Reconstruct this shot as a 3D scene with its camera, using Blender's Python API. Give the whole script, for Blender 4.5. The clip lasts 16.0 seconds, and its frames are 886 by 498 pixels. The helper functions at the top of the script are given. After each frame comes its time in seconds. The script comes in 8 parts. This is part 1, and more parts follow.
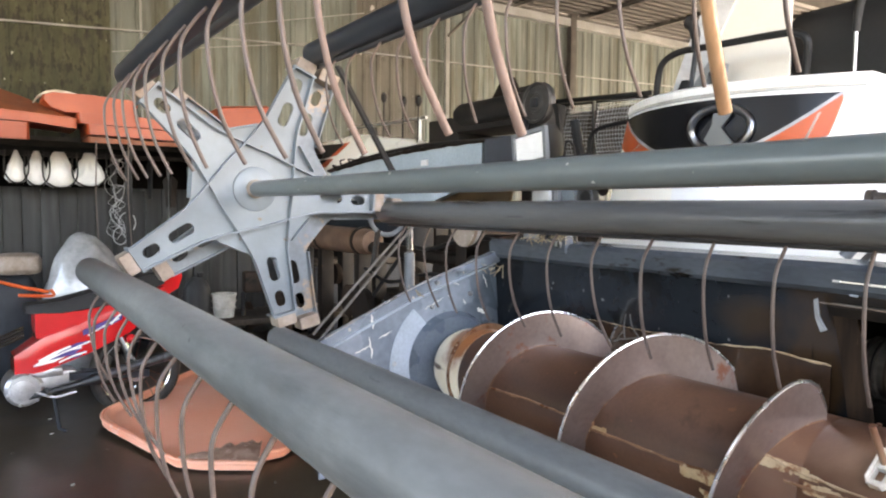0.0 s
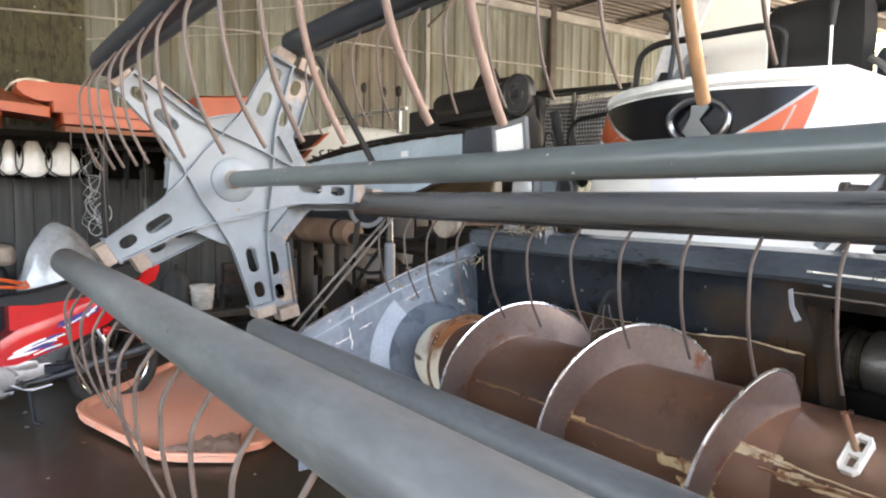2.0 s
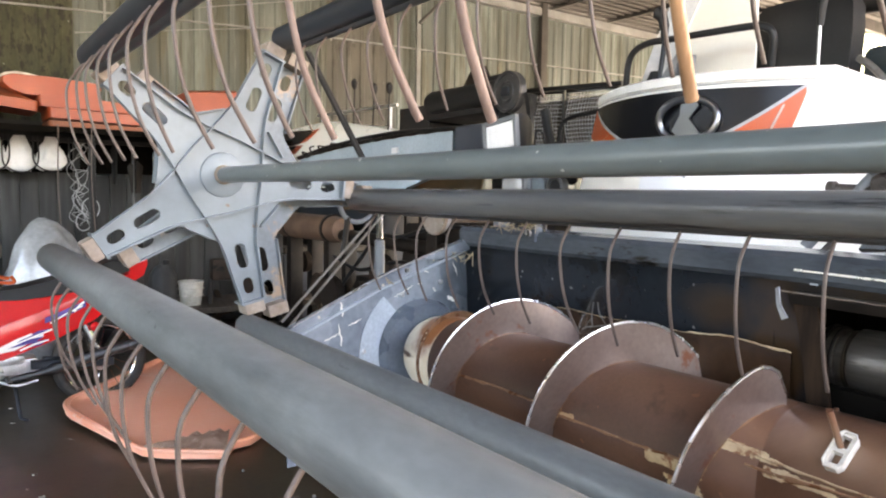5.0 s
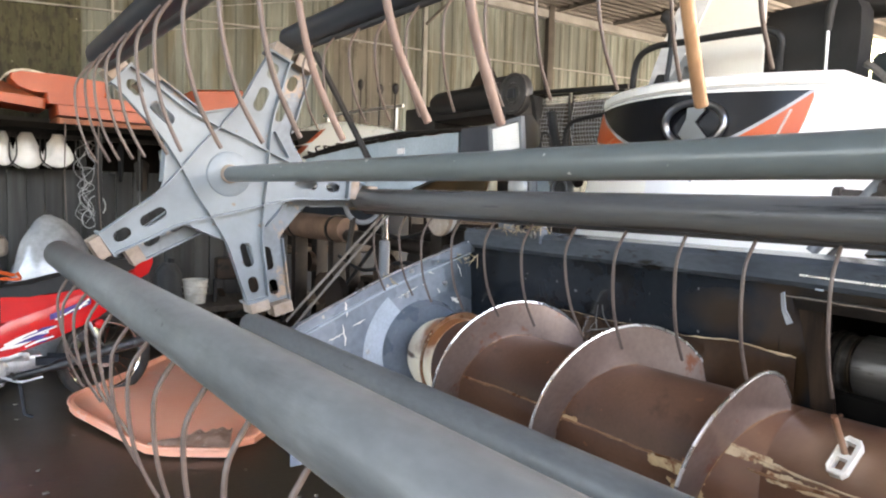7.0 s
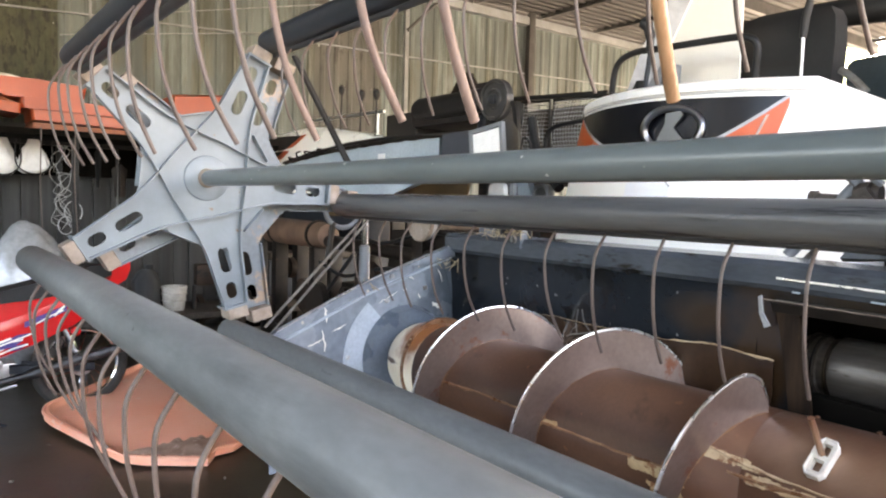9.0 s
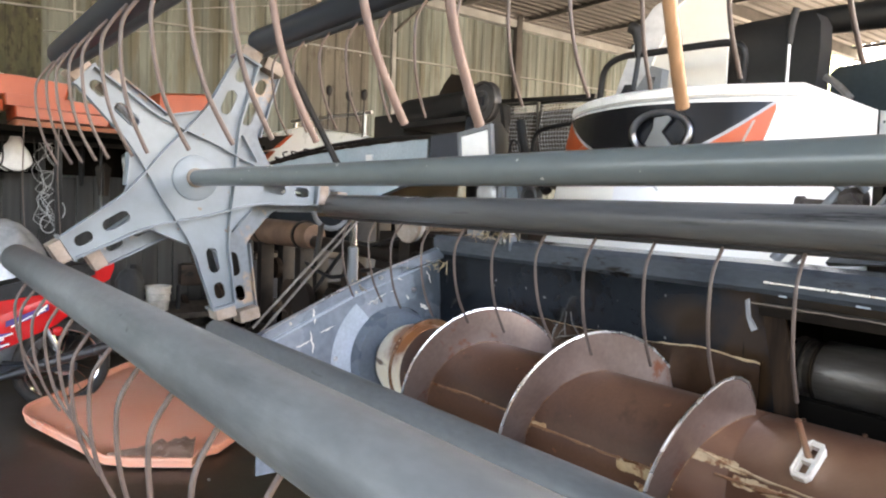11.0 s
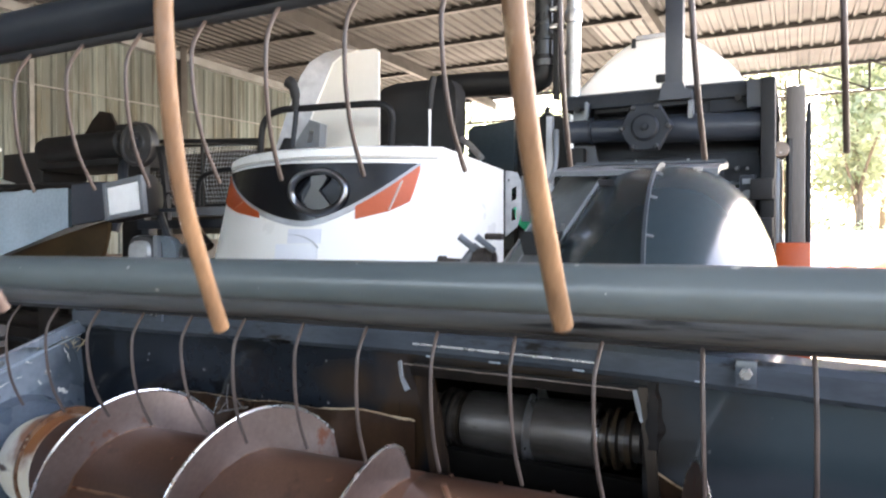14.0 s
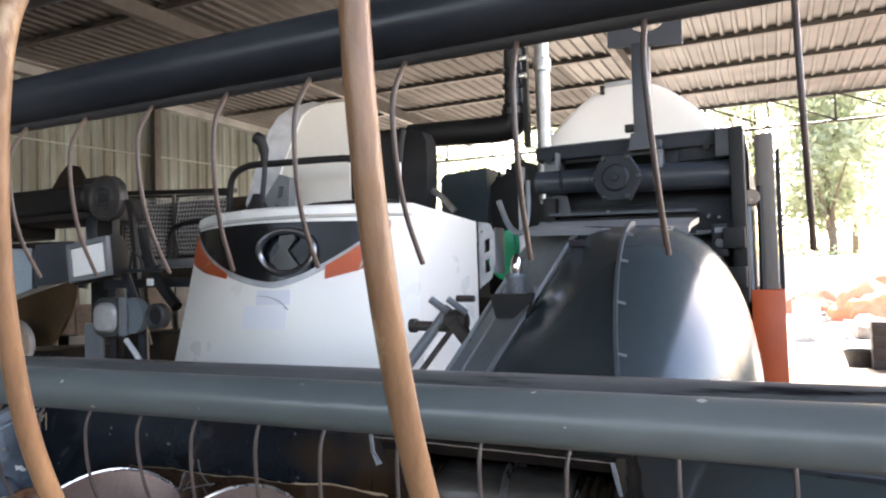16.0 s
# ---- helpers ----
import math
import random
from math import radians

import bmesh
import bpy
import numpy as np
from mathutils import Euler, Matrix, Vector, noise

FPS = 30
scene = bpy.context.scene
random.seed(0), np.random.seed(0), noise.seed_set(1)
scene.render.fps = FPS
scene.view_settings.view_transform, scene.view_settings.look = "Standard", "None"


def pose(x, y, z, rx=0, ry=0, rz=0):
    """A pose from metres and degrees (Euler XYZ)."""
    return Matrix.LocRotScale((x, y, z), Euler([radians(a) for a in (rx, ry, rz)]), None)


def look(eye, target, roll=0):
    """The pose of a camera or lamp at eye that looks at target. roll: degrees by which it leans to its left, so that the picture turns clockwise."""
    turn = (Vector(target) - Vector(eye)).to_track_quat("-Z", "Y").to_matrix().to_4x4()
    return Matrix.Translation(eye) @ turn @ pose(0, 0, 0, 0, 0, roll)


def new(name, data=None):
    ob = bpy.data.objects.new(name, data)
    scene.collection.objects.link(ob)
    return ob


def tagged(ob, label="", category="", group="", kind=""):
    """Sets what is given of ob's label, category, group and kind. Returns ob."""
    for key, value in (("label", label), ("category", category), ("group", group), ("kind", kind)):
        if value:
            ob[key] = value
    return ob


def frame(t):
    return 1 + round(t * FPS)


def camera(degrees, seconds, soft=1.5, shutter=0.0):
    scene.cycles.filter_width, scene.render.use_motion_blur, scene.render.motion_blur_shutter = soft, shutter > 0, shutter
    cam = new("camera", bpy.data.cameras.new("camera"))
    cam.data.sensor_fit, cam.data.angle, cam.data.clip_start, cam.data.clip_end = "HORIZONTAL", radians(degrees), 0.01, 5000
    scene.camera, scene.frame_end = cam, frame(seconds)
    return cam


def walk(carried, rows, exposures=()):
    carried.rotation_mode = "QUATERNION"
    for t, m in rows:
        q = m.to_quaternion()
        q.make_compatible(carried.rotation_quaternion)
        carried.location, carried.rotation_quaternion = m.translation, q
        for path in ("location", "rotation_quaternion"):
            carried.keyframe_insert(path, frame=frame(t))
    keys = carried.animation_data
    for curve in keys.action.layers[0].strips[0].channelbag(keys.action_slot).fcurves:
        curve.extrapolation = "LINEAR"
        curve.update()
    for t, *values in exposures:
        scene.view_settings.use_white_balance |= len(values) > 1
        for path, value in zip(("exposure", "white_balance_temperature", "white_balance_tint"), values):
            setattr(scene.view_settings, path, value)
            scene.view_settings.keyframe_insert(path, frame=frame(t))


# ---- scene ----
cam = camera(64.45, 16.0, soft=2.1, shutter=0.5)
PATH = [
    (0, (2.1296, -0.7024, 1.4521), (0.4599, 0.3917, 1.3302), 0.44),
    (0.5, (2.1296, -0.7036, 1.4511), (0.4703, 0.4061, 1.3265), 0.53),
    (1, (2.1305, -0.7032, 1.4518), (0.4828, 0.4229, 1.3213), 0.51),
    (1.5, (2.1276, -0.7034, 1.4511), (0.4893, 0.4353, 1.3124), 0.58),
    (2, (2.1302, -0.7036, 1.4507), (0.4935, 0.4365, 1.305), 0.57),
    (2.5, (2.1305, -0.7036, 1.4509), (0.5021, 0.448, 1.3022), 0.51),
    (3, (2.1302, -0.7036, 1.4505), (0.5024, 0.4477, 1.2928), 0.51),
    (3.5, (2.1294, -0.7049, 1.4515), (0.5076, 0.4551, 1.2954), 0.74),
    (4, (2.1294, -0.7042, 1.4492), (0.5094, 0.4577, 1.2882), 0.73),
    (6.5, (2.1329, -0.7022, 1.4519), (0.5098, 0.4576, 1.3089), 1.41),
    (7, (2.1309, -0.7063, 1.4507), (0.5041, 0.4473, 1.3), 1.51),
    (7.5, (2.1292, -0.6981, 1.4507), (0.5109, 0.466, 1.2895), 1.63),
    (8, (2.1281, -0.6962, 1.4491), (0.5117, 0.4723, 1.3014), 1.26),
    (8.5, (2.1305, -0.6967, 1.4488), (0.5216, 0.483, 1.3088), 1.5),
    (9, (2.1291, -0.6967, 1.445), (0.5306, 0.4981, 1.3137), 1.5),
    (11.5, (2.1215, -0.7186, 1.4472), (0.5710, 0.5387, 1.3236), 2.48),
    (12, (2.1222, -0.7267, 1.4538), (0.7495, 0.7240, 1.3467), 1.55),
    (12.5, (2.1291, -0.7196, 1.4615), (1.0288, 0.9494, 1.4009), 0.51),
    (13, (2.1453, -0.7012, 1.4769), (1.1467, 1.0297, 1.3942), 0.20),
    (13.5, (2.1361, -0.6503, 1.5074), (1.2282, 1.1303, 1.4372), 0.11),
    (14, (2.1390, -0.6203, 1.5444), (1.2403, 1.1663, 1.5207), -0.05),
    (14.5, (2.1421, -0.6016, 1.5758), (1.2803, 1.2030, 1.6032), -1.53),
    (15, (2.1485, -0.5969, 1.5989), (1.2924, 1.2097, 1.6559), -2.16),
    (15.5, (2.1452, -0.5784, 1.6129), (1.3298, 1.2462, 1.6895), -2.08),
    (16, (2.1481, -0.5688, 1.6225), (1.2996, 1.2410, 1.6940), -1.65),
]
EXPOSURES = [(0.0, 4.69, 8250, 17.5), (11.0, 4.64, 8250, 17.5), (12.0, 4.61, 7900, 17), (13.0, 4.67, 7550, 16.5), (13.8, 4.37, 7400, 17), (14.5, 4.07, 7300, 18), (16.0, 3.8, 7300, 18)]
walk(cam, [(t, look(eye, target, roll)) for t, eye, target, roll in PATH], EXPOSURES)

# world: bright overcast sky, low soft sun from the open yard side
world = bpy.data.worlds.new("world")
scene.world = world
world.use_nodes = True
wn = world.node_tree
sky = wn.nodes.new("ShaderNodeTexSky")
sky.sky_type = "NISHITA"
sky.sun_disc = False
sky.sun_elevation = radians(48)
sky.sun_rotation = radians(13)
sky.air_density, sky.dust_density = 1.0, 4.0
wn.links.new(sky.outputs["Color"], wn.nodes["Background"].inputs["Color"])
wn.nodes["Background"].inputs["Strength"].default_value = 0.15
sun_data = bpy.data.lights.new("sun", "SUN")
sun_data.energy, sun_data.angle, sun_data.color = 5.0, radians(8), (1.0, 0.95, 0.88)
sun = new("sun", sun_data)
sun.matrix_world = look((6.0, 23, 24), (2, 6, 0))

# ---- materials ----
def nodes_of(name):
    m = bpy.data.materials.new(name)
    m.use_nodes = True
    t = m.node_tree
    return m, t, t.nodes["Principled BSDF"]


def surf(name, base, second=None, rough=0.5, metal=0.0, scale=6.0, fine=90.0, mix=0.5, bump=0.15, wear=None, wear_at=0.62,
         stretch=(1, 1, 1), rough_var=0.15, spec=0.5, island=0.0, chips=0.0, chip=(0.5, 0.48, 0.44)):
    """Paint, metal, earth: two scales of noise, relief, and a worn second coat where wear is given."""
    m, t, b = nodes_of(name)
    N, L = t.nodes, t.links
    co = N.new("ShaderNodeTexCoord")
    mp = N.new("ShaderNodeMapping")
    mp.inputs["Scale"].default_value = stretch
    L.new(co.outputs["Object"], mp.inputs["Vector"])
    n1 = N.new("ShaderNodeTexNoise")
    n1.inputs["Scale"].default_value, n1.inputs["Detail"].default_value = scale, 6
    n2 = N.new("ShaderNodeTexNoise")
    n2.inputs["Scale"].default_value, n2.inputs["Detail"].default_value = fine, 4
    for n in (n1, n2):
        L.new(mp.outputs["Vector"], n.inputs["Vector"])
    second = second or tuple(c * 0.72 for c in base)
    r1 = N.new("ShaderNodeValToRGB")
    r1.color_ramp.elements[0].position, r1.color_ramp.elements[1].position = 0.35, 0.68
    r1.color_ramp.elements[0].color, r1.color_ramp.elements[1].color = (*base, 1), (*second, 1)
    L.new(n1.outputs["Fac"], r1.inputs["Fac"])
    mx = N.new("ShaderNodeMix")
    mx.data_type, mx.blend_type = "RGBA", "OVERLAY"
    mx.inputs["Factor"].default_value = mix * 0.5
    L.new(r1.outputs["Color"], mx.inputs["A"])
    L.new(n2.outputs["Fac"], mx.inputs["B"])
    col = mx.outputs["Result"]
    if wear:
        n3 = N.new("ShaderNodeTexNoise")
        n3.inputs["Scale"].default_value, n3.inputs["Detail"].default_value, n3.inputs["Roughness"].default_value = scale * 1.7, 9, 0.65
        L.new(mp.outputs["Vector"], n3.inputs["Vector"])
        r3 = N.new("ShaderNodeValToRGB")
        r3.color_ramp.elements[0].position, r3.color_ramp.elements[1].position = wear_at, wear_at + 0.07
        L.new(n3.outputs["Fac"], r3.inputs["Fac"])
        m3 = N.new("ShaderNodeMix")
        m3.data_type = "RGBA"
        m3.inputs["B"].default_value = (*wear, 1)
        L.new(r3.outputs["Color"], m3.inputs["Factor"])
        L.new(col, m3.inputs["A"])
        col = m3.outputs["Result"]
    if chips:
        n4 = N.new("ShaderNodeTexNoise")
        n4.inputs["Scale"].default_value, n4.inputs["Detail"].default_value = chips, 2.5
        L.new(co.outputs["Object"], n4.inputs["Vector"])
        r4 = N.new("ShaderNodeValToRGB")
        r4.color_ramp.elements[0].position, r4.color_ramp.elements[1].position = 0.715, 0.735
        L.new(n4.outputs["Fac"], r4.inputs["Fac"])
        m4 = N.new("ShaderNodeMix")
        m4.data_type = "RGBA"
        m4.inputs["B"].default_value = (*chip, 1)
        L.new(r4.outputs["Color"], m4.inputs["Factor"])
        L.new(col, m4.inputs["A"])
        col = m4.outputs["Result"]
    if island:
        g = N.new("ShaderNodeNewGeometry")
        o = N.new("ShaderNodeObjectInfo")
        ad = N.new("ShaderNodeMath")
        ad.operation = "ADD"
        L.new(g.outputs["Random Per Island"], ad.inputs[0])
        L.new(o.outputs["Random"], ad.inputs[1])
        mr = N.new("ShaderNodeMapRange")
        mr.inputs["From Max"].default_value = 2.0
        mr.inputs["To Min"].default_value, mr.inputs["To Max"].default_value = 1 - island, 1 + island
        L.new(ad.outputs[0], mr.inputs["Value"])
        hs = N.new("ShaderNodeHueSaturation")
        L.new(mr.outputs["Result"], hs.inputs["Value"])
        L.new(col, hs.inputs["Color"])
        col = hs.outputs["Color"]
    L.new(col, b.inputs["Base Color"])
    mr2 = N.new("ShaderNodeMapRange")
    mr2.inputs["To Min"].default_value, mr2.inputs["To Max"].default_value = max(0.03, rough - rough_var), min(1.0, rough + rough_var)
    L.new(n1.outputs["Fac"], mr2.inputs["Value"])
    L.new(mr2.outputs["Result"], b.inputs["Roughness"])
    b.inputs["Metallic"].default_value = metal
    b.inputs["Specular IOR Level"].default_value = spec
    if bump:
        bp = N.new("ShaderNodeBump")
        bp.inputs["Strength"].default_value, bp.inputs["Distance"].default_value = bump, 0.004
        L.new(n2.outputs["Fac"], bp.inputs["Height"])
        L.new(bp.outputs["Normal"], b.inputs["Normal"])
    return m


def plain(name, base, rough=0.4, metal=0.0):
    m, t, b = nodes_of(name)
    b.inputs["Base Color"].default_value = (*base, 1)
    b.inputs["Roughness"].default_value, b.inputs["Metallic"].default_value = rough, metal
    return m


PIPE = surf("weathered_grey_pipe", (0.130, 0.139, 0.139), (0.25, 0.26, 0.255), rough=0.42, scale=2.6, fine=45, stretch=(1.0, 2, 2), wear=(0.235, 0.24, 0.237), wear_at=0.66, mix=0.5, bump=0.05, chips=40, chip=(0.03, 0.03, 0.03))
# upper battens: their shade put into a darker copy of the pipe paint
PIPETOP = surf("shade_dark_pipe", (0.014, 0.017, 0.022), (0.030, 0.034, 0.040), spec=0.35, rough=0.36, scale=3, fine=60, stretch=(1, 2, 2), wear=(0.08, 0.08, 0.08), wear_at=0.75, mix=0.3, bump=0.05)
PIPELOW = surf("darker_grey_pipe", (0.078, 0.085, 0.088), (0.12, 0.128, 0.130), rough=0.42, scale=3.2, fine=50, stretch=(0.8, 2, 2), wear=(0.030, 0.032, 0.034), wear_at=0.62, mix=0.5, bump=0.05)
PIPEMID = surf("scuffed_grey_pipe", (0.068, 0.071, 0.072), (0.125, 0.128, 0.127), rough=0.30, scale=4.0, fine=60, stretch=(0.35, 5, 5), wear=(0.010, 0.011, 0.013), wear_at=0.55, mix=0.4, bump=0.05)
AXLE = surf("grey_axle_paint", (0.080, 0.097, 0.098), (0.125, 0.143, 0.141), rough=0.33, scale=2.5, fine=30, stretch=(0.8, 1.5, 1.5), wear=(0.36, 0.33, 0.27), wear_at=0.77, mix=0.3, bump=0.02, chips=48)
BLACKPIPE = surf("dark_pipe", (0.028, 0.030, 0.034), (0.05, 0.05, 0.05), rough=0.45, scale=6, stretch=(0.5, 3, 3))
WIRE = surf("rusty_tine_wire", (0.062, 0.045, 0.039), (0.100, 0.070, 0.058), rough=0.5, scale=14, fine=160, wear=(0.19, 0.105, 0.055), wear_at=0.64, mix=0.5)
# nearest tines: warm light put into a yellower copy of the rust
WIRELIT = surf("lit_yellow_rust_wire", (0.262, 0.143, 0.072), (0.145, 0.074, 0.038), rough=0.38, scale=26, fine=150, stretch=(1, 1, 0.45), wear=(0.42, 0.285, 0.17), wear_at=0.55, mix=0.5, bump=0.35)
WIREPINK = surf("pinkish_rust_wire", (0.14, 0.092, 0.074), (0.09, 0.055, 0.043), rough=0.55, scale=24, fine=150, stretch=(1, 1, 0.45), wear=(0.25, 0.165, 0.13), wear_at=0.60, mix=0.5, bump=0.35)
SPIDER = surf("blue_grey_spider_paint", (0.178, 0.21, 0.232), (0.138, 0.165, 0.184), rough=0.42, scale=5, fine=40, wear=(0.36, 0.32, 0.28), wear_at=0.75, mix=0.3, chips=36, chip=(0.16, 0.11, 0.08))
SPIDERB = surf("rust_patched_blue_grey", (0.18, 0.208, 0.232), (0.135, 0.156, 0.173), rough=0.5, scale=6, fine=60, wear=(0.34, 0.24, 0.17), wear_at=0.58)
SEAM = surf("rusty_weld_ridge", (0.16, 0.07, 0.035), (0.28, 0.15, 0.08), rough=0.3, scale=20, fine=90, wear=(0.50, 0.38, 0.25), wear_at=0.60, bump=0.4)
FLANGE = surf("dark_hood_flange", (0.07, 0.08, 0.092), (0.045, 0.052, 0.06), rough=0.35, scale=12, mix=0.3)
JOINT = surf("grimy_cast_joint", (0.075, 0.062, 0.056), (0.035, 0.028, 0.025), rough=0.55, scale=20, wear=(0.20, 0.19, 0.18), wear_at=0.66)
BRACKET = surf("rusty_bracket", (0.3, 0.245, 0.205), (0.22, 0.165, 0.125), rough=0.65, scale=18, wear=(0.55, 0.5, 0.45), wear_at=0.65)
NAVY = surf("navy_sheet_paint", (0.0062, 0.008, 0.0105), (0.0125, 0.0155, 0.0195), spec=0.36, chips=34, chip=(0.14, 0.14, 0.14), rough=0.15, scale=2.4, fine=50, wear=(0.005, 0.0045, 0.004), wear_at=0.53, rough_var=0.1, bump=0.04)
# sky reflection on the beam put into a lighter base colour
NAVYBEAM = surf("worn_navy_beam", (0.042, 0.052, 0.065), (0.095, 0.112, 0.132), rough=0.16, scale=4.0, fine=50, stretch=(0.6, 2, 2), wear=(0.02, 0.017, 0.014), wear_at=0.58, bump=0.04)
SIDE = surf("blue_grey_side_sheet", (0.14, 0.168, 0.20), (0.23, 0.262, 0.295), rough=0.26, scale=5, fine=40, wear=(0.50, 0.51, 0.50), wear_at=0.65, rough_var=0.1, chips=30, chip=(0.5, 0.45, 0.38))
SIDEPALE = surf("pale_blue_wear_plate", (0.38, 0.44, 0.50), rough=0.35, scale=8)
RUST = surf("brown_rusted_drum", (0.066, 0.030, 0.019), (0.108, 0.053, 0.033), rough=0.34, scale=3.2, fine=120, wear=(0.046, 0.024, 0.016), wear_at=0.60, bump=0.10, rough_var=0.17, chips=26, chip=(0.16, 0.07, 0.038))
FLIGHT = surf("worn_flight_steel", (0.26, 0.18, 0.152), (0.35, 0.26, 0.225), rough=0.33, metal=0.75, scale=5, fine=70, wear=(0.30, 0.115, 0.068), wear_at=0.575, rough_var=0.12, bump=0.06, mix=0.4)
RIM = surf("polished_rim_steel", (0.90, 0.89, 0.88), (0.8, 0.78, 0.76), rough=0.27, metal=1.0, scale=20, bump=0.03)
CREAM = surf("cream_rust_paint", (0.56, 0.43, 0.27), (0.40, 0.25, 0.13), rough=0.4, scale=11, fine=60, wear=(0.22, 0.09, 0.04), wear_at=0.53, bump=0.1)
DRUMEND = surf("cream_drum_paint", (0.86, 0.8, 0.68), (0.8, 0.7, 0.53), rough=0.35, scale=5, fine=60, wear=(0.40, 0.22, 0.09), wear_at=0.66, bump=0.06)
WHITE = surf("white_body_paint", (0.87, 0.85, 0.80), (0.85, 0.83, 0.78), rough=0.28, scale=3, fine=40, mix=0.1, bump=0.02, rough_var=0.03)
CREAMW = surf("cream_guard_paint", (0.74, 0.71, 0.65), (0.68, 0.64, 0.57), rough=0.4, scale=3, fine=40, mix=0.15, bump=0.03)
STICKER2 = surf("bleached_blue_sticker", (0.80, 0.81, 0.84), (0.83, 0.83, 0.83), rough=0.35, scale=9, mix=0.15, bump=0.0)
TRIM = surf("pale_trim_line", (0.72, 0.60, 0.52), rough=0.4, scale=8, mix=0.1, bump=0.0)
STICKER = surf("bleached_sticker", (0.74, 0.75, 0.79), (0.70, 0.71, 0.76), rough=0.4, scale=14, mix=0.2, bump=0.0)
GLOSSBLACK = surf("gloss_black", (0.008, 0.009, 0.012), rough=0.15, spec=0.3, scale=3, mix=0.1, bump=0.0)
BLACK = surf("matt_black", (0.0075, 0.008, 0.009), (0.014, 0.014, 0.0145), rough=0.55, spec=0.3, scale=8)
ORANGE = surf("orange_paint", (0.52, 0.085, 0.018), (0.44, 0.07, 0.016), rough=0.35, scale=4, mix=0.2, wear=(0.58, 0.20, 0.09), wear_at=0.72)
MUD = surf("dried_mud", (0.42, 0.27, 0.20), (0.24, 0.13, 0.085), rough=0.85, scale=9, fine=60, wear=(0.62, 0.44, 0.36), wear_at=0.58, bump=0.5)
PALEORANGE = surf("faded_orange_sheet", (0.98, 0.39, 0.23), (0.98, 0.49, 0.34), rough=0.42, scale=2.2, mix=0.2, wear=(0.96, 0.60, 0.48), wear_at=0.62)
COVERRED = surf("orange_cover_paint", (0.36, 0.058, 0.016), (0.28, 0.044, 0.014), rough=0.4, scale=4, mix=0.3, wear=(0.44, 0.13, 0.06), wear_at=0.70)
DULLORANGE = surf("dull_dusty_orange", (0.30, 0.085, 0.035), (0.20, 0.075, 0.045), rough=0.6, scale=4)
SLATE = surf("slate_hood_paint", (0.033, 0.049, 0.057), (0.043, 0.060, 0.069), rough=0.2, spec=0.7, scale=3, fine=40, mix=0.15, bump=0.012, rough_var=0.04)
RAMP = surf("grey_ramp_paint", (0.13, 0.145, 0.16), (0.18, 0.19, 0.20), rough=0.36, scale=4, fine=40, mix=0.3, wear=(0.3, 0.3, 0.3), wear_at=0.76)
DARKMETAL = surf("dark_machine_paint", (0.011, 0.014, 0.019), (0.020, 0.024, 0.031), spec=0.3, rough=0.55, scale=6, fine=60, wear=(0.07, 0.065, 0.06), wear_at=0.72)
PANM = surf("dark_brown_wet_pan", (0.019, 0.010, 0.006), (0.040, 0.020, 0.011), rough=0.18, scale=5, fine=60, wear=(0.075, 0.036, 0.015), wear_at=0.68, bump=0.08, rough_var=0.12)
ENGSLATE = surf("dusty_slate_cover", (0.028, 0.044, 0.052), (0.042, 0.060, 0.068), rough=0.45, scale=4, fine=50)
PULLEYM = surf("dull_dark_pulley", (0.052, 0.053, 0.056), (0.036, 0.036, 0.038), rough=0.45, metal=0.3, scale=14)
DUSTROD = surf("dusty_steel_rod", (0.13, 0.115, 0.10), (0.08, 0.07, 0.06), rough=0.5, metal=0.3, scale=20)
CHUTE = surf("pale_grey_chute_paint", (0.27, 0.29, 0.30), (0.20, 0.215, 0.225), rough=0.34, scale=4, fine=40, mix=0.3, wear=(0.38, 0.38, 0.37), wear_at=0.74)
RUSTTANK = surf("brown_rusty_tank", (0.155, 0.088, 0.056), (0.085, 0.048, 0.032), rough=0.6, scale=6, fine=60, wear=(0.24, 0.16, 0.12), wear_at=0.64)
RUSTDARK = surf("dark_rusty_iron", (0.022, 0.014, 0.010), (0.045, 0.028, 0.019), rough=0.65, spec=0.2, scale=9, fine=60, wear=(0.008, 0.006, 0.005), wear_at=0.55)
GREYBOARD = surf("grey_brown_board", (0.17, 0.155, 0.14), (0.11, 0.10, 0.09), rough=0.7, scale=5, fine=50, stretch=(4, 4, 0.4), wear=(0.25, 0.24, 0.22), wear_at=0.66)
RISER = surf("dull_riser_steel", (0.07, 0.075, 0.08), (0.03, 0.032, 0.035), rough=0.3, metal=0.5, scale=8, stretch=(1, 1, 0.3))
DISC = surf("blue_grey_disc", (0.085, 0.108, 0.135), (0.125, 0.15, 0.18), rough=0.3, scale=8)
STAIN = surf("grease_stained_plate", (0.038, 0.024, 0.013), (0.014, 0.009, 0.006), rough=0.4, spec=0.3, scale=7, fine=60, stretch=(5, 5, 0.6), wear=(0.15, 0.11, 0.06), wear_at=0.63)
STRAW = surf("dry_straw", (0.40, 0.32, 0.20), (0.28, 0.21, 0.12), rough=0.8, scale=30)
STEEL = surf("bare_steel", (0.5, 0.5, 0.5), (0.35, 0.33, 0.31), rough=0.3, metal=0.9, scale=15)
ROLLER = surf("worn_roller_steel", (0.12, 0.105, 0.092), (0.06, 0.046, 0.035), rough=0.42, metal=0.7, scale=9, fine=60, stretch=(0.5, 3, 3), wear=(0.055, 0.038, 0.026), wear_at=0.60)
BADGE = plain("dark_chrome", (0.24, 0.25, 0.27), 0.28, 1.0)
CHROME = plain("chrome", (0.7, 0.7, 0.72), 0.08, 1.0)
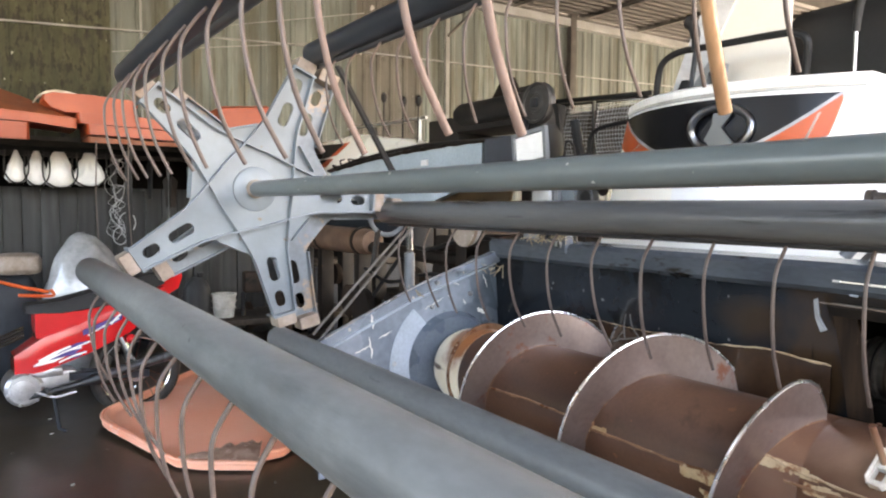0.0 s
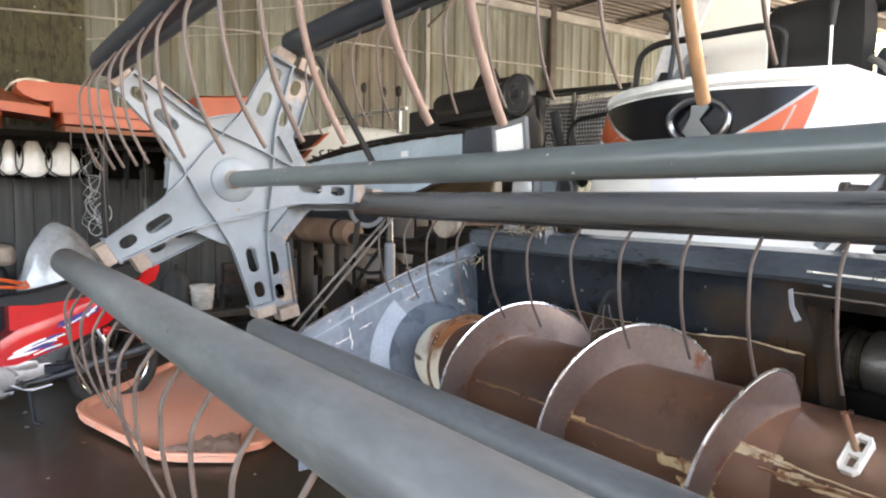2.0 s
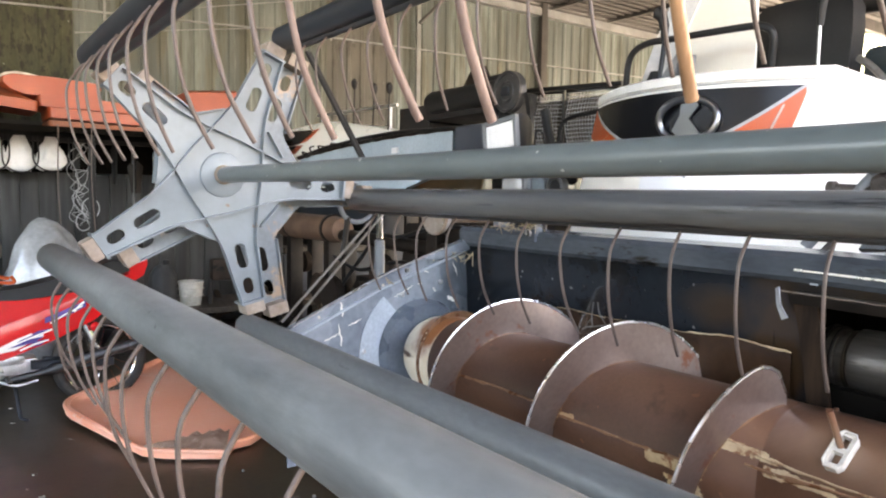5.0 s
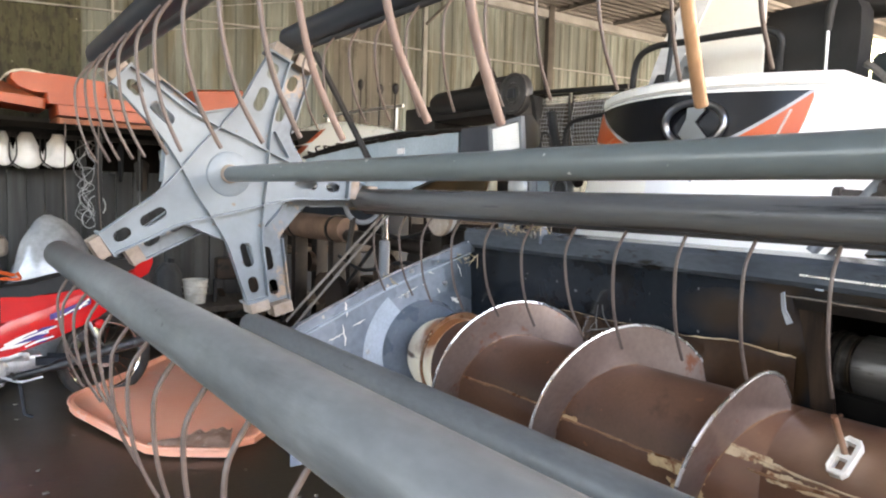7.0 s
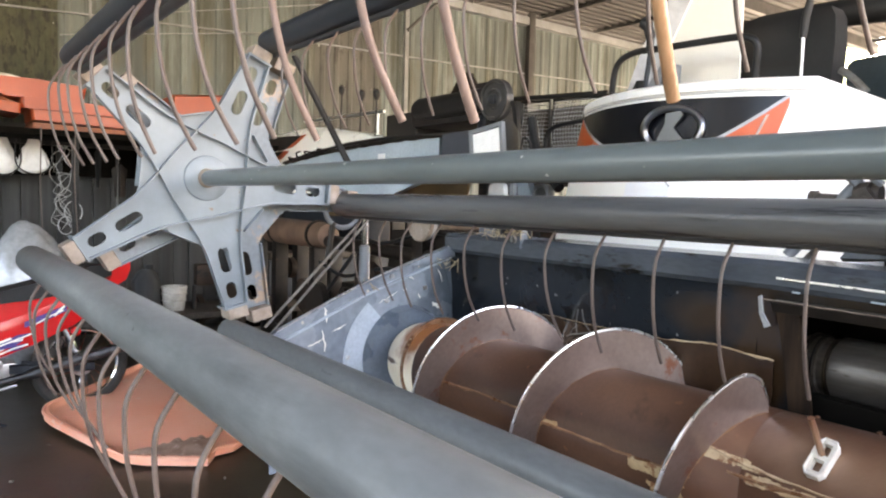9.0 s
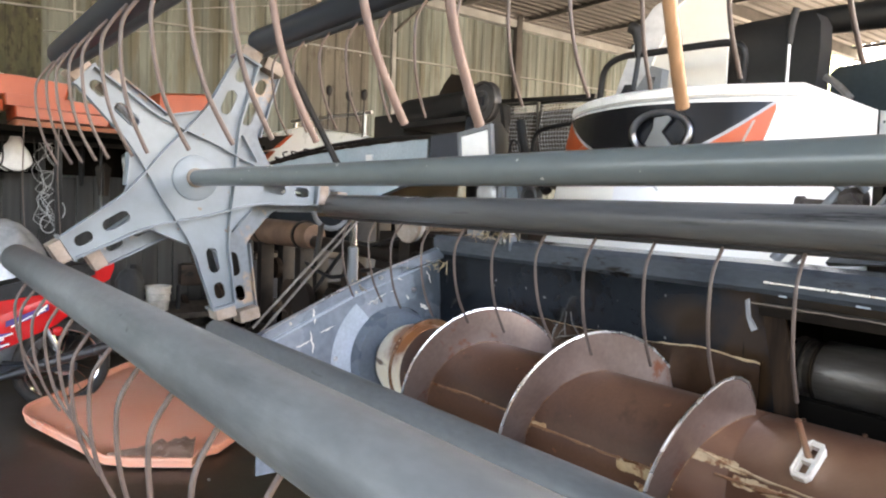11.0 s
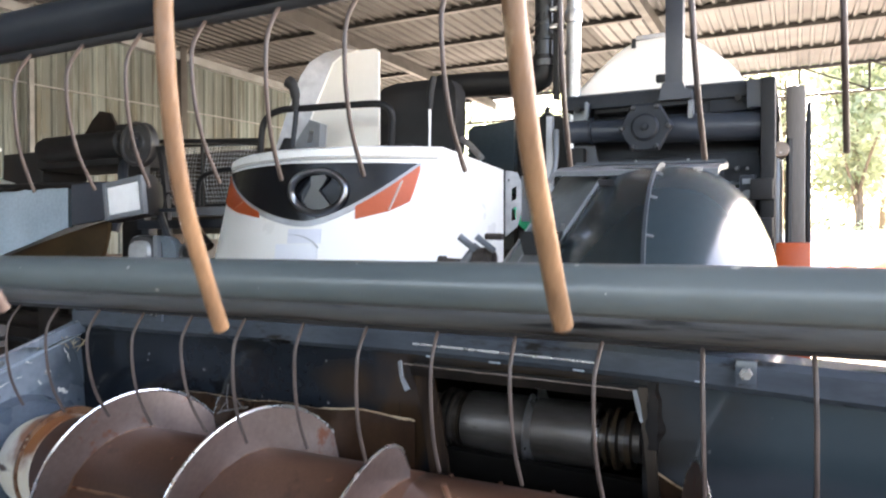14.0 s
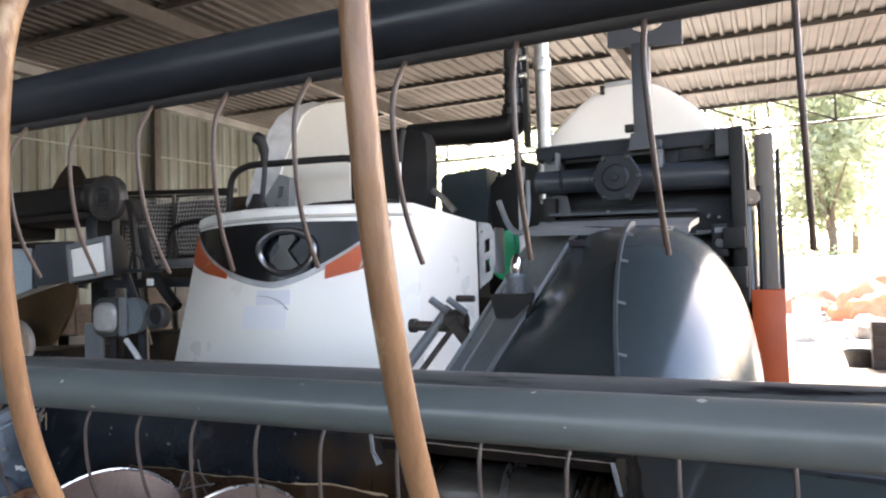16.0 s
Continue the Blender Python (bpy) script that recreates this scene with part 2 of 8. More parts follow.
LENS = surf("lamp_lens", (0.93, 0.93, 0.92), (0.88, 0.88, 0.87), rough=0.12, scale=30, mix=0.2, bump=0.1)
LENSDIM = surf("dusty_lamp_glass", (0.26, 0.26, 0.26), (0.36, 0.36, 0.35), rough=0.15, scale=9, mix=0.3, bump=0.05)
STEELBLUE = surf("dull_navy_machine_paint", (0.026, 0.032, 0.043), (0.040, 0.047, 0.060), rough=0.42, scale=5, fine=50, mix=0.3)
BROWNSHEET = surf("brown_oily_sheet", (0.040, 0.024, 0.012), (0.080, 0.052, 0.022), rough=0.4, scale=3, fine=40, wear=(0.018, 0.012, 0.008), wear_at=0.58)
HEADBLUE = surf("pale_blue_trough", (0.36, 0.435, 0.485), (0.28, 0.345, 0.39), rough=0.4, scale=4, fine=60, wear=(0.12, 0.10, 0.09), wear_at=0.66)
CORR = surf("stained_corrugated_sheet", (0.088, 0.110, 0.104), (0.038, 0.049, 0.045), rough=0.5, metal=0.1, scale=1.1, fine=9, stretch=(2.0, 2.0, 0.3), wear=(0.055, 0.058, 0.042), wear_at=0.56, mix=0.7, island=0.6)
GIRT = surf("galvanised_girt", (0.20, 0.215, 0.22), (0.13, 0.138, 0.14), rough=0.5, metal=0.2, scale=4)
PLANK = surf("grey_weathered_planks", (0.042, 0.045, 0.046), (0.020, 0.021, 0.022), rough=0.7, scale=2.5, fine=40, stretch=(6, 6, 0.4), wear=(0.028, 0.026, 0.024), wear_at=0.58, island=0.4)
CORRD = surf("dirty_corrugated_sheet", (0.022, 0.032, 0.014), (0.010, 0.014, 0.006), rough=0.42, metal=0.15, scale=1.6, fine=9, stretch=(2.0, 2.0, 0.35), wear=(0.008, 0.009, 0.006), wear_at=0.53, mix=0.8, island=0.6)
CORRMOT = surf("mottled_corrugated_sheet", (0.062, 0.062, 0.052), (0.034, 0.033, 0.028), rough=0.55, metal=0.1, scale=2.2, fine=9, stretch=(2.0, 2.0, 0.6), wear=(0.026, 0.024, 0.020), wear_at=0.55, mix=0.7, chips=7, chip=(0.24, 0.25, 0.24))
CORRMOSS = surf("overgrown_corrugated_sheet", (0.016, 0.021, 0.008), (0.042, 0.045, 0.024), rough=0.75, scale=5, fine=22, stretch=(2.0, 2.0, 0.9), wear=(0.008, 0.008, 0.005), wear_at=0.50, mix=0.9, chips=16, chip=(0.26, 0.27, 0.25))
# darker copy of the roof sheet, with shade put into its colour
ROOFD = surf("shaded_roof_sheet", (0.01, 0.0095, 0.0085), (0.006, 0.0055, 0.005), rough=0.7, scale=1.5, fine=12, mix=0.5, wear=(0.014, 0.012, 0.01), wear_at=0.6)
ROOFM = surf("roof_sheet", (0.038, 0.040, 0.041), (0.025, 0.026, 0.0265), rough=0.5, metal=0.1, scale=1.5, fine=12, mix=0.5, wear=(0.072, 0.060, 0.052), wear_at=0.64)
BEAM = surf("roof_steel", (0.032, 0.030, 0.028), (0.019, 0.018, 0.017), rough=0.6, scale=5)
FLOORM = surf("oil_stained_floor", (0.04, 0.029, 0.017), (0.064, 0.048, 0.03), rough=0.38, scale=1.6, fine=40, wear=(0.035, 0.030, 0.025), wear_at=0.56, bump=0.2, rough_var=0.25)
YARD = surf("pale_dusty_yard", (0.34, 0.31, 0.265), (0.25, 0.225, 0.185), rough=0.9, scale=0.8, fine=15, bump=0.5)
PLASTER = surf("pale_yard_plaster", (0.62, 0.59, 0.54), (0.48, 0.45, 0.40), rough=0.9, scale=1.4, fine=20, bump=0.4, wear=(0.30, 0.29, 0.26), wear_at=0.62)
RED = surf("red_motorcycle_paint", (0.62, 0.018, 0.02), (0.52, 0.015, 0.018), rough=0.15, scale=3, mix=0.1, bump=0.0)
RUBBER = surf("tyre_rubber", (0.02, 0.02, 0.02), (0.045, 0.04, 0.035), rough=0.8, scale=20)
ALU = surf("cast_alloy", (0.55, 0.55, 0.55), (0.4, 0.4, 0.4), rough=0.35, metal=0.8, scale=12)
PLASTIC = surf("grey_plastic_sheet", (0.46, 0.47, 0.48), (0.32, 0.33, 0.34), rough=0.22, scale=7, fine=30)
ENDPLATE = surf("dusty_slate_blue", (0.085, 0.11, 0.13), (0.13, 0.16, 0.18), rough=0.4, scale=6)
JUG = surf("white_jug_plastic", (0.78, 0.78, 0.77), (0.62, 0.62, 0.62), rough=0.4, scale=6)
BUCKETM = surf("dirty_bucket", (0.55, 0.53, 0.48), (0.32, 0.30, 0.26), rough=0.6, scale=10)
WOOD = surf("old_wood", (0.055, 0.04, 0.028), (0.03, 0.022, 0.016), rough=0.7, scale=5, fine=60, stretch=(1, 8, 8))
GREASE = surf("greasy_iron", (0.008, 0.006, 0.005), (0.018, 0.013, 0.010), rough=0.5, spec=0.2, scale=12, wear=(0.10, 0.06, 0.04), wear_at=0.66)
WRAP = surf("clear_grey_wrap", (0.34, 0.35, 0.36), (0.20, 0.205, 0.215), rough=0.16, scale=4, fine=30, spec=0.8)
DRYVINE = surf("dry_grey_twig", (0.16, 0.15, 0.14), (0.09, 0.085, 0.08), rough=0.7, scale=30)
LEAF = surf("leaf_green", (0.26, 0.31, 0.18), (0.38, 0.42, 0.29), rough=0.6, scale=2, fine=9, island=0.4)
BARK = surf("bark", (0.13, 0.10, 0.07), rough=0.9, scale=8, bump=0.6)
GREEN = surf("green_plastic_mesh", (0.01, 0.68, 0.36), rough=0.4, scale=8)
TARP = surf("orange_tarp", (0.6, 0.17, 0.08), (0.48, 0.12, 0.06), rough=0.6, scale=4)
STONE = surf("rubble", (0.24, 0.21, 0.18), (0.13, 0.115, 0.1), rough=0.9, scale=6, bump=0.6, island=0.3)


def thin(m, share):
    """Light passes through leaves and thin cloth."""
    N, L = m.node_tree.nodes, m.node_tree.links
    b, out = N["Principled BSDF"], N["Material Output"]
    tr, mx = N.new("ShaderNodeBsdfTranslucent"), N.new("ShaderNodeMixShader")
    L.new(b.inputs["Base Color"].links[0].from_socket, tr.inputs["Color"])
    mx.inputs["Fac"].default_value = share
    L.new(b.outputs["BSDF"], mx.inputs[1])
    L.new(tr.outputs["BSDF"], mx.inputs[2])
    L.new(mx.outputs["Shader"], out.inputs["Surface"])


def spot(m, centre, radii, colour, ragged=0.5, scale=14.0, soft=0.25):
    """A patch of colour of a given place and size, with a ragged edge."""
    N, L = m.node_tree.nodes, m.node_tree.links
    b = N["Principled BSDF"]
    co, mp, no = N.new("ShaderNodeTexCoord"), N.new("ShaderNodeMapping"), N.new("ShaderNodeTexNoise")
    mp.vector_type = "TEXTURE"
    mp.inputs["Location"].default_value, mp.inputs["Scale"].default_value = centre, radii
    no.inputs["Scale"].default_value, no.inputs["Detail"].default_value = scale, 7
    ln, ad, rp, mx = N.new("ShaderNodeVectorMath"), N.new("ShaderNodeMath"), N.new("ShaderNodeMapRange"), N.new("ShaderNodeMix")
    ln.operation, ad.operation, mx.data_type = "LENGTH", "MULTIPLY_ADD", "RGBA"
    L.new(co.outputs["Object"], mp.inputs["Vector"])
    L.new(co.outputs["Object"], no.inputs["Vector"])
    L.new(mp.outputs["Vector"], ln.inputs[0])
    L.new(no.outputs["Fac"], ad.inputs[0])
    ad.inputs[1].default_value = ragged * 2
    L.new(ln.outputs["Value"], ad.inputs[2])
    rp.inputs["From Min"].default_value, rp.inputs["From Max"].default_value = 1 + ragged - soft, 1 + ragged + soft
    rp.inputs["To Min"].default_value, rp.inputs["To Max"].default_value = 1.0, 0.0
    L.new(ad.outputs[0], rp.inputs["Value"])
    L.new(rp.outputs["Result"], mx.inputs["Factor"])
    L.new(b.inputs["Base Color"].links[0].from_socket, mx.inputs["A"])
    mx.inputs["B"].default_value = (*colour, 1)
    L.new(mx.outputs["Result"], b.inputs["Base Color"])


thin(LEAF, 0.5)
# rust on the drum's end, and brown grease run down beside the inlet
spot(DRUMEND, (0.225, 0.66, 0.99), (0.075, 0.095, 0.105), (0.30, 0.105, 0.030), 0.5, 22)
spot(DRUMEND, (0.10, 0.62, 0.905), (0.08, 0.10, 0.008), (0.10, 0.045, 0.02), 0.9, 30)
spot(NAVY, (1.245, 0.93, 1.07), (0.07, 0.2, 0.19), (0.034, 0.019, 0.010), 0.7, 14, 0.3)
spot(NAVY, (1.10, 0.93, 1.17), (0.10, 0.2, 0.05), (0.030, 0.019, 0.012), 0.6, 9, 0.5)
spot(NAVY, (1.90, 0.93, 1.10), (0.075, 0.2, 0.18), (0.024, 0.014, 0.008), 0.8, 12, 0.3)
spot(NAVY, (1.58, 0.93, 1.265), (0.33, 0.2, 0.035), (0.022, 0.014, 0.008), 0.7, 12, 0.4)
# reflected sheen on the back sheet's right part, put into its colour
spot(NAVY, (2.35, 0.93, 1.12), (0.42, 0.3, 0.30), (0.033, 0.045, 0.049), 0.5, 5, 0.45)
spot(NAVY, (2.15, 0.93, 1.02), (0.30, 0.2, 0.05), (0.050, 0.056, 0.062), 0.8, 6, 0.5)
# darker patch over the back corner of the side sheet
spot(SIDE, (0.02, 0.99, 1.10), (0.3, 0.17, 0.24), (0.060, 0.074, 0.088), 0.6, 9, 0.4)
LITTERM = surf("floor_crumbs", (0.20, 0.18, 0.15), (0.11, 0.10, 0.085), rough=0.85, scale=9, fine=120)


def streaks(m, colour, scale, stretch, lo, hi, strength=1.0):
    """Dirt run down a sheet in long drips."""
    N, L = m.node_tree.nodes, m.node_tree.links
    b = N["Principled BSDF"]
    co, inf, mp, no = N.new("ShaderNodeTexCoord"), N.new("ShaderNodeObjectInfo"), N.new("ShaderNodeMapping"), N.new("ShaderNodeTexNoise")
    add, rp, mx = N.new("ShaderNodeVectorMath"), N.new("ShaderNodeMapRange"), N.new("ShaderNodeMix")
    sc = N.new("ShaderNodeMath")
    add.operation, sc.operation, mx.data_type = "ADD", "MULTIPLY", "RGBA"
    sc.inputs[1].default_value = 37.0
    L.new(inf.outputs["Random"], sc.inputs[0])
    L.new(co.outputs["Object"], add.inputs[0])
    L.new(sc.outputs[0], add.inputs[1])
    mp.inputs["Scale"].default_value = stretch
    L.new(add.outputs["Vector"], mp.inputs["Vector"])
    L.new(mp.outputs["Vector"], no.inputs["Vector"])
    no.inputs["Scale"].default_value, no.inputs["Detail"].default_value, no.inputs["Roughness"].default_value = scale, 8, 0.65
    rp.inputs["From Min"].default_value, rp.inputs["From Max"].default_value = lo, hi
    rp.inputs["To Max"].default_value = strength
    L.new(no.outputs["Fac"], rp.inputs["Value"])
    L.new(rp.outputs["Result"], mx.inputs["Factor"])
    L.new(b.inputs["Base Color"].links[0].from_socket, mx.inputs["A"])
    mx.inputs["B"].default_value = (*colour, 1)
    L.new(mx.outputs["Result"], b.inputs["Base Color"])


# shading towards the near batten's end put into its paint, with streaks of grime
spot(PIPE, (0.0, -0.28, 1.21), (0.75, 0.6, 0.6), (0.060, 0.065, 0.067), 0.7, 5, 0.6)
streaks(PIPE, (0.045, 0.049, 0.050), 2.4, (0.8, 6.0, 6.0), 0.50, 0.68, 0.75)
# rain and moss run down the wall sheets
streaks(CORR, (0.030, 0.034, 0.022), 2.2, (3.0, 3.0, 0.28), 0.47, 0.63, 0.9)
streaks(CORR, (0.060, 0.040, 0.024), 2.0, (4.0, 4.0, 0.35), 0.60, 0.70, 0.6)
streaks(CORR, (0.21, 0.22, 0.20), 3.0, (2.5, 2.5, 0.2), 0.60, 0.72, 0.5)
streaks(CORR, (0.20, 0.21, 0.20), 9.0, (3.0, 3.0, 0.10), 0.62, 0.70, 0.6)
streaks(CORRD, (0.10, 0.10, 0.08), 5.0, (3.2, 3.2, 0.16), 0.60, 0.72, 0.4)
streaks(CORRD, (0.012, 0.013, 0.008), 1.7, (2.2, 2.2, 0.45), 0.46, 0.62, 0.9)
streaks(CORRD, (0.030, 0.038, 0.016), 2.6, (1.5, 1.5, 0.7), 0.54, 0.66, 0.8)
DECALBLUE = surf("violet_decal", (0.10, 0.07, 0.26), (0.08, 0.06, 0.20), rough=0.18, scale=5, mix=0.1, bump=0.0)
SCUFFED = surf("rusty_inlet_edge", (0.030, 0.017, 0.010), (0.011, 0.007, 0.005), rough=0.7, spec=0.08, scale=14, fine=70, stretch=(4, 4, 0.35), wear=(0.085, 0.055, 0.034), wear_at=0.64)
# near-black that puts deep shade into a surface's colour
SHADEBLACK = surf("shade_black", (0.003, 0.0025, 0.002), (0.005, 0.004, 0.003), rough=0.9, spec=0.05, scale=9)
GUIDEM = surf("dirty_white_plastic", (0.66, 0.62, 0.55), (0.55, 0.49, 0.41), rough=0.45, scale=25, wear=(0.34, 0.22, 0.14), wear_at=0.66)
# light on the drum's right half put into a brighter rust colour
spot(RUST, (1.72, 0.60, 1.0), (0.42, 0.25, 0.20), (0.155, 0.072, 0.043), 0.7, 5, 0.5)
spot(RUST, (1.62, 0.58, 0.99), (0.20, 0.10, 0.05), (0.225, 0.125, 0.078), 0.9, 9, 0.45)

# ---- building helpers ----
def mesh_of(name, bm, mat, smooth=True, angle=35):
    bmesh.ops.recalc_face_normals(bm, faces=bm.faces[:])
    me = bpy.data.meshes.new(name)
    for f in bm.faces:
        f.smooth = smooth
    if smooth:
        lim = radians(angle)
        for e in bm.edges:
            if len(e.link_faces) == 2 and e.calc_face_angle(0) > lim:
                e.smooth = False
    bm.to_mesh(me)
    bm.free()
    for one in mat if isinstance(mat, (list, tuple)) else (mat,):
        me.materials.append(one)
    return me


def part(name, bm, mat, parent=None, label="", smooth=True):
    ob = new(name, mesh_of(name, bm, mat, smooth))
    ob.parent = parent
    if label:
        ob["label"] = label
    return ob


def thing(name, label, category, at=(0, 0, 0), group="", turn=0):
    ob = new(name)
    ob.empty_display_size = 0.1
    ob.matrix_basis = pose(*at, 0, 0, turn)
    return tagged(ob, label, category, group)


def box(x0, x1, y0, y1, z0, z1, bevel=0.0, bm=None, m=None):
    bm = bm or bmesh.new()
    made = bmesh.ops.create_cube(bm, size=1, matrix=Matrix.Translation(((x0 + x1) / 2, (y0 + y1) / 2, (z0 + z1) / 2)) @ Matrix.Diagonal((abs(x1 - x0), abs(y1 - y0), abs(z1 - z0), 1)))
    vs = made["verts"]
    if bevel:
        es = list({e for v in vs for e in v.link_edges})
        out = bmesh.ops.bevel(bm, geom=es, offset=bevel, segments=2, affect="EDGES", profile=0.6)
        vs = list({v for f in out["faces"] for v in f.verts} | {v for v in vs if v.is_valid})
    if m is not None:
        bmesh.ops.transform(bm, matrix=m, verts=vs)
    return bm


def sweep(points, radius, seg=10, bm=None, caps=True, closed=False):
    """A round bar along points; radius a number or one for each point."""
    bm = bm or bmesh.new()
    pts = [Vector(p) for p in points]
    n = len(pts)
    rad = radius if isinstance(radius, (list, tuple)) else [radius] * n
    tan = []
    for i in range(n):
        a, b = (pts[(i - 1) % n], pts[(i + 1) % n]) if closed else (pts[max(i - 1, 0)], pts[min(i + 1, n - 1)])
        tan.append((b - a).normalized())
    up = Vector((0, 0, 1)) if abs(tan[0].z) < 0.9 else Vector((1, 0, 0))
    side = tan[0].cross(up).normalized()
    rings = []
    for i in range(n):
        side = (side - tan[i] * side.dot(tan[i])).normalized()
        over = tan[i].cross(side)
        rings.append([bm.verts.new(pts[i] + rad[i] * (side * math.cos(2 * math.pi * k / seg) + over * math.sin(2 * math.pi * k / seg))) for k in range(seg)])
    for i in range(n if closed else n - 1):
        a, b = rings[i], rings[(i + 1) % n]
        for k in range(seg):
            bm.faces.new((a[k], a[(k + 1) % seg], b[(k + 1) % seg], b[k]))
    if caps and not closed:
        bm.faces.new(rings[0][::-1])
        bm.faces.new(rings[-1])
    return bm


def smooth_line(points, steps=4):
    """Catmull-Rom through points."""
    p = [Vector(q) for q in points]
    p = [2 * p[0] - p[1], *p, 2 * p[-1] - p[-2]]
    out = []
    for i in range(1, len(p) - 2):
        for s in range(steps):
            t = s / steps
            a, b, c, d = p[i - 1], p[i], p[i + 1], p[i + 2]
            out.append(0.5 * ((2 * b) + (c - a) * t + (2 * a - 5 * b + 4 * c - d) * t * t + (3 * b - a - 3 * c + d) * t ** 3))
    return out + [p[-2]]


def lathe(profile, axis="x", at=(0, 0, 0), seg=32, bm=None, start=0.0, turn=2 * math.pi):
    """profile: (along, radius) pairs turned about the axis through at."""
    bm = bm or bmesh.new()
    full = abs(turn - 2 * math.pi) < 1e-6
    count = seg if full else seg + 1
    rings = []
    for a, r in profile:
        ring = []
        for k in range(count):
            g = start + turn * k / seg
            c, s = r * math.cos(g), r * math.sin(g)
            v = {"x": (a, c, s), "y": (c, a, s), "z": (c, s, a)}[axis]
            ring.append(bm.verts.new(Vector(at) + Vector(v)))
        rings.append(ring)
    for a, b in zip(rings, rings[1:]):
        for k in range(seg):
            j = (k + 1) % count
            bm.faces.new((a[k], a[j], b[j], b[k]))
    if full:
        for ring in (rings[0], rings[-1]):
            bm.faces.new(ring)
    bmesh.ops.remove_doubles(bm, verts=bm.verts[:], dist=1e-5)
    return bm


def sheet(outline, holes=(), thick=0.004, m=None, bm=None):
    """A flat plate with holes, from 2D outlines, in its own xy plane, thickened along z, then posed by m."""
    from mathutils.geometry import delaunay_2d_cdt
    bm = bm or bmesh.new()
    pts, edges = [], []
    for loop in (outline, *holes):
        n0 = len(pts)
        pts += [Vector(p) for p in loop]
        edges += [(n0 + i, n0 + (i + 1) % len(loop)) for i in range(len(loop))]
    vs, _, tris, *_ = delaunay_2d_cdt(pts, edges, [], 1, 1e-6)

    def inside(q, loop):
        c = False
        for (ax, ay), (bx, by) in zip(loop, loop[1:] + loop[:1]):
            if (ay > q.y) != (by > q.y) and q.x < (bx - ax) * (q.y - ay) / (by - ay) + ax:
                c = not c
        return c

    made = [bm.verts.new((v.x, v.y, 0)) for v in vs]
    faces = []
    for t in tris:
        c = sum((vs[i] for i in t), Vector((0, 0))) / len(t)
        if inside(c, list(map(tuple, outline))) and not any(inside(c, list(map(tuple, h))) for h in holes):
            faces.append(bm.faces.new([made[i] for i in t]))
    ext = bmesh.ops.extrude_face_region(bm, geom=faces)
    top = [g for g in ext["geom"] if isinstance(g, bmesh.types.BMVert)]
    bmesh.ops.translate(bm, verts=top, vec=(0, 0, thick))
    if m is not None:
        bmesh.ops.transform(bm, matrix=m, verts=[v for v in made if v.is_valid] + top)
    return bm


def strip(line, width_dir, width, thick_dir, thick, bm=None):
    """A flat bar along a line of points, with its width and thickness along given directions."""
    bm = bm or bmesh.new()
    w, h = Vector(width_dir) * width, Vector(thick_dir) * thick
    rings = [[bm.verts.new(Vector(p) + a * w + b * h) for a, b in ((0, 0), (1, 0), (1, 1), (0, 1))] for p in line]
    for a, b in zip(rings, rings[1:]):
        for k in range(4):
            bm.faces.new((a[k], a[(k + 1) % 4], b[(k + 1) % 4], b[k]))
    bm.faces.new(rings[0][::-1])
    bm.faces.new(rings[-1])
    return bm


def loft(sections, bm=None, caps=True, closed=True):
    """Faces between loops of as many points each."""
    bm = bm or bmesh.new()
    rings = [[bm.verts.new(p) for p in s] for s in sections]
    n = len(rings[0])
    for a, b in zip(rings, rings[1:]):
        for k in range(n if closed else n - 1):
            bm.faces.new((a[k], a[(k + 1) % n], b[(k + 1) % n], b[k]))
    if caps and closed:
        bm.faces.new(rings[0][::-1])
        bm.faces.new(rings[-1])
    return bm


def arc(cx, cy, r, a0, a1, n=8):
    return [(cx + r * math.cos(radians(a0 + (a1 - a0) * i / n)), cy + r * math.sin(radians(a0 + (a1 - a0) * i / n))) for i in range(n + 1)]


YZ = Matrix(((0, 0, 1, 0), (1, 0, 0, 0), (0, 1, 0, 0), (0, 0, 0, 1)))  # own x, y, z to world y, z, x
XZ = Matrix(((1, 0, 0, 0), (0, 0, -1, 0), (0, 1, 0, 0), (0, 0, 0, 1)))  # own x, y to world x, z

# ---- the reel ----
HUB = Vector((0, 0, 1.5))
RING_Y, RING_Z, RING_R, RING_A = -0.0153, -0.0053, 0.4806, 64.29
BATTEN_FIT = [(0.0045, 0.0055), (0.011, -0.016), (-0.020, 0.0), (0.0055, 0.008), (0.0, 0.0)]  # small offsets that fit each batten to the camera's view
BATTENS = [(RING_Y + BATTEN_FIT[k][0] + RING_R * math.cos(radians(RING_A + 72 * k)), HUB.z + RING_Z + BATTEN_FIT[k][1] + RING_R * math.sin(radians(RING_A + 72 * k))) for k in range(5)]
REEL_END = 2.75
TINE_STEP, TINE_COUNT = 0.1453, 19
TINE_X0 = [0.144, 0.035, 0.137, 0.06, 0.1274]

reel = thing("harvester_reel", "five-armed harvester reel with grey battens and rusty wire tines", "reel")


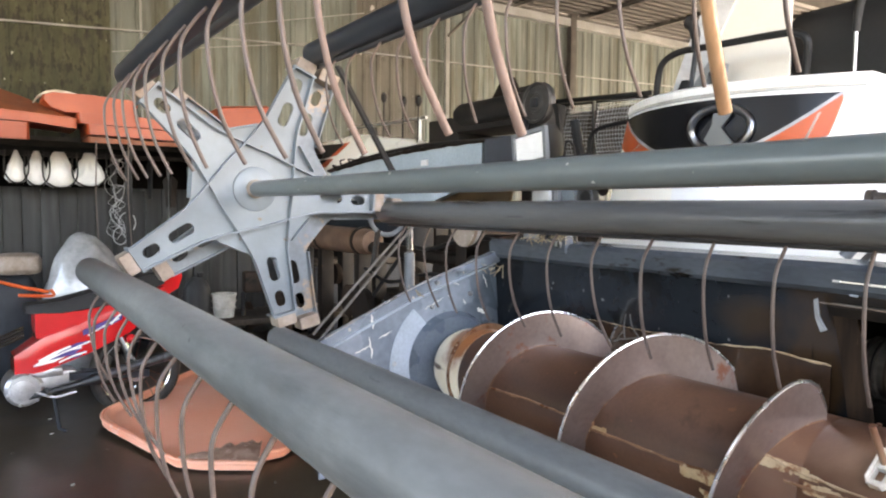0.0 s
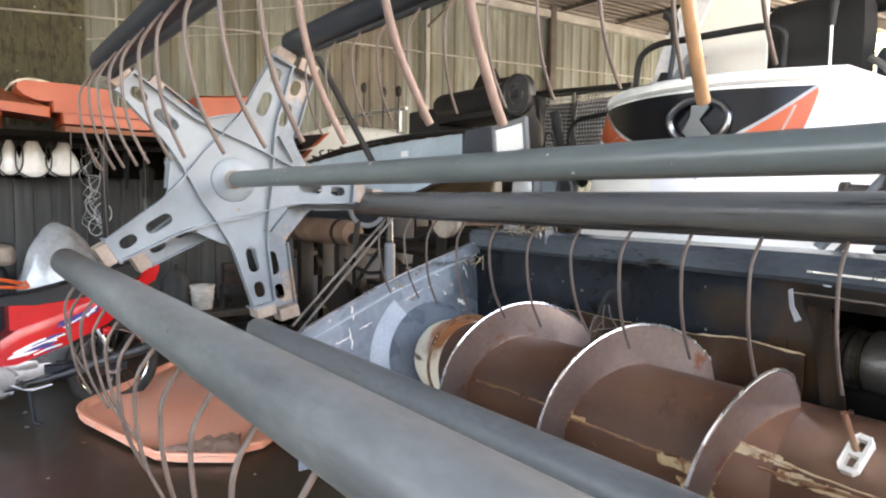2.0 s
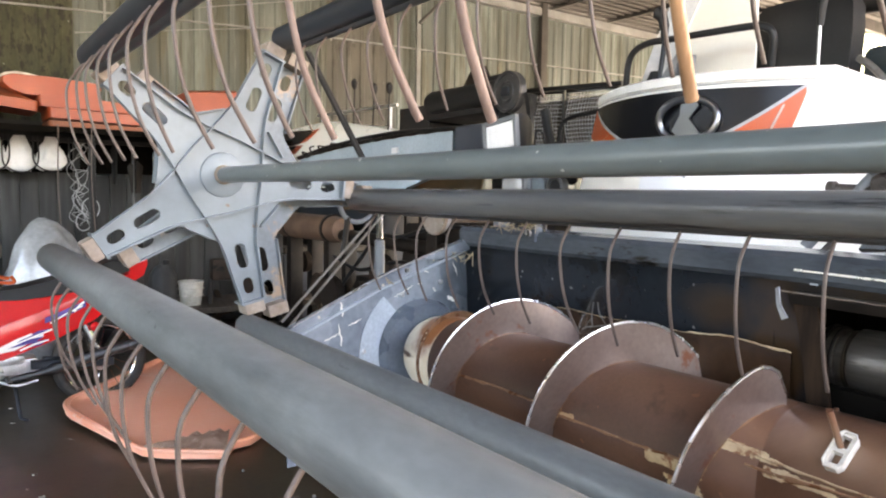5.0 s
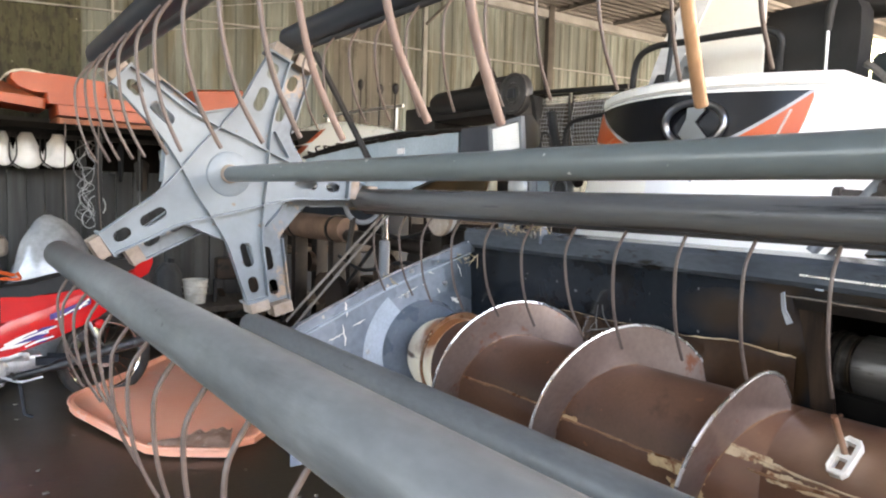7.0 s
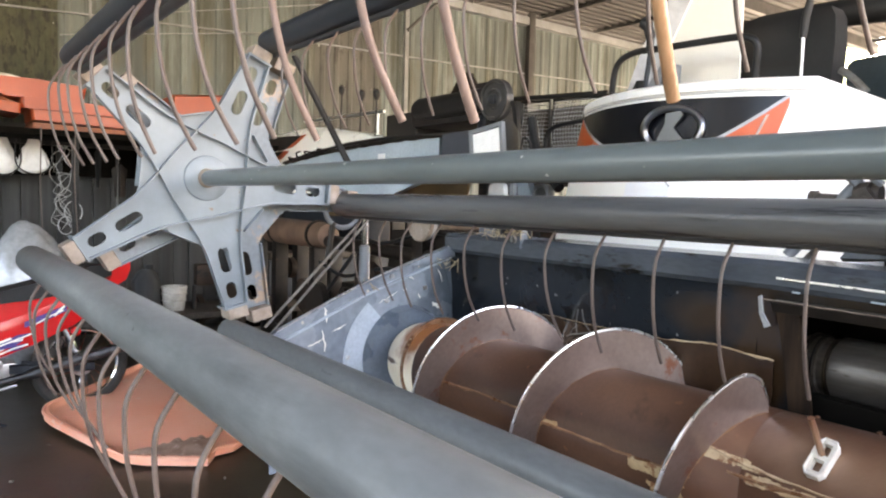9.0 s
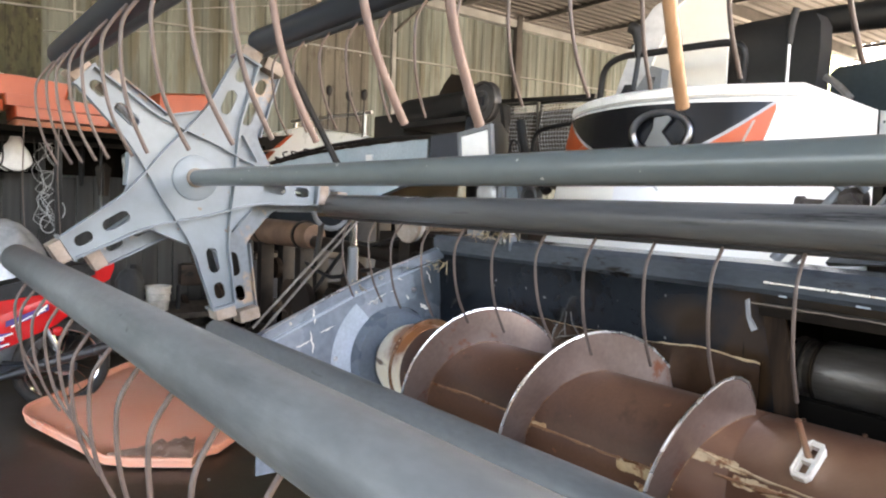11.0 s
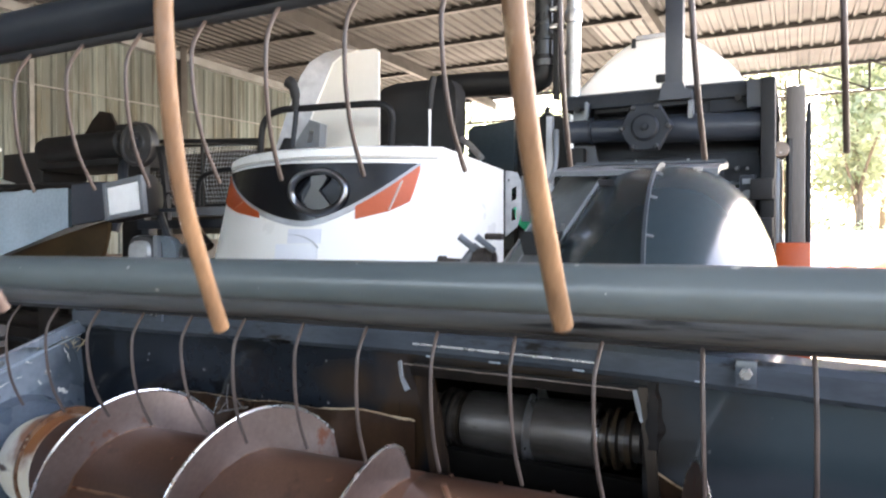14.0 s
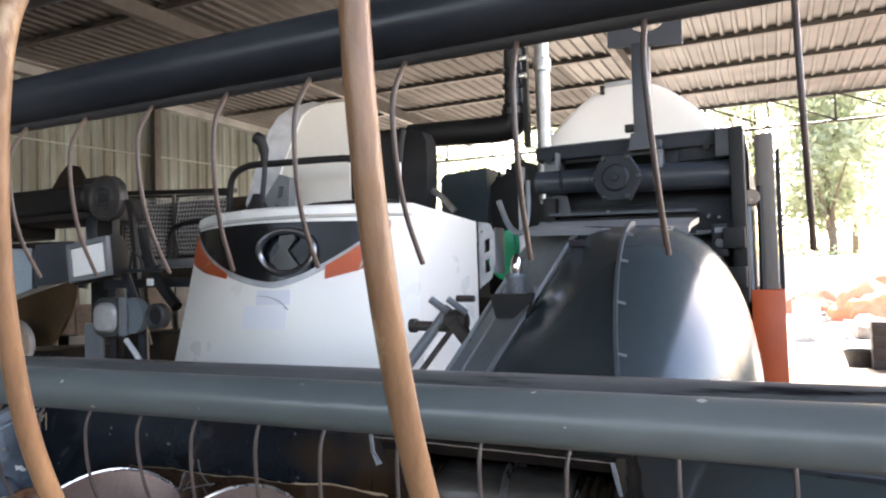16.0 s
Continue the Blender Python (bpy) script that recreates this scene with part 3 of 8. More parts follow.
def star(grow=0.0):
    """Outline of the five-armed plate, and its slots."""
    line, slots = [], []
    for k in range(5):
        a = radians(67 + 72 * k)
        u, v = Vector((math.cos(a), math.sin(a))), Vector((-math.sin(a), math.cos(a)))
        for r, w in ((0.180, -0.074), (0.198, -0.058), (0.405, -0.037), (0.405, 0.037), (0.198, 0.058), (0.180, 0.074)):
            line.append(tuple(u * (r + grow) + v * w))
        for r, half, wide in ((0.255, 0.04, 0.017), (0.352, 0.026, 0.016)):
            loop = []
            for side in (1, -1):
                for i in range(7):
                    g = math.pi * i / 6 - math.pi / 2
                    loop.append(tuple(u * (r + side * (half - wide) + side * wide * math.cos(g)) + v * side * wide * math.sin(g)))
            slots.append(loop)
    return line, slots


line, slots = star()
part("star_plate", sheet(line, slots, 0.005, Matrix.Translation((-0.005, 0, HUB.z)) @ YZ), SPIDER, reel, "blue-grey star plate")
part("feathering_star", sheet(line, slots, 0.005, Matrix.Translation((-0.075, 0.094, HUB.z - 0.020)) @ YZ), SPIDERB, reel, "rust-patched second star plate behind")
# curved ribs on the near plate: from one arm's edge round the next arm's foot to the edge of the one after
for k in range(5):
    pts = []
    for a, r, w in ((0, 0.40, 0.034), (0, 0.30, 0.045), (0, 0.21, 0.055)):
        g = radians(67 + 72 * (k + a))
        pts.append((0, r * math.cos(g) - w * math.sin(g), HUB.z + r * math.sin(g) + w * math.cos(g)))
    for off, r in ((36, 0.142), (72, 0.118), (108, 0.142)):
        g = radians(67 + 72 * k + off)
        pts.append((0, r * math.cos(g), HUB.z + r * math.sin(g)))
    for r, w in ((0.21, -0.055), (0.30, -0.045), (0.40, -0.034)):
        g = radians(67 + 72 * (k + 2))
        pts.append((0, r * math.cos(g) - w * math.sin(g), HUB.z + r * math.sin(g) + w * math.cos(g)))
    bm = bmesh.new()
    cs = smooth_line(pts, 5)
    for i, p in enumerate(cs):
        q, s = cs[max(i - 1, 0)], cs[min(i + 1, len(cs) - 1)]
        n = Vector((0, -(s - q).z, (s - q).y)).normalized() * 0.0025
        p = Vector(p)
        d = 0.022
        for w in (p - n, p + n, p + n + Vector((d, 0, 0)), p - n + Vector((d, 0, 0))):
            bm.verts.new(w)
    bm.verts.ensure_lookup_table()
    for i in range(len(cs) - 1):
        for j in range(4):
            bm.faces.new([bm.verts[4 * i + j], bm.verts[4 * i + (j + 1) % 4], bm.verts[4 * i + 4 + (j + 1) % 4], bm.verts[4 * i + 4 + j]])
    part("rib", bm, SPIDER, reel)
    # flange along the web between two arms, tying both plates
    g0, g1 = radians(67 + 72 * k), radians(67 + 72 * (k + 1))
    a = Vector((0, 0.180 * math.cos(g0) - 0.074 * math.sin(g0), HUB.z + 0.180 * math.sin(g0) + 0.074 * math.cos(g0)))
    b = Vector((0, 0.180 * math.cos(g1) + 0.074 * math.sin(g1), HUB.z + 0.180 * math.sin(g1) - 0.074 * math.cos(g1)))
    gm = (g0 + g1) / 2
    out = Vector((0, math.cos(gm), math.sin(gm)))
    part("web_flange", strip([a + Vector((-0.03, 0, 0)), b + Vector((-0.03, 0, 0))], (1, 0, 0), 0.052, out, 0.004), SPIDER, reel)
    # closing plate and bearing block at the arm's end
    u, v = Vector((0, math.cos(g0), math.sin(g0))), Vector((0, -math.sin(g0), math.cos(g0)))
    m = Matrix((( 1, 0, 0, 0), (0, v.y, u.y, 0), (0, v.z, u.z, HUB.z), (0, 0, 0, 1)))
    part("arm_cap", box(-0.05, 0.024, -0.040, 0.040, 0.398, 0.405, 0, None, m), SPIDER, reel)
    part("bearing_block", box(-0.055, 0.022, -0.032, 0.032, 0.405, 0.440, 0.006, None, m), BRACKET, reel)
for k in range(5):
    g = radians(67 + 72 * k)
    u, v = Vector((0, math.cos(g), math.sin(g))), Vector((0, -math.sin(g), math.cos(g)))
    c = Vector((-0.075, 0.094, HUB.z - 0.020))
    for s in (-1, 1):
        part("star_flange", strip([c + u * 0.20 + v * 0.056 * s, c + u * 0.405 + v * 0.037 * s], (1, 0, 0), 0.025, v * s, 0.004), SPIDERB, reel)
    part("star_block", box(-0.085, -0.02, -0.034, 0.034, 0.40, 0.44, 0.005, None, Matrix(((1, 0, 0, 0), (0, v.y, u.y, c.y), (0, v.z, u.z, c.z), (0, 0, 0, 1)))), BRACKET, reel)
part("hub_disc", lathe([(0.0, 0.068), (0.005, 0.067), (0.007, 0.064), (0.0085, 0.030)], "x", (0, 0, HUB.z), 40), SPIDER, reel)
part("weld_collar", lathe([(0.01, 0.029), (0.02, 0.027), (0.022, 0.024)], "x", (0, 0, HUB.z), 24), BRACKET, reel)
part("axle_tube", sweep([(x, 0, HUB.z) for x in (-0.1, 0.0, 0.6, 1.2, 1.8, REEL_END)], 0.0238, 28), AXLE, reel, "grey painted steel axle tube")

TINE = [(0, 0.004, 0.014), (0, -0.016, -0.012), (0, -0.035, -0.045), (0, -0.039, -0.080), (0, -0.034, -0.135), (0, -0.020, -0.190), (0, 0.002, -0.236), (0, 0.012, -0.254)]
tine_mesh = mesh_of("tine", sweep(smooth_line(TINE, 4), 0.0033, 10), WIRE)
lit_mesh = mesh_of("tine", sweep(smooth_line(TINE, 6), 0.0038, 14), WIRELIT)
pink_mesh = mesh_of("tine", sweep(smooth_line(TINE, 6), 0.0038, 14), WIREPINK)
BAT_R = 0.037
SHIFT = {(1, 8): 0.025, (1, 9): 0.015, (1, 10): -0.03, (1, 11): -0.012, (1, 12): -0.03, (1, 13): 0.004, (1, 14): -0.010}  # sideways offsets that fit these tines to the camera's view
LEAN = {(1, 11): 0.03, (1, 12): 0.08, (1, 13): 0.12, (1, 14): -0.022}
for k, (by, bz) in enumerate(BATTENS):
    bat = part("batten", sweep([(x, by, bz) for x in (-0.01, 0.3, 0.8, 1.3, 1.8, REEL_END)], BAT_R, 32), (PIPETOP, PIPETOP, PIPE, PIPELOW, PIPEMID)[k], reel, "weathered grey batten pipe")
    part("tine_bar", sweep([(0.0, by + 0.013, bz - 0.034), (REEL_END, by + 0.013, bz - 0.034)], 0.013, 12), BLACKPIPE, bat)
    for i in range(TINE_COUNT):
        t = new("tine", lit_mesh if k == 1 and i > 12 else pink_mesh if k == 1 and i > 9 else tine_mesh)
        t.parent = bat
        t.location = (TINE_X0[k] + TINE_STEP * i + SHIFT.get((k, i), 0), by + 0.014 - (0.0 if k != 1 else 0.052 if i == 14 else 0.045), bz - 0.043)
        t.scale = (1, 1, {10: 1.03, 12: 1.04, 13: 1.05}.get(i, 1.0) if k == 1 else 1.0)
        bend = 0.0 if k == 1 and i > 11 else 1.0
        t.rotation_euler = (random.uniform(-0.05, 0.05) * bend, random.uniform(-0.05, 0.05) * (k != 1) + LEAN.get((k, i), 0.0), random.uniform(-0.15, 0.15) * bend)
# crossing links and the cylinder behind the star
part("link_rod", sweep([(-0.11, 0.235, 1.010), (-0.11, 0.615, 1.386)], 0.0055, 8), DUSTROD, reel)
part("link_rod", sweep([(-0.11, 0.265, 0.993), (-0.11, 0.65, 1.395)], 0.0055, 8), DUSTROD, reel)
part("link_bar", sweep([(-0.12, 0.33, 1.93), (-0.12, 0.56, 1.55)], 0.008, 8), BLACK, reel)
part("link_bar", sweep([(-0.13, 0.345, 1.93), (-0.13, 0.58, 1.55)], 0.006, 8), BLACK, reel)

# ---- the header trough and auger ----
header = thing("harvester_header", "navy blue header trough with worn blue-grey side sheet", "header")
SX, XR = 0.02, 2.75
AY, AZ, RF, RD = 0.72, 0.89, 0.245, 0.143
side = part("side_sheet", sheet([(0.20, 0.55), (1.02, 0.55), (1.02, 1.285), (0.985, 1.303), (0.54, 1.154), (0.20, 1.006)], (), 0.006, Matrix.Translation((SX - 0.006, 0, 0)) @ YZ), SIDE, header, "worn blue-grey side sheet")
part("edge_rail", strip([(SX - 0.004, 0.19, 1.005), (SX - 0.004, 0.54, 1.158), (SX - 0.004, 0.99, 1.309)], (1, 0, 0), 0.03, (0, -0.37, 0.93), 0.006), SIDE, side)
part("edge_rail", strip([(SX, 0.21, 0.970), (SX, 0.54, 1.114), (SX, 0.985, 1.262)], (1, 0, 0), 0.014, (0, -0.37, 0.93), 0.005), SIDEPALE, side)
part("wear_plate", sheet([(AY + y, AZ + z) for y, z in arc(0, 0, 0.258, 129, 192, 14) + arc(0, 0, 0.182, 196, 127, 14)], (), 0.003, Matrix.Translation((SX + 0.001, 0, 0)) @ YZ), SIDEPALE, side, "pale bare wear plate")
part("bearing_disc", lathe([(SX, 0.182), (SX + 0.004, 0.180), (SX + 0.030, 0.165), (SX + 0.034, 0.05)], "x", (0, AY, AZ), 48), DISC, side)
for by, bz in ((0.635, 1.092), (0.654, 1.179), (0.80, 1.13), (0.478, 0.905)):
    part("bolt", lathe([(SX, 0.009), (SX + 0.008, 0.009), (SX + 0.010, 0.006)], "x", (0, by, bz), 6), STEEL, side)
part("corner_gusset", sheet([(0.765, 1.215), (0.985, 1.262), (0.99, 1.315), (0.70, 1.222)], (), 0.030, Matrix.Translation((SX + 0.006, 0, 0)) @ YZ), SIDE, side)
part("corner_plate", sheet([(0.88, 1.235), (0.965, 1.255), (0.99, 1.12), (0.93, 1.06)], (), 0.003, Matrix.Translation((SX + 0.003, 0, 0)) @ YZ), SIDE, side)
random.seed(21)
for y0, z0, dy, dz, w in ((0.392, 1.085, 0.006, -0.05, 0.010), (0.384, 1.01, 0.012, -0.08, 0.007), (0.835, 1.072, 0.035, -0.02, 0.018), (0.70, 1.125, 0.02, 0.006, 0.004), (0.77, 1.11, 0.012, -0.02, 0.006), (0.42, 1.0, 0.05, 0.02, 0.006), (0.60, 1.085, 0.08, 0.034, 0.005), (0.33, 0.955, 0.06, 0.025, 0.006), (0.72, 1.175, 0.03, -0.01, 0.005), (0.86, 1.20, 0.02, -0.05, 0.004), (0.48, 0.86, 0.01, -0.03, 0.006)):
    up, lo = [], []
    for i in range(9):
        f = i / 8
        c = (y0 + dy * f + random.uniform(-0.003, 0.003), z0 + dz * f + random.uniform(-0.003, 0.003))
        h = w * math.sin(math.pi * (0.06 + 0.88 * f)) * random.uniform(0.5, 1.1) * 0.5
        n = Vector((-dz, dy)).normalized() * h
        up.append((c[0] + n.x, c[1] + n.y))
        lo.append((c[0] - n.x, c[1] - n.y))
    part("scrape", sheet(up + lo[::-1], (), 0.0008, Matrix.Translation((SX + 0.0002, 0, 0)) @ YZ), CREAMW, side, "pale scrape in the paint", smooth=False)
part("rail_wear", sweep([(SX + 0.024, 0.21 + 0.78 * i / 24, 1.020 + 0.3000 * i / 24 + 0.020 * math.sin(math.pi * min(1.0, i / 20))) for i in range(25)], [0.0022 + 0.0018 * noise.noise((i * 0.6, 2.0, 0.0)) for i in range(25)], 6), STEEL, side, "bare bright worn edge")
# back sheet: leans back towards the pan, with the inlet of the feeder cut through
INX0, INX1, INZ0, INZ1 = 1.345, 1.842, 0.93, 1.222


def back_y(z):
    return 0.905 + (1.30 - z) * 0.10 if z > 0.95 else 0.94


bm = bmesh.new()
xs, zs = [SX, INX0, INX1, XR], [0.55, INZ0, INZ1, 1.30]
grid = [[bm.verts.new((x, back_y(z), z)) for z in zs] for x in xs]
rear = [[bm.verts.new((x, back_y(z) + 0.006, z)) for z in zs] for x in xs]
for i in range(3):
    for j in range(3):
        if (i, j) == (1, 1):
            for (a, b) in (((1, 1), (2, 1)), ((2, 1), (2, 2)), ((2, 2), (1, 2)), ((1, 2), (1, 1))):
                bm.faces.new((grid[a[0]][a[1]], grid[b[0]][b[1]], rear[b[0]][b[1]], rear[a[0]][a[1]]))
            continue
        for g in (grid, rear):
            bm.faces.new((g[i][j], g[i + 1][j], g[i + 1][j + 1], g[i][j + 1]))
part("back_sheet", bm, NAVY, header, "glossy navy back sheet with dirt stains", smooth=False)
part("top_beam", loft([[(x, y, z - sag) for y, z in ((0.905, 1.262), (0.890, 1.275), (0.888, 1.318), (0.900, 1.332), (0.965, 1.338), (0.975, 1.325), (0.975, 1.27))] for x, sag in ((SX, 0.0), (1.3, 0.0), (1.8, 0.012), (XR, 0.058))]), NAVYBEAM, header, "glossy navy top beam", smooth=False)
part("beam_strip", strip([(1.30, 0.884, 1.290), (1.75, 0.884, 1.278)], (0, 0, 1), 0.0045, (0, -1, 0), 0.003), RIM, header, "bright scraped strip")
part("inlet_lip", loft([[(x, y, z + 0.014 * (1.84 - x)) for y, z in ((0.893, 1.205), (0.885, 1.226), (0.889, 1.232), (0.912, 1.232), (0.912, 1.205))] for x in (1.29, 1.84)]), GREASE, header, "dark greasy folded inlet lip", smooth=False)
part("lip_line", sweep([(1.268 + 0.572 * i / 30, 0.8845, 1.2405 - 0.0135 * i / 30 + 0.0012 * noise.noise((i * 0.5, 1.0, 2.0))) for i in range(31)], [0.0012 + 0.0007 * noise.noise((i * 0.6, 5.0, 0.0)) for i in range(31)], 6), BRACKET, header, "rusty worn lip edge")
for x, w in ((1.335, 0.018), (1.50, 0.028), (1.70, 0.026), (1.955, 0.02)):
    part("paint_scrape", strip([(x, 0.8870 + 0.001, 1.262 - 0.01 * (x - 1.3)), (x + w, 0.888, 1.261 - 0.01 * (x - 1.3))], (0, 0, 1), 0.004, (0, -1, 0), 0.001), SIDEPALE, header)
for side_x, lean, wide, mt, lab in ((1.290, 0.058, 0.050, SCUFFED, "brown grease-stained inlet edge"), (1.838, 0.030, 0.022, STAIN, "dark grease-caked inlet edge")):
    part("inlet_side_plate", loft([[(side_x + lean * f, 0.900, z), (side_x + lean * f + wide, 0.906, z), (side_x + lean * f + wide, 0.914, z), (side_x + lean * f, 0.908, z)] for z, f in ((1.232, 0.0), (1.17, 0.25), (1.08, 0.55), (0.975, 0.82))]), mt, header, lab)
part("plate_tip", loft([[(1.256, 0.886, 1.244), (1.270, 0.876, 1.250), (1.270, 0.880, 1.250), (1.256, 0.890, 1.244)], [(1.262, 0.884, 1.205), (1.280, 0.868, 1.210), (1.280, 0.872, 1.210), (1.262, 0.888, 1.205)], [(1.274, 0.888, 1.172), (1.292, 0.880, 1.180), (1.292, 0.884, 1.180), (1.274, 0.892, 1.172)]]), PLASTIC, header, "bare bent plate corner", smooth=False)
part("plate_tip", loft([[(1.830, 0.884, 1.228), (1.841, 0.876, 1.230), (1.841, 0.880, 1.230), (1.830, 0.888, 1.228)], [(1.838, 0.884, 1.190), (1.850, 0.872, 1.192), (1.850, 0.876, 1.192), (1.838, 0.888, 1.190)], [(1.845, 0.888, 1.160), (1.853, 0.884, 1.162), (1.853, 0.888, 1.162), (1.845, 0.892, 1.160)]]), PLASTIC, header, "bare bent plate corner", smooth=False)
part("grease_cake", loft([[(1.858 + 0.012 * noise.noise((z * 30, 1.0, 0.0)), 0.9, z), (1.880 + 0.016 * noise.noise((z * 24, 4.0, 0.0)), 0.898, z), (1.886 + 0.02 * noise.noise((z * 24, 8.0, 0.0)), 0.916, z), (1.856, 0.916, z)] for z in [1.245 - 0.012 * i for i in range(13)]]), GREASE, header, "ragged caked grease")
part("inlet_sill", loft([[(x, 0.965, z + 0.03), (x, 0.95, z + 0.024), (x, 0.945, z - 0.05), (x, 0.97, z - 0.05)] for x, z in ((1.33, 1.000), (1.84, 0.985))]), SHADEBLACK, header, "worn inlet sill, shade put into its colour", smooth=False)
# rusted lower pan with a peeled cream edge
for x0, x1, zt in ((SX + 0.4, 1.286, 1.098), (1.872, XR, 0.985)):
    n = 60
    top = [(x0 + (x1 - x0) * i / n, zt + (0.068 * math.exp(-i / 9) if x0 > 1.5 else 0.0) + 0.010 * noise.noise((i * 0.09, zt * 7, 0.0)) + 0.003 * noise.noise((i * 0.5, 3.0, zt)) - (0.10 * i / n if x0 > 1.5 else 0.012 * abs(i / n - 0.85))) for i in range(n + 1)]
    part("pan_liner", sheet(top + [(x1, 0.62), (x0, 0.62)], (), 0.004, Matrix.Translation((0, 0.921, 0)) @ XZ), PANM, header, "rust-brown stained lower pan", smooth=False)
    part("peeled_edge", sweep([(x, 0.917, z) for x, z in top], [(0.0016 + 0.003 * abs(noise.noise((x * 14, z, 4.0)))) * (1.0 if x > 1.0 else 0.35) for x, z in top], 6), CREAM, header)
part("pan_floor", loft([[(x, AY + 0.275 * math.cos(radians(a)), AZ + 0.275 * math.sin(radians(a))) for a in range(-160, -15, 12)] for x in (SX, XR)], closed=False), PANM, header)
for x, y, z in ((0.42, 0.885, 1.33), (2.052, 0.875, 1.285)):
    br = part("bracket", box(x - 0.020, x + 0.020, y - 0.006, y + 0.03, z - 0.030, z + 0.024, 0.004), NAVYBEAM, header, "small bolted bracket")
    part("bolt_head", lathe([(y - 0.022, 0.012), (y - 0.012, 0.013)], "y", (x, 0, z), 6), STEEL, br)
# dry straw caught on the beam, the brackets and the sheet
random.seed(44)
sv, sf = [], []
for cx, cy, cz, n, r in ((0.42, 0.87, 1.345, 26, 0.035), (0.30, 0.89, 1.335, 22, 0.05), (0.15, 0.80, 1.215, 12, 0.04), (0.05, 0.55, 1.14, 8, 0.03)):
    for _ in range(n):
        c = Vector((cx + random.gauss(0, r), cy + random.gauss(0, 0.008), cz + abs(random.gauss(0, r * 0.4))))
        d = Vector((random.gauss(0, 1), random.gauss(0, 0.4), random.gauss(0, 0.6))).normalized() * random.uniform(0.008, 0.03)
        w = d.cross(Vector((random.gauss(0, 1), random.gauss(0, 1), random.gauss(0, 1)))).normalized() * 0.0011
        u = d.cross(w).normalized() * 0.0011
        k = len(sv)
        for e in (c - d, c + d):
            sv += [e + w, e - w * 0.5 + u, e - w * 0.5 - u]
        sf += [(k, k + 1, k + 4, k + 3), (k + 1, k + 2, k + 5, k + 4), (k + 2, k, k + 3, k + 5)]
me = bpy.data.meshes.new("straw")
me.from_pydata([tuple(v) for v in sv], [], sf)
me.materials.append(STRAW)
tagged(new("straw", me), "dry pale straw caught on the header", "straw", kind="stuff")
tw = thing("dry_twig", "dry grey twig caught behind the auger flight", "twig")
for line, r in (([(0.642, 0.90, 1.045), (0.668, 0.895, 1.056), (0.690, 0.893, 1.060), (0.722, 0.895, 1.068), (0.757, 0.90, 1.074)], 0.0024), ([(0.690, 0.893, 1.060), (0.686, 0.892, 1.095), (0.690, 0.894, 1.135)], 0.0014), ([(0.706, 0.894, 1.137), (0.716, 0.892, 1.105), (0.738, 0.893, 1.078), (0.75, 0.896, 1.07)], 0.0016), ([(0.655, 0.897, 1.05), (0.672, 0.893, 1.072), (0.69, 0.892, 1.085)], 0.0011), ([(0.72, 0.895, 1.066), (0.735, 0.892, 1.05), (0.75, 0.894, 1.03)], 0.0014)):
    part("twig_branch", sweep(smooth_line(line, 4), r, 6), DRYVINE, tw)
# feeder roller inside the inlet
fr = thing("feeder_roller", "dark worn steel feeder roller inside the header inlet", "roller")
part("roller_tube", lathe([(1.27, 0.05), (1.27, 0.062), (1.30, 0.062), (1.302, 0.072), (1.345, 0.072), (1.347, 0.064), (1.378, 0.064), (1.380, 0.078), (1.716, 0.078), (1.72, 0.05), (1.82, 0.05), (1.82, 0.03)], "x", (0, 1.06, 1.072), 40), ROLLER, fr)
part("roller_disc", lathe([(1.552, 0.076), (1.555, 0.106), (1.561, 0.108), (1.566, 0.076)], "x", (0, 1.06, 1.066), 40), STEEL, fr)
for x, r, w in ((1.312, 0.080, 0.010), (1.335, 0.078, 0.006), (1.362, 0.072, 0.008), (1.735, 0.066, 0.010), (1.757, 0.072, 0.012), (1.785, 0.066, 0.016)):
    part("collar", lathe([(x, 0.05), (x + 0.002, r), (x + w, r), (x + w + 0.002, 0.05)], "x", (0, 1.06, 1.072), 32), STAIN if r < 0.075 else GREASE, fr)
part("worn_ring", lathe([(1.719, 0.060), (1.720, 0.074), (1.727, 0.074), (1.728, 0.060)], "x", (0, 1.06, 1.072), 32), RIM, fr, "bright worn ring")
# shade inside the inlet put into the near-black housing colour
part("feeder_housing", loft([[(1.24, y, 0.62), (INX1 + 0.03, y, 0.62), (INX1 + 0.03, y, 1.25), (1.24, y, 1.25)] for y in (0.920, 1.35)], caps=False), SHADEBLACK, fr)
part("housing_back", box(1.235, INX1 + 0.04, 1.35, 1.36, 0.6, 1.29), SHADEBLACK, fr)

auger = thing("header_auger", "brown rusted auger drum with bright-edged spiral flighting", "auger")


def on_drum(x, phi, r):
    """Point at an angle from the top towards the front, in degrees."""
    return Vector((x, AY - r * math.sin(radians(phi)), AZ + r * math.cos(radians(phi))))


def flight_edge(x0, pitch, phi0, phi1, hand, n):
    """x, angle and outer radius along the flight; both ends are cut back at a slant."""
    for i in range(n + 1):
        phi = phi0 + (phi1 - phi0) * i / n
        u = min(1.0, min(abs(phi - phi0), abs(phi1 - phi)) / 20)
        cut = 0.25 + 0.75 * math.sqrt(1 - (1 - u) ** 2)
        yield x0 - hand * pitch * phi / 360, phi, RD + (RF - RD) * cut


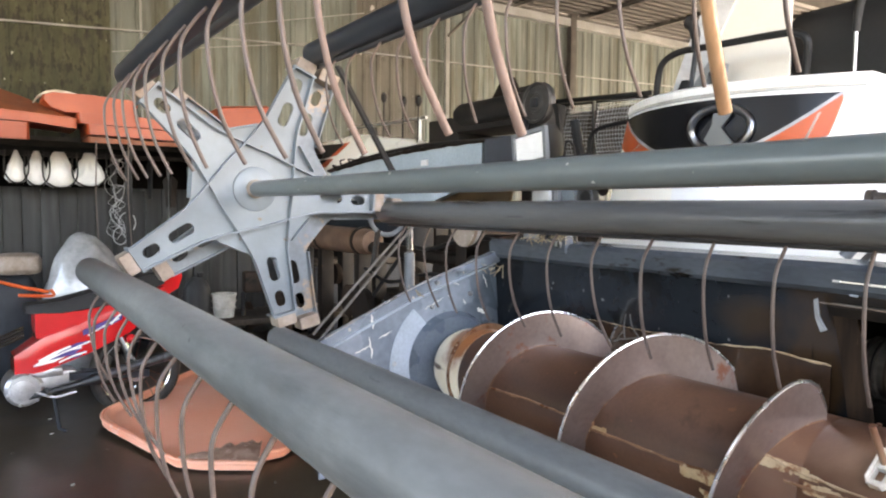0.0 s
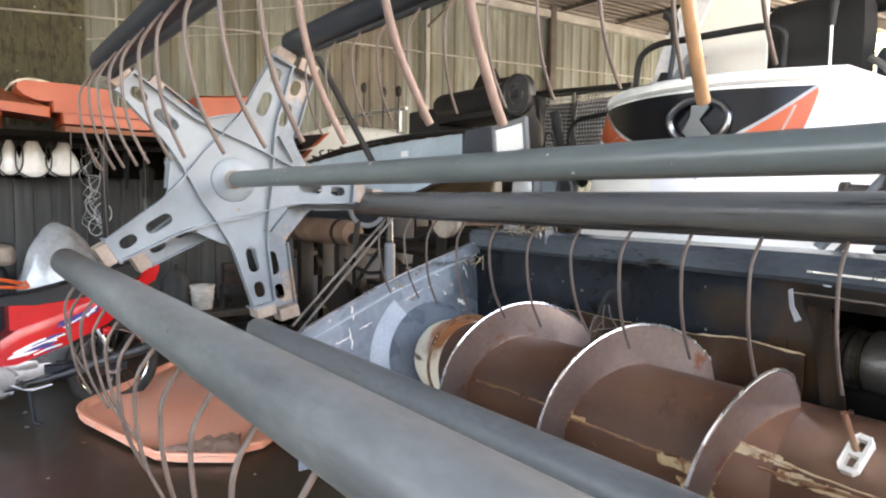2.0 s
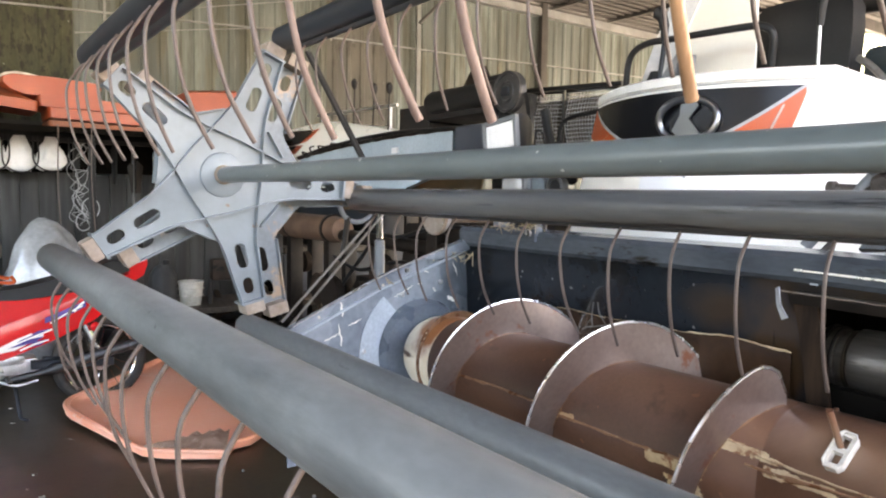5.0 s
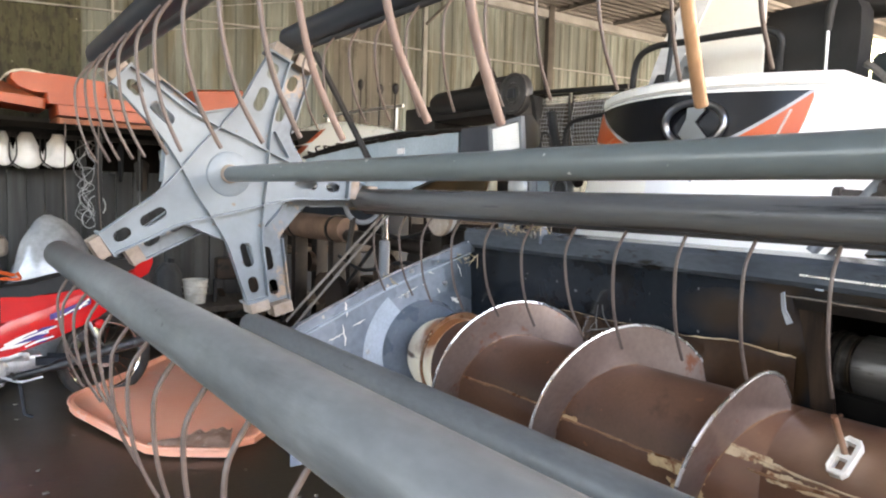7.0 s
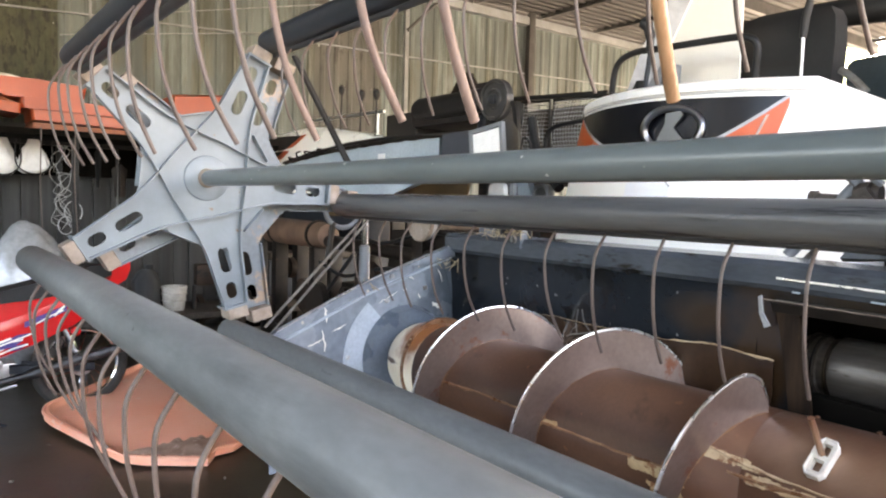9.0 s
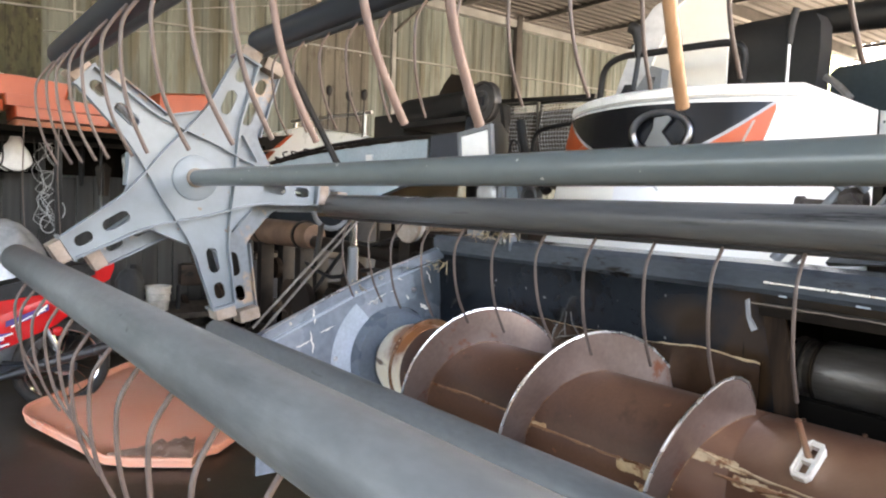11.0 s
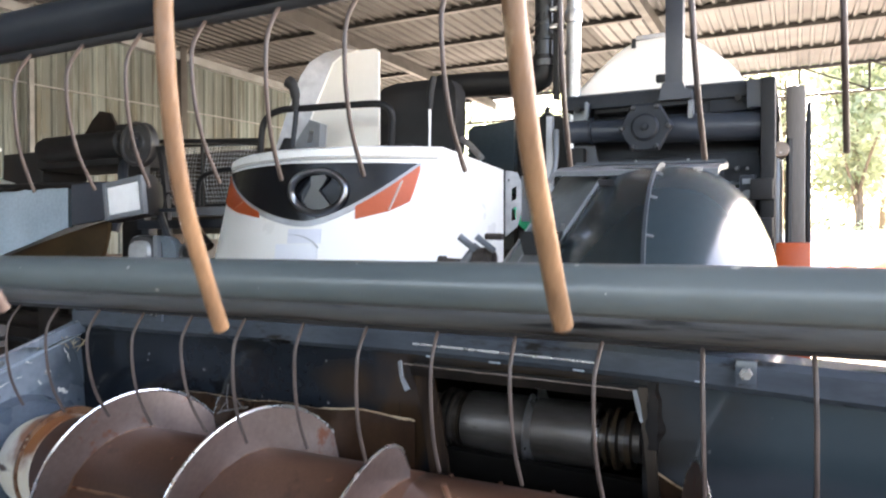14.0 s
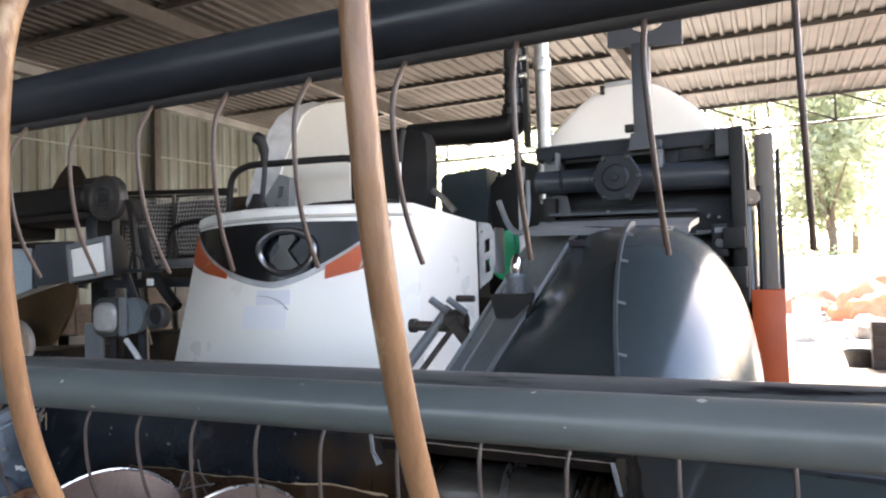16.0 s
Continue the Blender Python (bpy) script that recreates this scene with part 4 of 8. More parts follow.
def helix(edge, thick=0.005):
    rings = []
    bm = bmesh.new()
    for x, phi, r in edge:
        rings.append([bm.verts.new(on_drum(x + dx, phi, q)) for q, dx in ((RD - 0.004, 0), (r, 0), (r, thick), (RD - 0.004, thick))])
    for a, b in zip(rings, rings[1:]):
        for k in range(4):
            bm.faces.new((a[k], a[(k + 1) % 4], b[(k + 1) % 4], b[k]))
    bm.faces.new(rings[0])
    bm.faces.new(rings[-1][::-1])
    return bm


def drum_patch(x0, x1, p0, p1, seed):
    """A ragged flake of paint left on the drum."""
    bm = bmesh.new()
    nx, np_ = max(6, int((x1 - x0) / 0.003)), max(5, int((p1 - p0) / 1.0))
    grid = {}

    def vert(i, j):
        if (i, j) not in grid:
            grid[i, j] = bm.verts.new(on_drum(x0 + (x1 - x0) * i / nx + 0.002 * noise.noise((i * 0.9, j * 0.9, seed)), p0 + (p1 - p0) * j / np_ + 0.8 * noise.noise((i * 0.7, j * 0.7, seed + 9)), RD + 0.0009))
        return grid[i, j]
    for i in range(nx):
        for j in range(np_):
            u, v = 2 * (i + 0.5) / nx - 1, 2 * (j + 0.5) / np_ - 1
            if max(abs(u), abs(v)) ** 2 + 0.55 * noise.noise((i * 0.08, j * 0.1, seed)) + 0.22 * noise.noise((i * 0.3, j * 0.3, seed + 3)) < 0.62:
                bm.faces.new((vert(i, j), vert(i + 1, j), vert(i + 1, j + 1), vert(i, j + 1)))
    return bm


drum = part("drum", lathe([(0.20, 0.03), (0.20, RD), (1.40, RD), (1.403, RD - 0.002), (1.409, RD - 0.002), (1.412, RD), (XR - 0.05, RD), (XR - 0.05, 0.03)], "x", (0, AY, AZ), 64), RUST, auger, "rust-brown drum with weld seams")
part("drum_end", lathe([(0.055, 0.05), (0.058, 0.088), (0.068, 0.106), (0.088, 0.119), (0.115, 0.130), (0.15, 0.138), (0.19, RD + 0.001), (0.27, RD + 0.002), (0.275, RD - 0.01)], "x", (0, AY, AZ), 48), DRUMEND, auger, "cream-painted drum end, rusting through")
part("end_flange", lathe([(0.215, 0.10), (0.216, 0.164), (0.224, 0.164), (0.225, 0.10)], "x", (0, AY + 0.012, AZ), 48), SEAM, auger, "rusty flange behind the drum end")
for x0, pitch, a, b, hand in ((0.54, 0.43, 150, -712, 1), (1.985, 0.36, -110, 560, -1)):
    edge = list(flight_edge(x0, pitch, a, b, hand, 200))
    flight = part("flight", helix(edge), FLIGHT, auger, "brown worn spiral flight")
    part("flight_rim", sweep([on_drum(x + 0.0025, phi, r) for x, phi, r in edge], 0.0042, 8), RIM, flight, "bright polished rim")
    part("flight_weld", sweep([on_drum(x + 0.003, phi, RD + 0.001) for x, phi, r in edge], [0.0026 + 0.0022 * noise.noise((i * 0.4, x0, 0.0)) for i in range(len(edge))], 6), SEAM, flight, "rough brown weld bead")
# weld seams and peeled paint along the drum
for x0, x1, phi in ((0.30, 0.88, 85), (0.80, 1.30, 90), (1.38, 2.30, 76), (0.3, 2.3, 205)):
    line = []
    for i in range(40):
        x = x0 + (x1 - x0) * i / 39
        a = radians(phi + 2.2 * noise.noise((x * 5, phi * 0.1, 1.0)) + 1.2 * noise.noise((x * 22, phi * 0.1, 5.0)) - (14 * max(0, x - 1.4) if phi == 76 else 0))
        line.append((x, AY - (RD + 0.0005) * math.sin(a), AZ + (RD + 0.0005) * math.cos(a)))
    part("weld_seam", sweep(line, [0.0028 + 0.0085 * abs(noise.noise((i * 0.37, phi, 2.0))) ** 1.4 for i in range(40)], 8), SEAM, drum, "rusty weld seam with flaking paint")
for i, (x0, x1, p0, p1) in enumerate(((1.13, 1.30, 88, 104), (1.17, 1.30, 106, 128), (0.78, 0.88, 82, 94), (1.30, 1.46, 60, 70), (1.40, 1.58, 70, 80), (1.62, 1.86, 62, 70), (0.86, 0.93, 84, 92), (1.22, 1.30, 84, 92))):
    part("paint_flake", drum_patch(x0, x1, p0, p1, 3.1 * i + 1), CREAM, drum, "flake of old cream paint", smooth=True)
line = []
for i in range(60):
    x = 1.31 + 0.95 * i / 59
    line.append(on_drum(x, 60 + 9 * math.sin(min(1.0, (x - 1.31) / 0.28) * 1.57) - 9 * max(0.0, x - 1.65) + 2.2 * noise.noise((x * 16, 1.0, 3.0)), RD + 0.0004))
part("peel_line", sweep(line, [0.0018 + 0.0048 * abs(noise.noise((i * 0.33, 7.0, 2.0))) for i in range(60)], 6), CREAM, drum, "ragged edge of old cream paint")
for x in (1.36, 1.47, 1.585, 1.70, 1.815, 1.93, 2.05):
    part("pin_end", lathe([(0.0, 0.005), (0.006, 0.005), (0.008, 0.002)], "z", (0, 0, 0), 8), RUST, drum).matrix_basis = Matrix.Translation(on_drum(x, -13, RD - 0.001)) @ Matrix.Rotation(radians(13), 4, "X")
for x, f in ((1.545, 45), (1.80, 45), (1.67, 170), (1.92, 170)):
    a = radians(f)
    u, v = Vector((0, -math.sin(a), math.cos(a))), Vector((0, -math.cos(a), -math.sin(a)))
    m = Matrix(((1, 0, 0, x), (0, v.y, u.y, AY + u.y * RD), (0, v.z, u.z, AZ + u.z * RD), (0, 0, 0, 1)))
    outer = [(0.020, -0.046), (0.029, -0.034), (0.028, 0.034), (0.018, 0.046), (-0.016, 0.048), (-0.027, 0.036), (-0.028, -0.032), (-0.014, -0.048)]
    holes = [[(-0.016, 0.006), (0.016, 0.006), (0.016, 0.034), (-0.014, 0.036)], [(-0.015, -0.036), (0.014, -0.035), (0.016, -0.006), (-0.016, -0.006)]]
    guide = part("finger_guide", sheet(outer, holes, 0.016, m @ pose(0, 0, 0, 0, 0, 6) @ Matrix.Diagonal((0.64, 0.84, 1, 1))), GUIDEM, auger, "white plastic finger guide", smooth=False)
    part("guide_lip", sweep([(m @ pose(0, 0, 0, 0, 0, 6)) @ Vector((p * 0.62, q * 0.82, 0.016)) for p, q in outer], 0.0028, 6, None, False, True), GUIDEM, guide)
    part("finger", sweep([m @ Vector((0, 0.0, -0.01)), m @ Vector((-0.006, -0.03, 0.095))], 0.0062, 12), RUST, guide, "rusty steel finger")

# ---- the shed ----
ROOF_Z, EAVE_Y, WALL_X = 4.28, 11.7, -5.7
floor = part("floor", sheet([(-9, -9), (5.4, -9), (5.4, 11.9), (-9, 11.9)], (), 0.06, Matrix.Translation((0, 0, -0.06))), FLOORM)
tagged(floor, "dark oil-stained concrete floor of the shed", "floor", kind="structure")
ground = part("ground", box(-400, 400, -400, 900, -0.5, -0.03), YARD)
tagged(ground, "pale dusty yard ground", "ground", kind="structure")


def corrugated(length, height, pitch=0.19, deep=0.014):
    """A ribbed sheet: runs along own x, stands along own z."""
    bm = bmesh.new()
    xs = []
    x = 0.0
    while x < length - 1e-6:
        for f, d in ((0.0, 0), (0.34, 0), (0.44, deep), (0.66, deep), (0.78, 0)):
            if x + f * pitch <= length:
                xs.append((x + f * pitch, d))
        x += pitch
    xs.append((length, 0))
    rows = [[bm.verts.new((x, d, z)) for x, d in xs] for z in (0, height)]
    for a, b, c, d in zip(rows[0], rows[0][1:], rows[1][1:], rows[1]):
        bm.faces.new((a, b, c, d))
    return bm


wall = tagged(new("wall_left"), "tall wall of stained corrugated metal sheets", "wall", kind="structure")
sheet_low = mesh_of("sheet", corrugated(0.94, 2.15), CORR, False)
sheet_high = mesh_of("sheet", corrugated(0.94, 2.05), CORR, False)
# left end: dirty sheets, with shade far from the opening put into the colour
dirty_low = mesh_of("sheet", corrugated(0.94, 2.15), CORRD, False)
dirty_high = mesh_of("sheet", corrugated(0.94, 2.05), CORRD, False)
MOSSY = 9  # one overgrown sheet parts the dark sheets from the paler ones
mossy = [mesh_of("sheet", corrugated(0.94, h), CORRMOSS, False) for h in (2.15, 2.05)]
mottled = [mesh_of("sheet", corrugated(0.94, h), CORRMOT, False) for h in (2.15, 2.05)]
for i in range(22):
    y = -8.8 + 0.92 * i
    for me, z, out in ((sheet_low, 0.0, 0.0), (sheet_high, 2.07 + random.uniform(-0.02, 0.02), 0.012)):
        o = new("sheet", mottled[me is sheet_high] if i == 13 else (dirty_low if me is sheet_low else dirty_high) if i < MOSSY else mossy[me is sheet_high] if i == MOSSY else me)
        o.parent = wall
        o.matrix_basis = pose(WALL_X - 0.03 + out + 0.004 * (i % 2), y, z, 0, 0, 90) @ Matrix.Diagonal((1, -1, 1, 1))
for z, m in ((1.0, BEAM), (2.05, BEAM)):
    part("girt", box(WALL_X, WALL_X + 0.035, -8.8, EAVE_Y, z, z + 0.045), m, wall)
part("girt", loft([[(WALL_X + dx, y, z + dz) for dx, dz in ((0.0, 0.0), (0.03, 0.0), (0.03, 0.016), (0.0, 0.016))] for y, z in ((-8.8, 2.68), (-0.5, 3.14), (2.6, 3.30), (5.0, 3.345), (8.6, 3.45), (EAVE_Y, 3.5))]), GIRT, wall, "pale galvanised wall rail", smooth=False)
part("thin_rod", sweep([(WALL_X + 0.25, 0.9, 3.20), (WALL_X + 0.3, 3.1, 3.70)], 0.006, 6), GIRT, wall)
part("thin_rod", sweep([(WALL_X + 0.25, 0.4, 2.93), (WALL_X + 0.3, 3.1, 3.38)], 0.006, 6), GIRT, wall)
for y, w in ((-7.2, 0.03), (-2.3, 0.03), (0.70, 0.011), (4.43, 0.03), (6.62, 0.055), (9.6, 0.05)):
    part("post", box(WALL_X + 0.035, WALL_X + 0.035 + 1.4 * w, y - w, y + w, 0, ROOF_Z, 0.004), BEAM if y == 6.62 else GIRT, wall)
part("eave_beam", box(WALL_X - 0.02, WALL_X + 0.10, -8.8, EAVE_Y, 4.09, 4.20), GIRT, wall)
part("brace", sweep([(WALL_X + 0.08, 4.43, 3.66), (WALL_X + 0.08, 5.0, 4.2)], 0.022, 8), BEAM, wall)

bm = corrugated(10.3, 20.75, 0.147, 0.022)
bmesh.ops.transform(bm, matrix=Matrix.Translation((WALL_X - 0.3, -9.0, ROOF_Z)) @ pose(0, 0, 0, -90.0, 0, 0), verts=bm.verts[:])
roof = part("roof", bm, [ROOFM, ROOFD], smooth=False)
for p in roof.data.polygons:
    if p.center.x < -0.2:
        p.material_index = 1  # left of here the roof's deep shade is put into a darker copy
tagged(roof, "corrugated metal roof with rust-brown streaks", "roof", kind="structure")
for i in range(17):
    y = -8.05 + 1.238 * i
    part("purlin", loft([[(x, y, ROOF_Z - 0.058), (x, y + 0.06, ROOF_Z - 0.058), (x, y + 0.06, ROOF_Z - 0.002), (x, y, ROOF_Z - 0.002)] for x in (WALL_X, 4.28)]), BEAM, roof)
for x in (-3.0, 0.6, 4.15):
    part("rafter", box(x, x + 0.08, -8.8, EAVE_Y, ROOF_Z - 0.26, ROOF_Z - 0.12), BEAM, roof)
part("truss_tie", sweep([(WALL_X + 0.1, 1.6, ROOF_Z - 0.5), (-3.0, 1.6, ROOF_Z - 0.22)], 0.025, 8), BEAM, roof)
part("truss_tie", sweep([(-3.0, 1.6, ROOF_Z - 0.22), (-0.4, 3.2, ROOF_Z - 0.22)], 0.02, 8), BEAM, roof)
for x, y in ((4.19, 3.6), (4.19, -2.5), (4.19, -8.6)):
    po = part("shed_post", box(x - 0.07, x + 0.07, y - 0.07, y + 0.07, 0, ROOF_Z - 0.1, 0.005), BEAM)
    tagged(po, "dark steel post carrying the shed roof", "post", "shed posts", "structure")
# light truss hanging under the eave
for i in range(10):
    x = -5.27 + 0.93 * i
    part("truss_web", sweep([(x, EAVE_Y - 0.1, ROOF_Z - 0.05), (x, EAVE_Y - 0.1, 3.79)], 0.018, 6), BEAM, roof)
    part("truss_web", sweep([(x, EAVE_Y - 0.1, ROOF_Z - 0.06), (x + 0.93, EAVE_Y - 0.1, 3.80)], 0.014, 6), BEAM, roof)
part("truss_chord", sweep([(WALL_X, EAVE_Y - 0.1, 3.78), (4.2, EAVE_Y - 0.1, 3.78)], 0.022, 8), BEAM, roof)
# unseen wall added on the right to block low light and darken reflections
rw = part("wall_right", corrugated(18.5, 1.35, 0.19), CORR, smooth=False)
rw.matrix_basis = pose(5.2, -8.9, 0, 0, 0, 90)
tagged(rw, "unseen corrugated wall added to block low light from the right", "wall", kind="structure")
# unseen wall added behind the camera to hold back light
bw = part("wall_back", corrugated(10.9, 1.85, 0.19), CORR, smooth=False)
bw.matrix_basis = pose(WALL_X, -8.9, 0)
tagged(bw, "unseen low corrugated wall added to limit light from behind", "wall", kind="structure")

# ---- the white harvester behind the header ----
mc = thing("combine_harvester", "white harvester with black and orange front panel", "harvester")


def front(u, z):
    """Point of the bowed front panel: u across from -1 to 1, z height."""
    f = min(max((z - 1.32) / 0.54, -1.2), 1)
    xl, xr = -0.002 + 0.105 * f, 1.10 - 0.055 * f
    x = (xl + xr) / 2 + u * (xr - xl) / 2
    return Vector((x, 1.50 - 0.19 * (1 - u * u) + 0.05 * max(0, f), z))


def band(us, low, high, out=0.006, thick=0.006):
    """A strip of the front panel between two heights, standing out a little."""
    bm = bmesh.new()
    rings = []
    for u in us:
        a, b = front(u, low(u)), front(u, high(u))
        rings.append([bm.verts.new(p - Vector((0, d, 0))) for p, d in ((a, out), (b, out), (b, out - thick), (a, out - thick))])
    for a, b in zip(rings, rings[1:]):
        for k in range(4):
            bm.faces.new((a[k], a[(k + 1) % 4], b[(k + 1) % 4], b[k]))
    bm.faces.new(rings[0])
    bm.faces.new(rings[-1][::-1])
    return bm


steps = lambda a, b, n: [a + (b - a) * i / n for i in range(n + 1)]
bm = bmesh.new()
us, zs = steps(-1, 1, 20), [0.62, 0.9, 1.32, 1.5, 1.7, 1.80, 1.825, 1.835, 1.86, 1.868]
rows = []
for z in zs:
    out = -0.014 if z in (1.835, 1.86) else 0.0
    rows.append([bm.verts.new(front(u, z) + Vector((0, out, 0))) for u in us] + [bm.verts.new((1.098, 1.985, min(z, 1.845) - (0.02 if z > 1.8 else 0))), bm.verts.new((0.10, 2.05, z))])
for a, b in zip(rows, rows[1:]):
    for k in range(len(a)):
        bm.faces.new((a[k], a[(k + 1) % len(a)], b[(k + 1) % len(a)], b[k]))
bm.faces.new(rows[-1])
body = part("front_body", bm, WHITE, mc, "glossy white front bodywork")


def low(u):
    """Lower edge of the black grille: lowest a little off the middle, rising to both tips."""
    return 1.613 + 0.197 * (abs(u - 0.11) / (0.75 if u > 0.11 else 1.08)) ** 1.6


def polyline(pts):
    """Height along u through given corners."""
    def at(u):
        for (a, p), (b, q) in zip(pts, pts[1:]):
            if u <= b:
                return p + (q - p) * max(0.0, u - a) / (b - a)
        return pts[-1][1]
    return at


panel = part("black_panel", band(steps(-0.965, 0.855, 44), low, lambda u: max(low(u) + 0.001, 1.815 - 0.008 * max(0.0, u))), GLOSSBLACK, body, "gloss black grille panel")
part("silver_trim", band(steps(-0.985, 0.872, 44), lambda u: low(u) - 0.021, lambda u: min(low(u) + 0.001, 1.812), 0.004), PLASTIC, panel, "silver edge trim")
for us, lo in ((steps(-1.0, -0.33, 18), polyline([(-1.0, 1.705), (-0.90, 1.682), (-0.62, 1.650), (-0.33, 1.628)])), (steps(0.47, 0.868, 18), polyline([(0.47, 1.618), (0.68, 1.645), (0.805, 1.678), (0.868, 1.785)]))):
    flash = part("orange_flash", band(us, lo, lambda u, lo=lo: max(lo(u) + 0.001, min(low(u) - 0.012, 1.812)), 0.005), ORANGE, panel, "orange corner flash")
    mid = 0.42 if us[0] < 0 else 0.52
    u0, u1 = us[0] + (us[-1] - us[0]) * mid, us[0] + (us[-1] - us[0]) * (mid + 0.2)
    part("pale_line", strip([front(u0, lo(u0) + 0.004) - Vector((0, 0.0055, 0)), front(u1, low(u1) - 0.02) - Vector((0, 0.0055, 0))], (1, 0, 0), 0.008, (0, -1, 0), 0.0015), TRIM, flash)
c = front(0.215, 1.711) + Vector((0, -0.016, 0))
em = part("badge_ring", sweep([(c.x + 0.098 * math.cos(a), c.y + 0.006 * math.sin(2 * a) + 0.02 * math.cos(a), c.z + 0.072 * math.sin(a)) for a in [2 * math.pi * i / 40 for i in range(40)]], 0.0125, 10, None, False, True), BADGE, panel, "dark chrome oval badge")
part("badge_shape", sheet([(-0.028, 0.056), (0.030, 0.060), (0.040, 0.045), (0.005, 0.006), (0.050, -0.046), (0.022, -0.058), (-0.036, -0.058), (-0.066, -0.040), (-0.030, 0.020)], (), 0.010, Matrix.Translation(c + Vector((0, 0.010, 0))) @ XZ), BADGE, em)
part("faded_sticker", band(steps(-0.02, 0.24, 8), lambda u: 1.535, lambda u: 1.585, 0.002, 0.002), STICKER, body, "faded pale sticker")
part("faded_sticker", band(steps(-0.12, 0.22, 8), lambda u: 1.455, lambda u: 1.533, 0.0016, 0.0016), STICKER2, body, "bleached pale blue sticker")
part("sticker_stroke", sweep(smooth_line([front(u, z) - Vector((0, 0.003, 0)) for u, z in ((-0.02, 1.566), (0.08, 1.562), (0.17, 1.545), (0.225, 1.520))], 4), [0.0006 + 0.00022 * i for i in range(13)], 6), PLASTIC, body)
part("lip_seam", sweep([front(u, 1.826) - Vector((0, 0.0015, 0)) for u in steps(-0.98, 0.97, 24)], 0.0022, 5), PLASTIC, body)
part("corner_bracket", sheet([(1.100, 1.56), (1.150, 1.60), (1.168, 1.66), (1.168, 1.775), (1.150, 1.815), (1.100, 1.825)], [[(1.125, 1.62), (1.145, 1.63), (1.147, 1.68), (1.125, 1.67)], [(1.125, 1.70), (1.147, 1.71), (1.147, 1.76), (1.125, 1.75)], [(1.108, 1.78), (1.118, 1.78), (1.118, 1.79), (1.108, 1.79)]], 0.006, Matrix.Translation((0, 2.005, 0)) @ XZ), PLASTIC, mc, "grey punched bracket")
part("bracket_flange", box(1.165, 1.171, 2.0, 2.10, 1.62, 1.80, 0.002), RAMP, mc)
part("orange_skirt", box(0.0, 0.05, 1.56, 1.75, 1.30, 1.50, 0.006), ORANGE, mc, "orange painted skirt")
part("deck", box(0.14, 1.0, 1.60, 2.6, 1.76, 1.80, 0.004), BLACK, mc)
# driver's seat
part("seat_back", loft([[(0.655 + sx * (w + (0.075 if sx < 0 else 0.0)), y0 + (0.10 if sy > 0 else 0) + 0.05 * (z - 1.95), z) for sx, sy in ((-1, -0.6), (-0.8, -1), (0.8, -1), (1, -0.6), (1, 1), (-1, 1))] for z, w, y0 in ((1.86, 0.15, 2.12), (1.95, 0.172, 2.10), (2.1, 0.176, 2.10), (2.2, 0.165, 2.11), (2.245, 0.135, 2.13), (2.264, 0.08, 2.15))]), BLACK, mc, "black padded seat back")
part("seat_cushion", box(0.42, 0.80, 1.78, 2.16, 1.84, 1.93, 0.03), BLACK, mc, "black seat cushion")
part("hand_rail", sweep(smooth_line([(0.04, 1.78, 1.84), (0.055, 1.76, 1.95), (0.085, 1.75, 2.06), (0.17, 1.75, 2.10), (0.30, 1.75, 2.098), (0.58, 1.75, 2.090), (0.68, 1.75, 2.08), (0.718, 1.76, 2.045), (0.705, 1.78, 1.96), (0.686, 1.80, 1.85)], 5), 0.014, 12), BLACK, mc, "black tubular hand rail")
lever = part("drive_lever", sweep(smooth_line([(0.215, 1.76, 1.87), (0.245, 1.75, 2.0), (0.268, 1.74, 2.12)], 4), 0.011, 10), DARKMETAL, mc, "drive lever with black knob")
part("lever_grip", sweep(smooth_line([(0.262, 1.74, 2.09), (0.264, 1.735, 2.15), (0.252, 1.73, 2.195), (0.226, 1.725, 2.215)], 4), [0.016] * 4 + [0.021] * 4 + [0.026] * 4 + [0.014], 12), BLACK, lever)
part("lever_boot", lathe([(1.86, 0.075), (1.90, 0.06), (1.94, 0.035), (1.98, 0.018)], "z", (0.205, 1.76, 0), 16), BLACK, lever)
part("console", sheet([(0.11, 1.86), (0.29, 1.86), (0.305, 2.05), (0.25, 2.07), (0.175, 1.98)], [[(0.215, 1.90), (0.235, 1.90), (0.245, 1.945), (0.225, 1.945)], [(0.235, 1.97), (0.262, 1.97), (0.272, 2.02), (0.245, 2.02)]], 0.05, Matrix.Translation((0.0, 1.90, 0)) @ XZ), RAMP, mc, "grey lever console")
GUARD = ((0.07, 1.80, -0.03, 1.80), (0.09, 1.99, -0.01, 1.98), (0.17, 2.16, 0.06, 2.15), (0.245, 2.30, 0.13, 2.29), (0.27, 2.345, 0.18, 2.345), (0.32, 2.375, 0.26, 2.378), (0.40, 2.386, 0.37, 2.388))
guard = part("back_guard", sheet([(x, z) for x, z, *_ in GUARD] + [(0.49, 2.385), (0.508, 2.37), (0.508, 1.80)], (), 0.012, Matrix.Translation((0, 2.012, 0)) @ XZ), CREAMW, mc, "tall cream-painted guard sheet")
part("guard_flange", loft([[(x, 1.998, z), (x, 2.008, z), (u, 1.95, w), (u, 1.94, w)] for x, z, u, w in GUARD]), PLASTIC, guard, "grey side flange")
part("flange_edge", sweep([(x, 1.997, z) for x, z, u, w in GUARD], 0.004, 6), WHITE, guard)
rod = part("throttle_lever", sweep([(0.853, 1.82, 1.85), (0.853, 1.82, 2.08)], 0.006, 8), STEEL, mc)
part("lever_grip", sweep([(0.853, 1.82, 2.06), (0.858, 1.82, 2.13), (0.872, 1.82, 2.185)], [0.012, 0.015, 0.013], 10), BLACK, rod)
